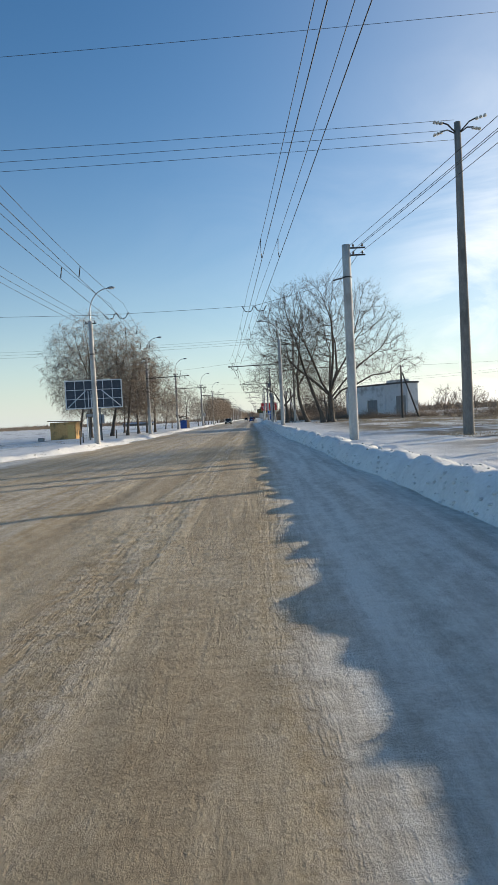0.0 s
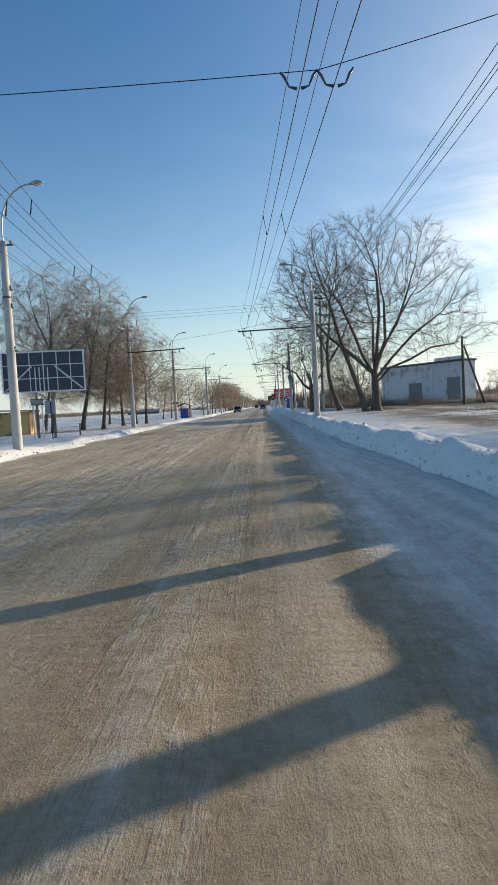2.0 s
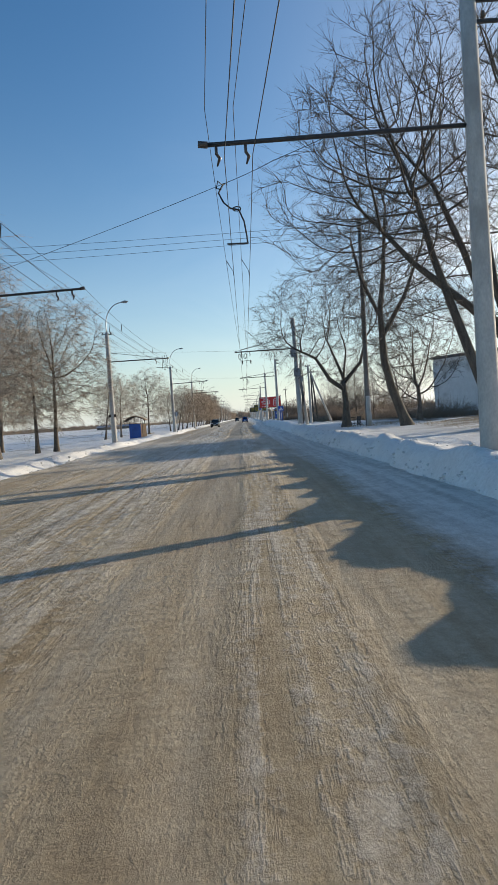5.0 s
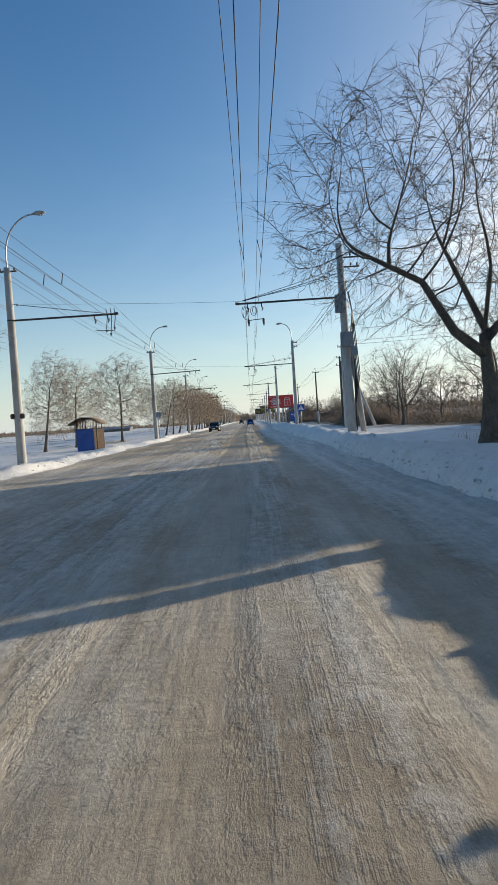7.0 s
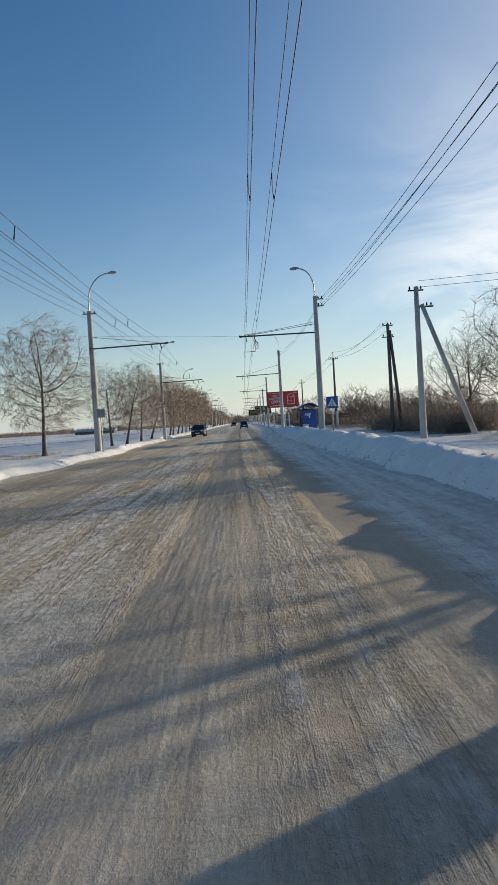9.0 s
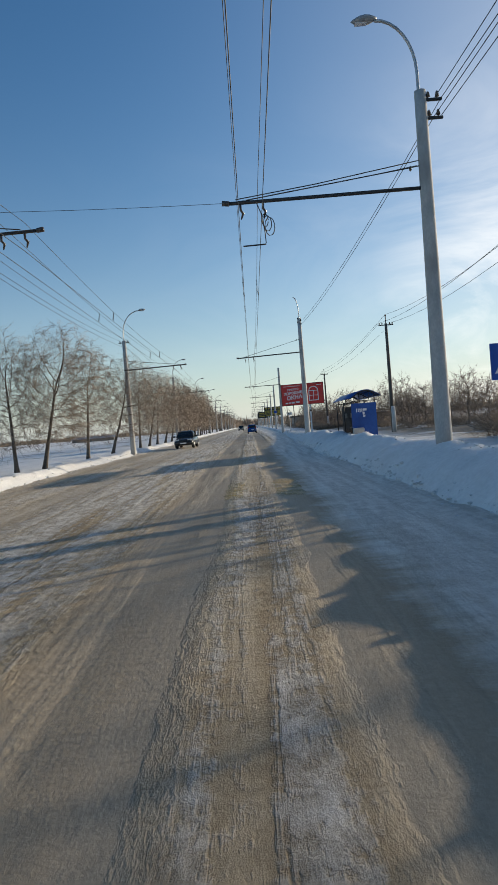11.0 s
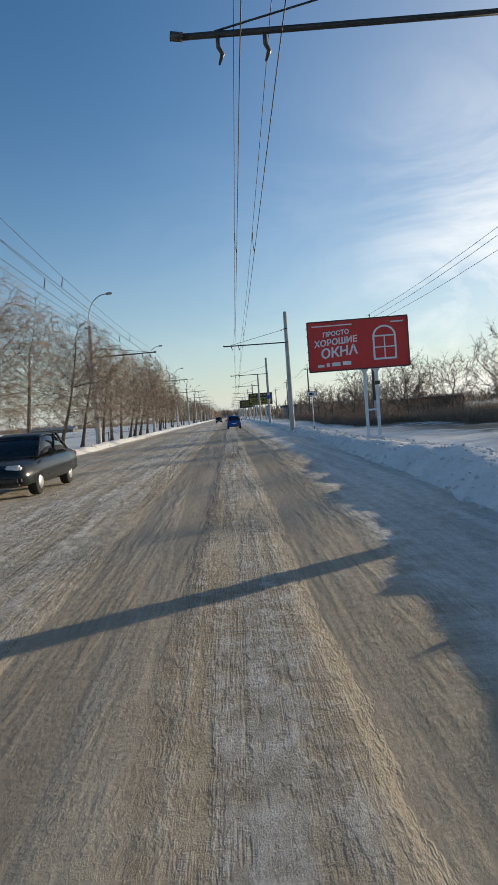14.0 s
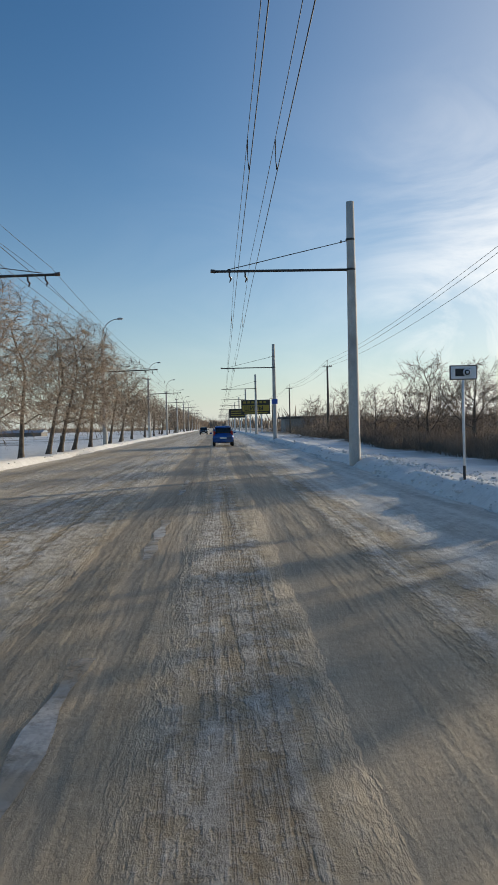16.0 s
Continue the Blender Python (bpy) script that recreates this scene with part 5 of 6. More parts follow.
SUP = [-15, 5, 42.5, 74.4, 112.8, 146, 179.1] + [p[1] for p in R_LINE]
for dx in (0.0, 0.485):
    wire("contact_wire", [(float(wire_x(y)) + dx, y, 5.95) for y in SUP], 0.008, "dark copper trolleybus contact wire over the near lane", 0.04, "contact wires over the near lane")
    wire("messenger_wire", [(float(wire_x(y)) + dx + lag(y), y, 6.75) for y in SUP], 0.0062, "messenger wire above the contact wire", 0.38, "messenger wires over the near lane")
    for a, b_ in zip(SUP[:-1], SUP[1:]):
        for t in (0.25, 0.75):
            y = a + (b_ - a) * t
            x0 = float(wire_x(a)) * (1 - t) + float(wire_x(b_)) * t + dx
            ob = tube("dropper", [(x0 + lag(a) * (1 - t) + lag(b_) * t, y, 6.75 - 0.38 * 4 * t * (1 - t)), (x0 - 0.02, y + 0.02, 6.12), (x0, y, 5.95)], [0.013, 0.0065, 0.017], M_STEEL, None, 5)
            tagged(ob, "short dropper clamp between the two wires", "wire clamp", "droppers of the near lane")
LS = [-15, 15, 42.5] + [p[1] for p in L_LINE]
lx = lambda y: float(np.interp(y, [-15, 29, 42.5, 59, 86, 125, 147, 213, 560], [-1.5, -3.2, -3.85, -4.9, -5.7, -5.6, -5.0, -5.4, -5.7]))
for dx in (0.0, -0.55):
    wire("contact_wire", [(lx(y) + dx, y, 5.95) for y in LS], 0.008, "dark copper trolleybus contact wire over the far lane", 0.04, "contact wires over the far lane")
    wire("messenger_wire", [(lx(y) + dx + 0.05, y, 6.6) for y in LS], 0.0065, "messenger wire over the far lane", 0.4, "messenger wires over the far lane")
    for a, b_ in zip(LS[:-1], LS[1:]):
        for t in (0.3, 0.7):
            y = a + (b_ - a) * t
            x0 = lx(a) * (1 - t) + lx(b_) * t + dx
            ob = tube("dropper", [(x0 + 0.05, y, 6.6 - 0.4 * 4 * t * (1 - t)), (x0, y, 5.95)], [0.014, 0.018], M_STEEL, None, 5)
            tagged(ob, "short dropper clamp between the two wires", "wire clamp", "droppers of the far lane")
wire("span_wire", [(5.1, 42.5, 7.0), (1.75, 42.5, 6.2), (-4.9, 42.5, 6.15), (-15.0, 42.5, 6.5)], 0.007, "thin steel span wire across the road", 0.02)
wire("span_wire", [(3.95, 74.4, 7.1), (0.75, 77.2, 6.87), (-0.32, 78.1, 6.78), (-4.92, 82.07, 6.72), (-9.9, 86.4, 6.8)], 0.007, "thin steel span wire slanting across the road", 0.02)
feed = thing("feeder_jumper", (-0.32, 78.1, 6.78), "dark looped feeder cable hanging from the span wire", "cable")
tube("cable", [(0, 0, 0), (-0.12, -0.3, -0.30), (-0.02, -0.4, -0.55), (0.12, -0.4, -0.68), (0.30, -0.4, -0.72), (0.40, -0.4, -0.98), (0.44, -0.4, -1.30), (0.45, -0.4, -1.46)], 0.020, M_WIRE, feed, 6)
tube("cable", [(0.04, 0, 0), (-0.02, -0.2, -0.1), (-0.12, -0.3, -0.04), (-0.16, -0.3, -0.2), (-0.05, -0.35, -0.24)], 0.014, M_WIRE, feed, 6)
tube("clamp_coil", [(0.26 + 0.09 * math.cos(k * 0.8), -0.4, -0.70 + 0.05 * math.sin(k * 0.8)) for k in range(17)], 0.014, M_WIRE, feed, 5)
tube("spreader_bar", [(0.0, -0.4, -1.45), (0.46, -0.4, -1.46)], 0.020, M_STEEL, feed, 6)
wire("span_wire", [(3.9, 112.8, 7.4), (-0.2, 112.8, 6.5), (-5.4, 112.8, 6.75), (-9.9, 112.6, 7.0)], 0.0055, "thin steel span wire across the road", 0.02)
wire("span_wire", [(4.0, 146, 6.9), (-0.2, 146.1, 6.45), (-5.0, 146.4, 6.75), (-8.9, 146.7, 7.05)], 0.0055, "thin steel span wire across the road", 0.02)
for cx in (1.47, 1.99, -3.85, -4.4):
    for s in (-1, 1):
        pts = [(cx + s * 0.03, 42.5, 5.96), (cx + s * 0.14, 42.5, 5.99), (cx + s * 0.2, 42.5, 6.12), (cx + s * 0.26, 42.5, 6.2)]
        ob = tube("wire_hanger", pts, [0.026, 0.013, 0.022, 0.014], M_PORC_D, None, 6)
        tagged(ob, "dark curved hanger on the span wire", "wire hanger", "hangers on the span wire")
# power lines crossing over and running along
for z0, z1, ya, yb in ((16.6, 16.3, 42.2, 42.2), (13.3, 13.6, 42.2, 42.2), (12.9, 12.95, 42.2, 42.2), (12.5, 12.6, 42.2, 42.2)):
    wire("power_line", [(10.3, ya, z0), (-60, yb, z1 + 0.3)] if z0 < 16 else [(12.9, 42.0, 17.45), (-60, yb, 16.6)], 0.0085, "power line crossing high over the road", 0.5, "power lines crossing the road")
for k, (dx, dz) in enumerate(((0.3, 0.0), (0.68, 0.0), (0.3, -0.35), (0.68, -0.35))):
    wire("power_line", [(5.5 + dx, 42.5, 8.45 + dz), (11.7 + dx, 5.0, 8.9 + dz)], 0.0075, "supply cable running back from the pole", 0.15, "supply cables beside the road")
    wire("power_line", [(5.5 + dx, 42.5, 8.45 + dz), (4.27 + dx, 74.4, 8.4 + dz), (4.3 + dx, 112.8, 8.0 + dz), (4.35 + dx * 0.4, 146, 8.3 + dz)] + ([(4.0 + dx * 0.4, 179.1, 8.75 + dz)] if k in (1, 2) else []), 0.0072, "thin supply wire along the near poles", 0.35, "supply wires along the near poles")
for dx, dz in ((-0.3, 0.0), (0.3, 0.0), (0.2, -0.6)):
    wire("power_line", [(lx_ + dx, y, 8.5 + dz) for lx_, y in [(-8.0, 10.0)] + L_LINE], 0.0055, "thin supply wire along the lamp poles", 0.4, "supply wires along the lamp poles")
for dx, dz in ((0.0, 0.58), (-0.42, 0.05), (0.42, 0.05)):
    wire("power_line", [(8.75 + dx, 148, 6.9 + dz * 0.3)] + [(x + dx, y, h + dz) for x, y, h in POWER], 0.006, "power line on the slim dark poles", 0.5, "power lines on the slim poles")
    wire("power_line", [(7.3, 135.7, 6.7 + dz * 0.5), (60, 120, 8.0 + dz)], 0.006, "power line running off over the field", 0.6, "power lines over the field")
for k in range(3):
    wire("power_line", [(6.8, 99.3, 11.6 - 0.3 * k), (-60, 95 + k, 11.8 - 0.3 * k)], 0.007, "power line crossing over the road", 0.6, "power lines by the big trees")
    wire("power_line", [(19.7 + 0.3 * k, 96.2, 6.9), (80, 90, 8.0)], 0.007, "thin wire over the field", 0.5, "power lines over the field")


# ---- buildings ----
def wall_with_holes(w, h, holes, t=0.3):
    """A wall in the x-z plane, thickness along +y, pierced by (x0, x1, z0, z1) openings."""
    xs = sorted({0.0, w, *[v for o in holes for v in o[:2]]})
    zs = sorted({0.0, h, *[v for o in holes for v in o[2:]]})
    bm = bmesh.new()
    for i in range(len(xs) - 1):
        for j in range(len(zs) - 1):
            cx, cz = (xs[i] + xs[i + 1]) / 2, (zs[j] + zs[j + 1]) / 2
            if any(o[0] < cx < o[1] and o[2] < cz < o[3] for o in holes):
                continue
            box_bm(cx, t / 2, cz, xs[i + 1] - xs[i], t, zs[j + 1] - zs[j], 0, bm)
    bmesh.ops.remove_doubles(bm, verts=bm.verts, dist=1e-4)
    seen = {}
    for f in list(bm.faces):
        seen.setdefault(tuple(sorted(v.index for v in f.verts)), []).append(f)
    dup = [f for fs in seen.values() if len(fs) > 1 for f in fs]
    bmesh.ops.delete(bm, geom=dup, context="FACES_ONLY")
    return bm


HX, HY, HW, HD, HH = 16.0, 118.6, 13.5, 1.9, 5.2
house = thing("warehouse", (HX, HY, 0.0), "white brick warehouse with a dark roof edge and grey shutters", "building", rz=-59.0)
OPENINGS = ((4.8, 7.1, 0.9, 3.1), (11.0, 13.1, 0.9, 3.5))
part("wall", wall_with_holes(HW, HH, OPENINGS), M_WHITE, house)
for x in (0.15, HW - 0.15):
    part("wall", box_bm(x, 0.3 + (HD - 0.3) / 2, HH / 2, 0.3, HD - 0.3, HH, 0), M_WHITE, house)
part("wall", box_bm(HW / 2, HD - 0.15, HH / 2, HW - 0.6, 0.3, HH, 0), M_WHITE, house)
part("roof", box_bm(HW / 2, HD / 2, HH + 0.12, HW + 0.3, HD + 0.3, 0.24, 0.02), M_ROOF, house, "dark felt roof with a raised edge")
part("parapet", box_bm(HW * 0.84, 0.15, HH + 0.42, HW * 0.32, 0.3, 0.36, 0.02), M_WHITE, house)
part("cornice", box_bm(HW / 2, -0.05, HH - 0.28, HW, 0.1, 0.12, 0.01), M_WHITE, house)
part("plinth", box_bm(HW / 2, -0.06, 0.3, HW + 0.1, 0.1, 0.9, 0.01), M_GREYP, house)
for x in (0.0, 8.7, HW):
    part("pilaster", box_bm(x + (0.2 if x == 0 else (-0.2 if x == HW else 0)), -0.05, 2.8, 0.4, 0.1, 4.1, 0.01), M_WHITE, house)
for x0, x1, z0, z1 in OPENINGS:
    s = part("shutter", box_bm((x0 + x1) / 2, 0.14, (z0 + z1) / 2, x1 - x0, 0.06, z1 - z0, 0.01), M_GREYP, house, "grey shuttered opening")
    for k in range(5):
        part("slat", box_bm(x0 + (k + 0.5) * (x1 - x0) / 5, 0.09, (z0 + z1) / 2, (x1 - x0) / 5 - 0.05, 0.04, z1 - z0 - 0.1, 0.01), M_GREYP, s)

# ochre kiosk on the far verge
kx, ky = -19.6, 82.2
kiosk = thing("kiosk", (kx, ky, gz(kx, ky) - 0.1), "small ochre wooden kiosk with a sloping snowy roof", "kiosk")
bm = box_bm(1.32, 0.9, 0.95, 2.64, 1.8, 1.9, 0.02)
part("body", bm, M_YELLOW, kiosk)
for k in range(11):
    part("board", box_bm(0.14 + 0.235 * k, -0.015, 0.93, 0.215, 0.03, 1.78, 0.006), M_YELLOW, kiosk)
bm = box_bm(1.32, 0.85, 2.0, 3.0, 2.3, 0.09, 0.015)
for v in bm.verts:
    v.co.z += 0.06 * (1.32 - v.co.x) * 0.7
part("roof", bm, M_RUST, kiosk)
part("door", box_bm(2.15, -0.045, 0.82, 0.7, 0.03, 1.55, 0.006), surf("pale_ochre_door", (0.55, 0.36, 0.12), (0.66, 0.46, 0.18), 0.6, 6, 0.1), kiosk, "paler ochre door")
st_ = thing("stone_post", (-20.4, 81.6, gz(-20.4, 81.6)), "low dark stone block in the snow", "stone")
part("block", box_bm(0, 0, 0.15, 0.6, 0.4, 0.4, 0.06), M_GREYP, st_)


# ---- bus shelters ----
def shelter(x, y, rz, label, w=2.0, d=1.6, h=1.75):
    z = gz(x, y) - 0.12
    e = thing("bus_shelter", (x, y, z), label, "bus shelter", rz=rz)
    for px, py in ((0.03, 0.03), (w - 0.03, 0.03), (0.03, d - 0.03), (w - 0.03, d - 0.03), (w * 0.45, 0.03)):
        tube("post", [(px, py, 0), (px, py, h + 0.55)], 0.03, M_STEEL, e, 6)
    # corrugated back and end sheets
    def corr(name, x0, y0, x1, y1, z0, z1, m, label=""):
        n = 28
        vs, fs = [], []
        nx_, ny_ = -(y1 - y0), (x1 - x0)
        ln = math.hypot(nx_, ny_)
        for i in range(n + 1):
            t = i / n
            o = 0.018 * math.cos(i * math.pi)
            for zz in (z0, z1):
                for side in (0, 1):
                    vs.append((x0 + (x1 - x0) * t + nx_ / ln * (o + 0.006 * side), y0 + (y1 - y0) * t + ny_ / ln * (o + 0.006 * side), zz))
        for i in range(n):
            a = i * 4
            fs += [(a, a + 4, a + 6, a + 2), (a + 1, a + 3, a + 7, a + 5), (a + 2, a + 6, a + 7, a + 3), (a, a + 1, a + 5, a + 4)]
        return mesh_ob(name, vs, fs, m, e, label)
    part("panel", box_bm(w * 0.42, -0.02, h * 0.5, w * 0.84, 0.04, h, 0.008), M_BLUE, e, "flat blue painted end panel")
    corr("sheet", w * 0.86, 0.0, w + 0.1, d, 0.05, h * 0.97, M_RUST, "rusty brown side sheet")
    corr("sheet", 0, d, w, d, 0.05, h * 0.94, M_SHEET)
    # arched roof of sheet on ribs
    n, vs, fs = 16, [], []
    rw = w + 0.75
    arc = lambda t: h + 0.30 + 0.62 * math.sin(math.pi * (0.10 + 0.80 * t)) - 0.2
    for i in range(n + 1):
        t = i / n
        for yy_ in (-0.35, d + 0.35):
            for th in (0, 0.03):
                vs.append((-0.45 + rw * t, yy_, arc(t) + th))
    for i in range(n):
        a = i * 4
        fs += [(a + 1, a + 5, a + 7, a + 3), (a, a + 2, a + 6, a + 4), (a, a + 4, a + 5, a + 1), (a + 2, a + 3, a + 7, a + 6)]
    fs += [(0, 1, 3, 2), (n * 4, n * 4 + 2, n * 4 + 3, n * 4 + 1)]
    mesh_ob("roof", vs, fs, M_RUST, e, "arched sheet roof", True)
    for yy_ in (-0.3, d * 0.35, d * 0.7, d + 0.3):
        tube("rib", [(-0.45 + rw * k / 10, yy_, arc(k / 10) - 0.03) for k in range(11)], 0.02, M_STEEL, e, 5)
        for k in (2, 4, 6, 8):
            tube("strut", [(-0.45 + rw * k / 10, yy_, arc(k / 10) - 0.03), (-0.45 + rw * k / 10, yy_, h)], 0.012, M_STEEL, e, 5)
        tube("tie", [(0, yy_, h), (w, yy_, h)], 0.018, M_STEEL, e, 5)
    return e


def road_shelter(x, y, label, w=1.06, d=5.2, h=1.6):
    """Long shelter, open to the road: flat blue near end, corrugated far end and back, arched roof on ribs, a bench inside."""
    e = thing("bus_shelter", (x, y, gz(x, y) - 0.12), label, "bus shelter")
    for px in (0.02, w - 0.02):
        for py in (0.05, d * 0.5, d - 0.05):
            tube("post", [(px, py, 0), (px, py, h + 0.12)], 0.03, M_STEEL, e, 6)
    p = part("panel", box_bm(w / 2, 0.0, h * 0.5, w + 0.06, 0.04, h, 0.008), M_BLUE, e, "flat blue painted end panel")
    for q, qz, qw, qh in ((0.20, 0.80, 0.045, 0.17), (0.28, 0.80, 0.04, 0.15), (0.36, 0.79, 0.05, 0.17), (0.44, 0.80, 0.04, 0.14), (0.57, 0.81, 0.17, 0.10), (0.51, 0.71, 0.09, 0.13), (0.53, 0.63, 0.1, 0.08)):
        part("notice", box_bm(q, -0.025, h * qz, qw, 0.006, qh, 0), M_WPAINT, p)
    for k in range(9):
        part("sheet", box_bm(0.28 + (k + 0.5) * (w - 0.28) / 9, d - 0.02 * (k % 2), h * 0.5, (w - 0.28) / 9, 0.02, h * 0.94, 0), M_SHEET, e, "dark corrugated end sheet")
    for q in (0.45, 0.78):
        part("notice", box_bm(q, d - 0.05, h * 0.68, 0.17, 0.008, 0.25, 0), M_GREYP, e)
    for k in range(26):
        part("sheet", box_bm(w - 0.02 * (k % 2), (k + 0.5) * d / 26, h * 0.5, 0.02, d / 26, h * 0.94, 0), M_SHEET, e)
    part("bench_seat", box_bm(w - 0.3, d * 0.5, 0.46, 0.36, d * 0.8, 0.05, 0.01), M_WOODP, e)
    for k in range(4):
        part("bench_leg", box_bm(w - 0.3, d * (0.15 + 0.235 * k), 0.22, 0.3, 0.06, 0.44, 0), M_STEEL, e)
    n, x0, rw, vs, fs = 18, -0.1, 1.36, [], []
    arc = lambda t: h + 0.2 + 0.36 * math.sin(math.pi * (0.03 + 0.92 * t))
    for i in range(n + 1):
        for py in (-0.4, d + 0.4):
            for th in (0, 0.025):
                vs.append((x0 + rw * i / n, py, arc(i / n) + th))
    for i in range(n):
        a = i * 4
        fs += [(a + 1, a + 5, a + 7, a + 3), (a, a + 2, a + 6, a + 4), (a, a + 4, a + 5, a + 1), (a + 2, a + 3, a + 7, a + 6)]
    fs += [(0, 1, 3, 2), (n * 4, n * 4 + 2, n * 4 + 3, n * 4 + 1)]
    mesh_ob("roof", vs, fs, M_BLUE, e, "arched blue sheet roof", True)
    for py in (-0.36, 0.05, d * 0.5, d - 0.05, d + 0.36):
        tube("rib", [(x0 + rw * k / 12, py, arc(k / 12) - 0.025) for k in range(13)], 0.022, M_STEEL, e, 5)
        if 0 < py < d:
            tube("tie", [(0, py, h + 0.1), (w + 0.1, py, h + 0.1)], 0.02, M_STEEL, e, 5)
            for k in range(2, 11, 2):
                t = k / 12
                tube("strut", [(x0 + rw * t, py, arc(t) - 0.03), (x0 + rw * t, py, h + 0.1)], 0.012, M_STEEL, e, 5)
    for k in (2, 5, 8, 11):
        tube("purlin", [(x0 + rw * k / 12, -0.38, arc(k / 12) - 0.04), (x0 + rw * k / 12, d + 0.38, arc(k / 12) - 0.04)], 0.016, M_STEEL, e, 5)
    return e


road_shelter(4.5, 161.1, "long blue sheet-metal bus shelter with an arched roof and paper notices")
shelter(-11.25, 126.6, 0, "old bus shelter with a blue panel, rusty side and arched roof", w=1.3, d=1.6, h=1.5)
sh = thing("litter_bin", (4.4, 160.5, gz(4.4, 160.5) - 0.05), "tilted pale concrete litter bin half sunk in snow", "litter bin")
bm = box_bm(0.22, 0, 0.18, 0.44, 0.34, 0.42, 0.03)
for v in bm.verts:
    v.co.x *= 1 + 0.25 * v.co.z
part("bin", bm, M_CONC, sh)


# ---- billboards ----
def red_billboard():
    e = thing("billboard", (3.33, 199.3, 0.0), "large red window-maker billboard on two grey steel posts", "billboard", rz=-5.5)
    W, H, z0 = 4.30, 2.14, 3.15
    board = part("board", box_bm(W / 2, 0.1, z0 + H / 2, W, 0.2, H, 0.01), M_GREYP, e)
    part("face", box_bm(W / 2, -0.012, z0 + H / 2, W - 0.04, 0.02, H - 0.04, 0.004), M_RED, board, "red printed sheet with white lettering")
    y = -0.03
    for words, size, x, z in (("ПРОСТО", 0.27, 0.64, 4.62), ("ХОРОШИЕ", 0.365, 0.26, 4.20), ("ОКНА", 0.56, 0.52, 3.70)):
        t = text_mesh("lettering", words, size, (0, 0, 0), M_WPAINT, board, lean=0.12)
        t.matrix_local = pose(x, y, z, 0, -4.5, 0)
    # unreadable or private writing as plain bars
    for x, z, w, h in ((0.2, 5.07, 1.72, 0.05), (0.36, 3.33, 0.28, 0.10), (0.74, 3.33, 0.14, 0.16), (0.98, 3.34, 0.36, 0.16), (1.44, 3.36, 0.36, 0.16)):
        part("text_bar", box_bm(x + w / 2, y, z + h / 2 - 0.0, w, 0.012, h, 0), M_WPAINT, board)
    part("logo_bar", box_bm(3.85, y, 5.07, 0.52, 0.012, 0.06, 0), M_WPAINT, board)
    tube("logo_mark", [(3.45 + 0.08 * math.cos(a), y, 5.08 + 0.05 * math.sin(a)) for a in (0.2, 1.2, 2.4, 3.4)], 0.012, M_YBAND, board, 5)
    # drawn arched window
    cx, cz, hw = 3.28, 3.52, 0.46
    rise = [k * math.pi / 16 for k in range(17)]
    outer = [(cx - hw - 0.04, cz)] + [(cx - (hw + 0.04) * math.cos(q), cz + 0.95 + (hw + 0.04) * 0.97 * math.sin(q)) for q in rise] + [(cx + hw + 0.04, cz)]
    inner = [(cx - hw + 0.04, cz)] + [(cx - (hw - 0.04) * math.cos(q), cz + 0.95 + (hw - 0.04) * 0.97 * math.sin(q)) for q in rise] + [(cx + hw - 0.04, cz)]
    m = len(outer)
    vs = [(px, yy_, pz) for yy_ in (y - 0.006, y + 0.006) for px, pz in outer + inner]
    fs = []
    for i in range(m - 1):
        fs += [(i, i + 1, m + i + 1, m + i), (2 * m + i, 3 * m + i, 3 * m + i + 1, 2 * m + i + 1), (i, 2 * m + i, 2 * m + i + 1, i + 1), (m + i, m + i + 1, 3 * m + i + 1, 3 * m + i)]
    win = mesh_ob("window_drawing", vs, fs, M_WPAINT, board)
    for bx, bz, bw, bh in ((cx, cz, 2 * hw + 0.08, 0.08), (cx, cz + 0.98, 2 * hw - 0.08, 0.06), (cx, cz + 0.5, 2 * hw - 0.08, 0.05)):
        part("glazing_bar", box_bm(bx, y, bz, bw, 0.012, bh, 0), M_WPAINT, win)
    for bz in (cz + 0.2575, cz + 0.7375):
        part("glazing_bar", box_bm(cx, y, bz, 0.05, 0.012, 0.42, 0), M_WPAINT, win)
    for bx, bz, bw, bh in ((W / 2, z0 + 0.0, W + 0.04, 0.05), (W / 2, z0 + H, W + 0.04, 0.05), (0.0, z0 + H / 2, 0.05, H - 0.06), (W, z0 + H / 2, 0.05, H - 0.06)):
        part("edge_trim", box_bm(bx, 0.03, bz, bw, 0.15, bh, 0.006), M_STEEL, board)
    for k in range(6):
        part("edge_clip", box_bm(-0.03, 0.1, z0 + 0.2 + 0.34 * k, 0.06, 0.03, 0.03, 0), M_STEEL, board)
    for px in (2.36, 2.86):
        part("post", box_bm(px, 0.15, 1.5, 0.13, 0.13, 3.5, 0.01), M_FRAME, e)
        mesh_ob("gusset", [(px - 0.2, 0.12, z0), (px + 0.2, 0.12, z0), (px, 0.12, z0 - 0.28), (px - 0.2, 0.18, z0), (px + 0.2, 0.18, z0), (px, 0.18, z0 - 0.28)], [(0, 1, 2), (3, 5, 4), (0, 2, 5, 3), (1, 4, 5, 2), (0, 3, 4, 1)], M_FRAME, e)
    part("tie_bar", box_bm(2.61, 0.15, 1.35, 0.5, 0.08, 0.08, 0), M_FRAME, e)
    part("meter_box", box_bm(2.86, 0.05, 2.5, 0.24, 0.12, 0.17, 0.01), M_PORC_D, e)


red_billboard()


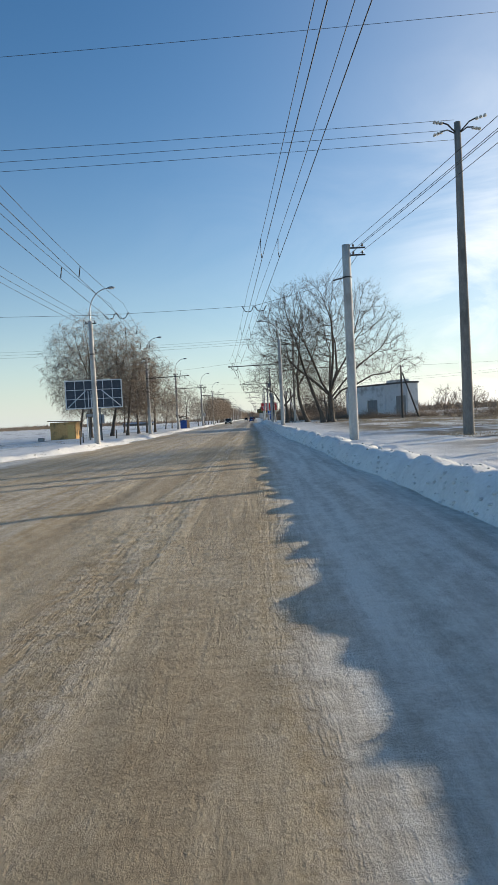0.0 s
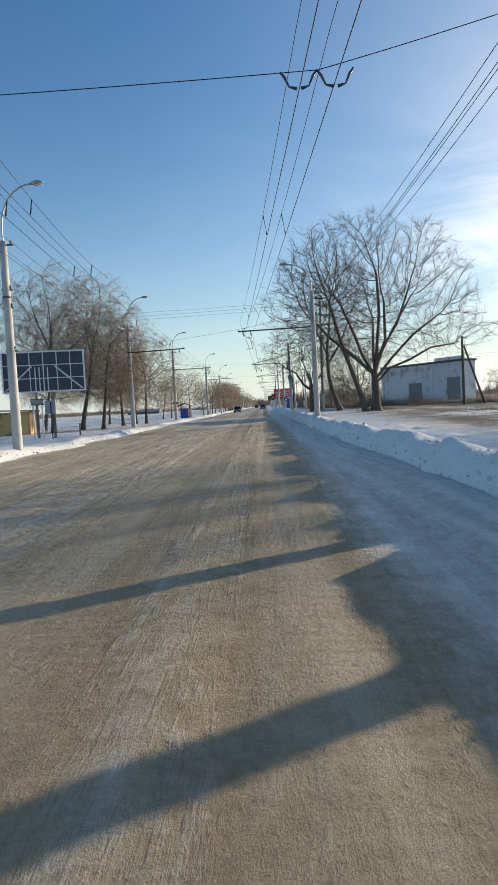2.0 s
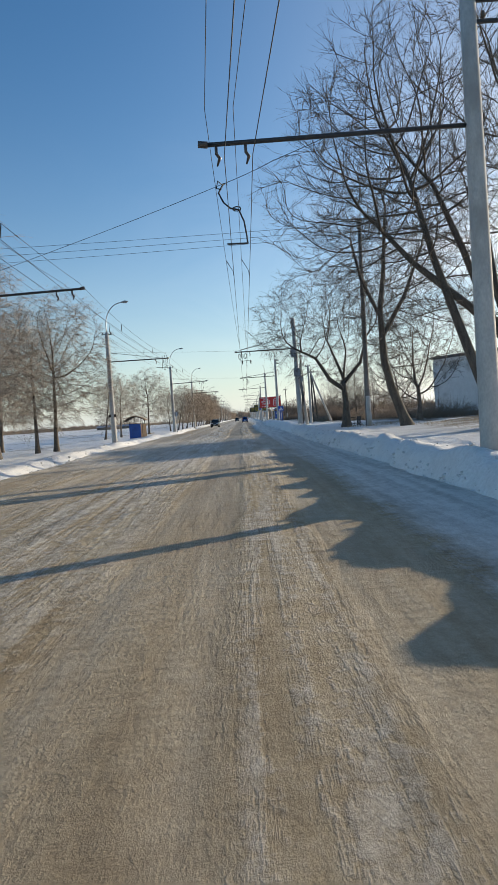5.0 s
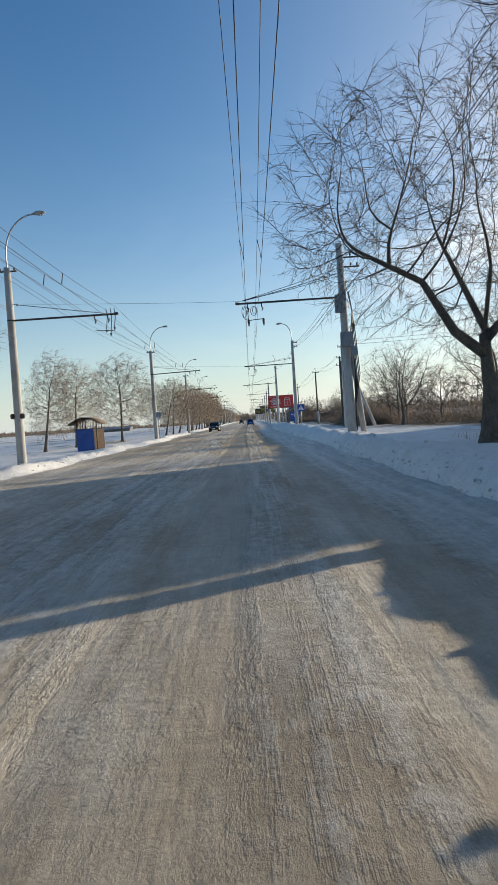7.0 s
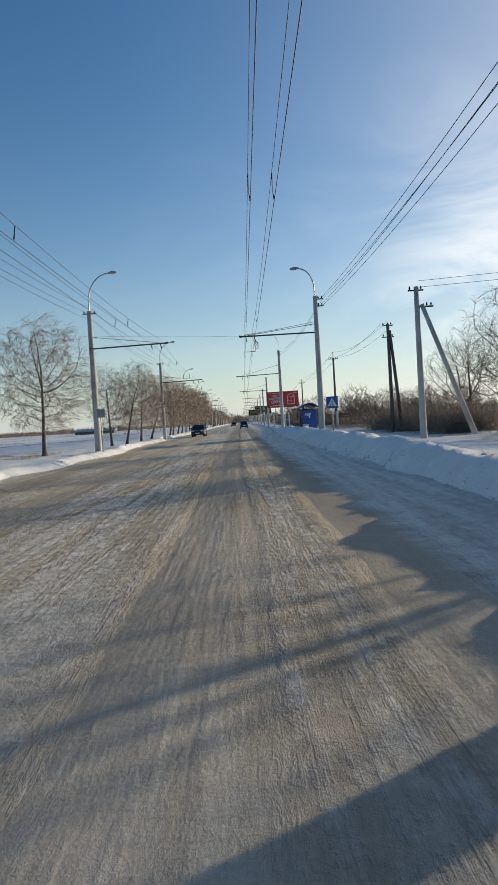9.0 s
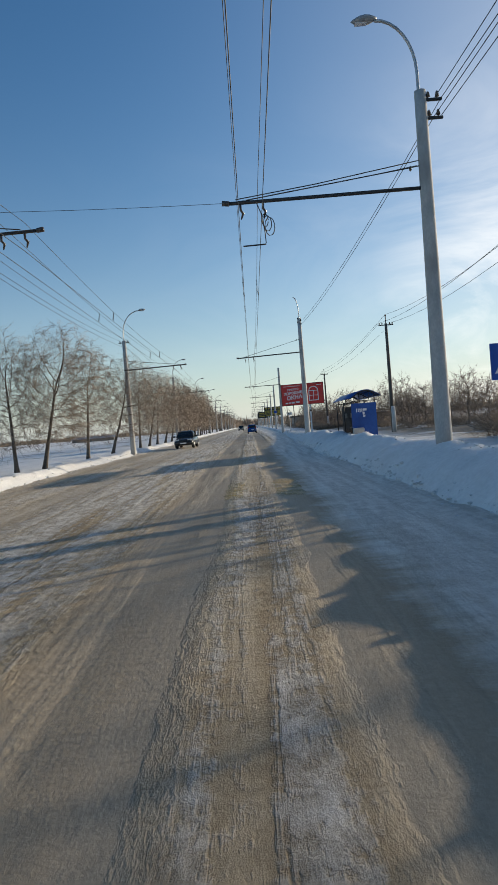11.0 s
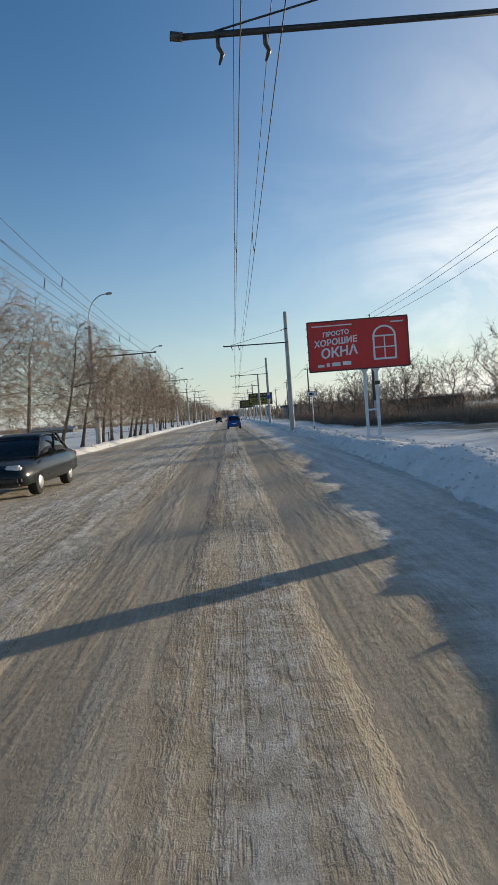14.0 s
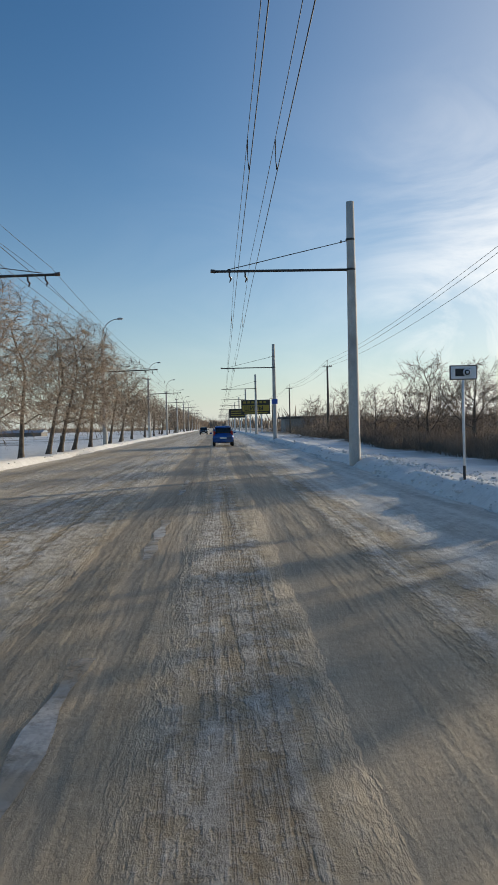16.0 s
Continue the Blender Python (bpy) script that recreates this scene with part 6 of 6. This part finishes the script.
def far_billboard(x, y, w, h, z0, words):
    e = thing("billboard", (x, y, 0), "black and yellow tyre-shop billboard beside the road" if words else "dark billboard with unreadable rows of writing", "billboard")
    board = part("board", box_bm(w / 2, 0.1, z0 + h / 2, w, 0.2, h, 0.01), M_BLACK, e)
    if words:
        part("band", box_bm(w / 2, -0.01, z0 + 0.42 * h, w * 0.92, 0.02, h * 0.42, 0), M_YBAND, board)
        t = text_mesh("lettering", words, h * 0.40, (w * 0.10, -0.03, z0 + 0.28 * h), M_BLACK, board)
        for k in range(6):
            part("text_bar", box_bm(w * (0.12 + 0.14 * k), -0.012, z0 + h * 0.83, w * 0.09, 0.012, h * 0.14, 0), M_YBAND, board)
        part("text_bar", box_bm(w * 0.5, -0.012, z0 + h * 0.1, w * 0.8, 0.012, h * 0.08, 0), M_YBAND, board)
    else:
        for k in range(3):
            part("text_bar", box_bm(w * 0.5, -0.012, z0 + h * (0.25 + 0.25 * k), w * 0.75, 0.012, h * 0.1, 0), M_YBAND, board)
    for px in (0.3 * w, 0.7 * w):
        part("post", box_bm(px, 0.1, z0 / 2 - 0.2, 0.18, 0.14, z0 + 0.4, 0), M_FRAME, e)


far_billboard(3.9, 306.0, 4.8, 2.4, 3.4, "ШИНЫ")
far_billboard(2.6, 345.0, 4.0, 2.0, 3.4, "")

# billboard seen from behind: dark sheets in a pale frame with braces
bb = thing("billboard", (-15.2, 73.1, 0.0), "back of a billboard with dark panels in a pale braced frame", "billboard", rz=9.2)
BW, BH, BZ = 4.9, 2.45, 3.07
part("board", box_bm(BW / 2, 0.12, BZ + BH / 2, BW, 0.1, BH, 0.01), M_NAVY, bb)
for i in range(6):
    for j in range(3):
        x0 = 0.08 + i * (BW - 0.16) / 6
        part("panel", box_bm(x0 + (BW - 0.16) / 12, 0.05, BZ + 0.08 + (j + 0.5) * (BH - 0.16) / 3, (BW - 0.16) / 6 - 0.05, 0.03, (BH - 0.16) / 3 - 0.05, 0.005), M_NAVY, bb)
for z in (BZ, BZ + BH):
    part("frame_rail", box_bm(BW / 2, 0.05, z, BW + 0.1, 0.14, 0.09, 0.01), M_FRAME, bb)
for x in (0, BW):
    part("frame_rail", box_bm(x, 0.05, BZ + BH / 2, 0.09, 0.14, BH - 0.09, 0.01), M_FRAME, bb)
for z in (BZ + BH / 3, BZ + 2 * BH / 3):
    part("lattice_bar", box_bm(BW / 2, 0.02, z, BW - 0.1, 0.05, 0.05, 0), M_FRAME, bb)
for i in range(1, 6):
    part("lattice_bar", box_bm(i * BW / 6, 0.025, BZ + BH / 2, 0.05, 0.04, BH - 0.1, 0), M_FRAME, bb)
for x0, z0, x1, z1 in ((0.15, 0.1, 1.75, 1.55), (4.75, 0.1, 3.15, 1.55)):
    tube("brace", [(x0, -0.02, BZ + z0), (x1, -0.02, BZ + z1)], 0.05, M_FRAME, bb, 4)
for x in (1.95, 2.2, 2.45, 2.7):
    part("ladder_bar", box_bm(x, -0.02, BZ + 0.75, 0.06, 0.05, 1.5, 0), M_FRAME, bb)
for x in (1.9, 2.9):
    part("post", box_bm(x, 0.12, 1.5, 0.16, 0.16, 3.5, 0.01), M_CONC_D, bb)


# ---- road signs ----
def crossing_sign(x, y, rz=0, zc=2.23, s=0.62, name="pedestrian_crossing_sign"):
    z = gz(x, y) - 0.1
    e = thing(name, (x, y, z), "blue square crossing sign with a white triangle on a pale post", "road sign", "crossing signs", rz=rz)
    tube("post", [(0, 0.04, 0), (0, 0.04, zc - z + s * 0.5)], 0.036, M_GALV, e, 8)
    p = part("plate", box_bm(0, 0, zc - z, s, 0.02, s, 0.006), M_SIGNB, e)
    part("plate_back", box_bm(0, 0.016, zc - z, s - 0.01, 0.008, s - 0.01, 0), M_BOXG, p, "bare grey back of the plate")
    c = zc - z
    mesh_ob("triangle", [(-0.25 * s / 0.62, -0.016, c - 0.2), (0.25 * s / 0.62, -0.016, c - 0.2), (0, -0.016, c + 0.23), (-0.25 * s / 0.62, -0.011, c - 0.2), (0.25 * s / 0.62, -0.011, c - 0.2), (0, -0.011, c + 0.23)],
            [(0, 1, 2), (3, 5, 4), (0, 3, 4, 1), (1, 4, 5, 2), (2, 5, 3, 0)], M_WPAINT, p)
    for k in (-1, 0, 1):
        part("stripe", box_bm(0.09 * k, -0.019, c - 0.14, 0.04, 0.004, 0.09, 0), M_SIGNB, p)
    part("walker_shape", box_bm(0, -0.019, c + 0.02, 0.05, 0.004, 0.16, 0), M_BLACK, p)
    return e


crossing_sign(4.32, 142.5)
crossing_sign(-8.6, 146.0, 172, 2.5, 0.5)
e = thing("camera_sign", (4.62, 209.3, gz(4.62, 209.3) - 0.22), "grey plate with a camera symbol on a thin two-tone post", "road sign")
tube("post", [(0, 0.03, 0.0), (0, 0.03, 0.55)], 0.03, M_STEEL, e, 8, "dark foot of the post")
tube("post", [(0, 0.03, 0.55), (0, 0.03, 2.5)], 0.028, M_FRAME, e, 8)
p = part("plate", box_bm(0, 0, 2.42, 0.56, 0.02, 0.29, 0.004), M_BLACK, e)
part("plate_face", box_bm(0, -0.013, 2.42, 0.52, 0.006, 0.25, 0), M_FRAME, p, "pale grey sign face")
part("camera_symbol", box_bm(-0.02, -0.019, 2.42, 0.3, 0.006, 0.15, 0), M_BLACK, p)
tube("lens_ring", [(0.07, -0.03, 2.42), (0.07, -0.022, 2.42)], [0.085, 0.085], M_FRAME, p, 16)
tube("lens_ring", [(0.07, -0.036, 2.42), (0.07, -0.028, 2.42)], [0.055, 0.055], M_BLACK, p, 16)
tube("lens_ring", [(0.07, -0.042, 2.42), (0.07, -0.034, 2.42)], [0.028, 0.028], M_FRAME, p, 16)

nb = thing("notice_board", (-13.0, 72.6, gz(-13.0, 72.6) - 0.1), "small rust-coloured notice plate on two pale posts", "sign")
part("plate", box_bm(0, 0, 2.35, 0.78, 0.03, 0.38, 0.008), M_RUST, nb)
part("plate_edge", box_bm(0, -0.02, 2.35, 0.66, 0.012, 0.26, 0), M_GREYP, nb)
for px in (-0.28, 0.28):
    tube("post", [(px, 0.05, -0.1), (px, 0.05, 2.5)], 0.05, M_FRAME, nb, 6)
rs_ = thing("road_sign", (-11.7, 71.0, gz(-11.7, 71.0) - 0.1), "dark back of a small rectangular road sign on a thin post", "road sign")
part("plate", box_bm(0, 0, 1.95, 0.62, 0.02, 0.78, 0.006), M_BOXG, rs_)
tube("post", [(0.05, -0.04, -0.1), (0.05, -0.04, 2.3)], 0.03, M_STEEL, rs_, 6)

# low iron fence by the tree
f = thing("iron_fence", (5.6, 101.6, gz(5.6, 101.6)), "low black iron enclosure beside a tree trunk", "fence")
for k in range(6):
    tube("picket", [(0.2 * k, 0, -0.1), (0.2 * k, 0, 0.55)], 0.014, M_STEEL, f, 5)
    tube("picket", [(1.0, 0.2 * k + 0.2, -0.1), (1.0, 0.2 * k + 0.2, 0.55)], 0.014, M_STEEL, f, 5)
for z in (0.15, 0.5):
    tube("rail", [(-0.05, 0, z), (1.0, 0, z), (1.0, 1.25, z)], 0.016, M_STEEL, f, 5)
for k, (x, y) in enumerate(((-11.6, 76.5), (-10.9, 61.0), (-10.5, 226.0), (-10.2, 238.6), (-12.8, 69.0))):
    b_ = thing("marker_post", (x, y, gz(x, y) - 0.05), "short weathered post stuck in the verge", "post", "verge posts")
    tube("stake", [(0, 0, -0.2), (0.02, 0, 0.85 + 0.2 * (k % 2))], [0.06, 0.05], M_WOODP, b_, 7)

# fruit garden fence and low sheds behind the scrub
shed = thing("shed", (15.5, 226, 0), "low dark shed with a snowy roof behind the scrub", "shed")
part("wall", box_bm(2, 1.5, 0.9, 4.2, 3, 2.0, 0.02), M_SHEET, shed)
part("roof", box_bm(2, 1.5, 1.98, 5.2, 3.8, 0.14, 0.02), M_SNOW, shed, "snow-covered roof")
hall = thing("farm_hall", (-75, 449, -0.6), "long low hall with a dull blue roof across the field", "building")
hall.scale = (0.9, 1.0, 0.65)
part("wall", box_bm(0, 0, 1.2, 22, 9, 2.8, 0.05), M_SHEET, hall)
bm = box_bm(0, 0, 3.4, 23, 10, 1.6, 0)
for v in bm.verts:
    if v.co.z > 3.5:
        v.co.y *= 0.05
part("roof", bm, M_WINBLUE, hall, "blue sheet roof")
hall = thing("low_house", (18, 318, -0.3), "low house with a dark roof beyond the scrub", "building")
part("wall", box_bm(0, 0, 1.3, 12, 8, 3.2, 0.05), M_GREYP, hall)
part("roof", box_bm(0, 0, 3.1, 13, 9, 0.4, 0.05), M_ROOF, hall)


# ---- cars ----
def loft(stations, n=14):
    """Skin through rounded sections: (y, half width at sill, half width at top, z low, z high)."""
    vs, fs = [], []
    for y, w0, w1, z0, z1 in stations:
        for k in range(n):
            a = 2 * math.pi * k / n
            c, s = math.cos(a), math.sin(a)
            sx = math.copysign(abs(c) ** 0.45, c)
            sz = math.copysign(abs(s) ** 0.45, s)
            t = (sz + 1) / 2
            vs.append(((w0 + (w1 - w0) * t) * sx, y, z0 + (z1 - z0) * t))
    for i in range(len(stations) - 1):
        for k in range(n):
            k2 = (k + 1) % n
            fs.append((i * n + k, i * n + k2, (i + 1) * n + k2, (i + 1) * n + k))
    fs.append(tuple(range(n - 1, -1, -1)))
    fs.append(tuple(range((len(stations) - 1) * n, len(stations) * n)))
    return vs, fs


def car(x, y, rz, label, paint, hatch, name="car"):
    """Nose along +y. Parts: body, cabin glass, roof, wheels, lamps, bumper, plate, mirrors."""
    e = thing(name, (x, y, 0.02), label, "car", rz=rz)
    L = 1.95 if hatch else 2.25
    if hatch:
        body = [(-L, 0.70, 0.66, 0.38, 0.95), (-L + 0.12, 0.80, 0.76, 0.28, 1.02), (-1.2, 0.83, 0.79, 0.22, 1.0), (0, 0.84, 0.80, 0.2, 0.96), (0.9, 0.83, 0.76, 0.22, 0.93), (L - 0.35, 0.80, 0.70, 0.25, 0.80), (L, 0.66, 0.60, 0.34, 0.66)]
        cab = [(-L + 0.08, 0.72, 0.60, 0.96, 1.10), (-L + 0.35, 0.75, 0.58, 0.95, 1.46), (-0.6, 0.77, 0.60, 0.94, 1.52), (0.25, 0.77, 0.58, 0.93, 1.46), (0.72, 0.75, 0.62, 0.92, 1.16), (1.05, 0.70, 0.66, 0.90, 0.94)]
    else:
        body = [(-L, 0.72, 0.66, 0.38, 0.86), (-L + 0.15, 0.82, 0.76, 0.28, 0.95), (-1.3, 0.86, 0.80, 0.2, 0.93), (0, 0.87, 0.82, 0.2, 0.91), (1.0, 0.86, 0.80, 0.2, 0.89), (L - 0.3, 0.84, 0.74, 0.24, 0.78), (L, 0.72, 0.64, 0.32, 0.66)]
        cab = [(-1.55, 0.74, 0.68, 0.88, 0.94), (-0.95, 0.76, 0.58, 0.88, 1.38), (-0.2, 0.78, 0.60, 0.88, 1.42), (0.35, 0.78, 0.58, 0.88, 1.36), (1.05, 0.76, 0.70, 0.86, 0.92)]
    mesh_ob("body", *loft(body), paint, e, smooth=True)
    mesh_ob("cabin_glass", *loft(cab), M_GLASS, e, "dark windows", True)
    roof = [(y0, w0 * 0 + w1 * 0.99, w1 * 0.9, z1 - 0.05, z1 + 0.025) for y0, w0, w1, z0, z1 in cab if z1 > 1.3]
    roof = [(roof[0][0] - 0.08, *roof[0][1:3], roof[0][3] - 0.06, roof[0][4] - 0.06)] + roof + [(roof[-1][0] + 0.1, *roof[-1][1:3], roof[-1][3] - 0.06, roof[-1][4] - 0.06)]
    mesh_ob("roof", *loft(roof), paint, e, smooth=True)
    for s in (-1, 1):
        for i in range(len(cab) - 1):
            y0, _, w1, _, z1 = cab[i]
            y1, _, w2, _, z2 = cab[i + 1]
            if abs(z1 - z2) > 0.15:
                tube("pillar", [(s * (w1 - 0.0), y0, z1), (s * w2, y1, z2)], 0.035, paint, e, 5)
        part("door_pillar", box_bm(s * 0.715, -0.25, 1.14, 0.05, 0.07, 0.5, 0.01), paint, e)
        m_ = part("mirror", box_bm(s * 0.93, 0.62, 0.98, 0.2, 0.1, 0.13, 0.03), paint, e)
        for wy in (-1.25, 1.25):
            w = tube("wheel", [(s * 0.58, wy, 0.31), (s * 0.62, wy, 0.31), (s * 0.77, wy, 0.31), (s * 0.80, wy, 0.31)], [0.29, 0.315, 0.315, 0.28], M_TYRE, e, 20, "dark snowy tyre")
            tube("rim", [(s * 0.79, wy, 0.31), (s * 0.815, wy, 0.31)], [0.19, 0.16], M_GALV, w, 12)
        fw = 0.50
        part("headlight", box_bm(s * fw, L - 0.14, 0.68, 0.34, 0.2, 0.15, 0.04), M_LAMPW, e)
        if hatch:
            part("tail_light", box_bm(s * 0.66, -L + 0.08, 0.98, 0.16, 0.14, 0.36, 0.04), M_LAMPR, e)
        else:
            part("tail_light", box_bm(s * 0.58, -L + 0.06, 0.78, 0.34, 0.14, 0.16, 0.03), M_LAMPR, e)
    part("bumper", box_bm(0, L - 0.06, 0.42, 1.4, 0.24, 0.22, 0.07), M_STEEL, e)
    part("bumper", box_bm(0, -L + 0.08, 0.46, 1.5, 0.26, 0.28, 0.08), paint if hatch else M_STEEL, e)
    part("grille", box_bm(0, L - 0.02, 0.62, 0.5, 0.06, 0.1, 0.02), M_BLACK, e)
    part("number_plate", box_bm(0, L + 0.07, 0.44, 0.5, 0.02, 0.11, 0), M_WPAINT, e, "blank white plate")
    part("number_plate", box_bm(0, -L - 0.06, 0.62, 0.5, 0.02, 0.11, 0), M_WPAINT, e, "blank white plate")
    return e


car(0.15, 248.0, 0, "blue hatchback seen from behind on the snowy road", M_CARBLUE, True)
car(-5.6, 187.4, 178, "dark sedan with round rims on the far side of the road", M_CARDARK, False)
car(-2.9, 330.0, 180, "dark oncoming car far down the road", M_CARDARK, False)
car(0.4, 420.0, 0, "dark car far ahead in the lane", M_CARDARK, True)

# worn yellow crossing bars, mostly scraped or snowed over
def scrape(material, lo, hi, most):
    """Lets the road show through worn paint."""
    n, l = material.node_tree.nodes, material.node_tree.links
    tc, nz_, rp_, tr, mx = n.new("ShaderNodeTexCoord"), n.new("ShaderNodeTexNoise"), n.new("ShaderNodeValToRGB"), n.new("ShaderNodeBsdfTransparent"), n.new("ShaderNodeMixShader")
    nz_.inputs["Scale"].default_value, nz_.inputs["Detail"].default_value, nz_.inputs["Roughness"].default_value = 2.6, 8, 0.72
    rp_.color_ramp.elements[0].position, rp_.color_ramp.elements[1].position = lo, hi
    rp_.color_ramp.elements[1].color = (most, most, most, 1)
    l.new(tc.outputs["Object"], nz_.inputs[0])
    l.new(nz_.outputs[0], rp_.inputs[0])
    l.new(rp_.outputs[0], mx.inputs[0])
    l.new(tr.outputs[0], mx.inputs[1])
    l.new(n["Principled BSDF"].outputs[0], mx.inputs[2])
    l.new(mx.outputs[0], n["Material Output"].inputs[0])


scrape(M_YLINE, 0.42, 0.66, 0.6)
scrape(M_WLINE, 0.30, 0.52, 0.85)


def worn_strip(name, x, y0, y1, width, material, label, group):
    n = max(int((y1 - y0) / 0.25), 3)
    vs, fs = [], []
    for i in range(n + 1):
        yv = y0 + (y1 - y0) * i / n
        for q in range(5):
            xv = x + width * (q / 4 - 0.5) + 0.03 * math.sin(yv * 5 + q)
            vs.append((xv, yv, float(road_z(np.array(xv), np.array(yv))) + 0.007))
    for i in range(n):
        for q in range(4):
            fs.append((5 * i + q, 5 * i + q + 1, 5 * i + q + 6, 5 * i + q + 5))
    tagged(mesh_ob(name, vs, fs, material), label, "road marking", group, "structure")


for x, w in ((-0.6, 0.40), (0.62, 0.6)):
    worn_strip("crossing_bar", x, 144.7, 148.7, w, M_YLINE, "worn yellow crossing bar showing through packed snow", "crossing bars")
for y0, y1, x in ((195.0, 195.9, -1.68), (196.4, 197.8, -1.52), (198.8, 200.6, -1.28), (203.8, 207.0, -1.2), (211, 215, -1.2), (221, 225, -1.15)):
    worn_strip("lane_dash", x, y0, y1, 0.13, M_WLINE, "worn white lane dash under thin snow", "lane dashes")
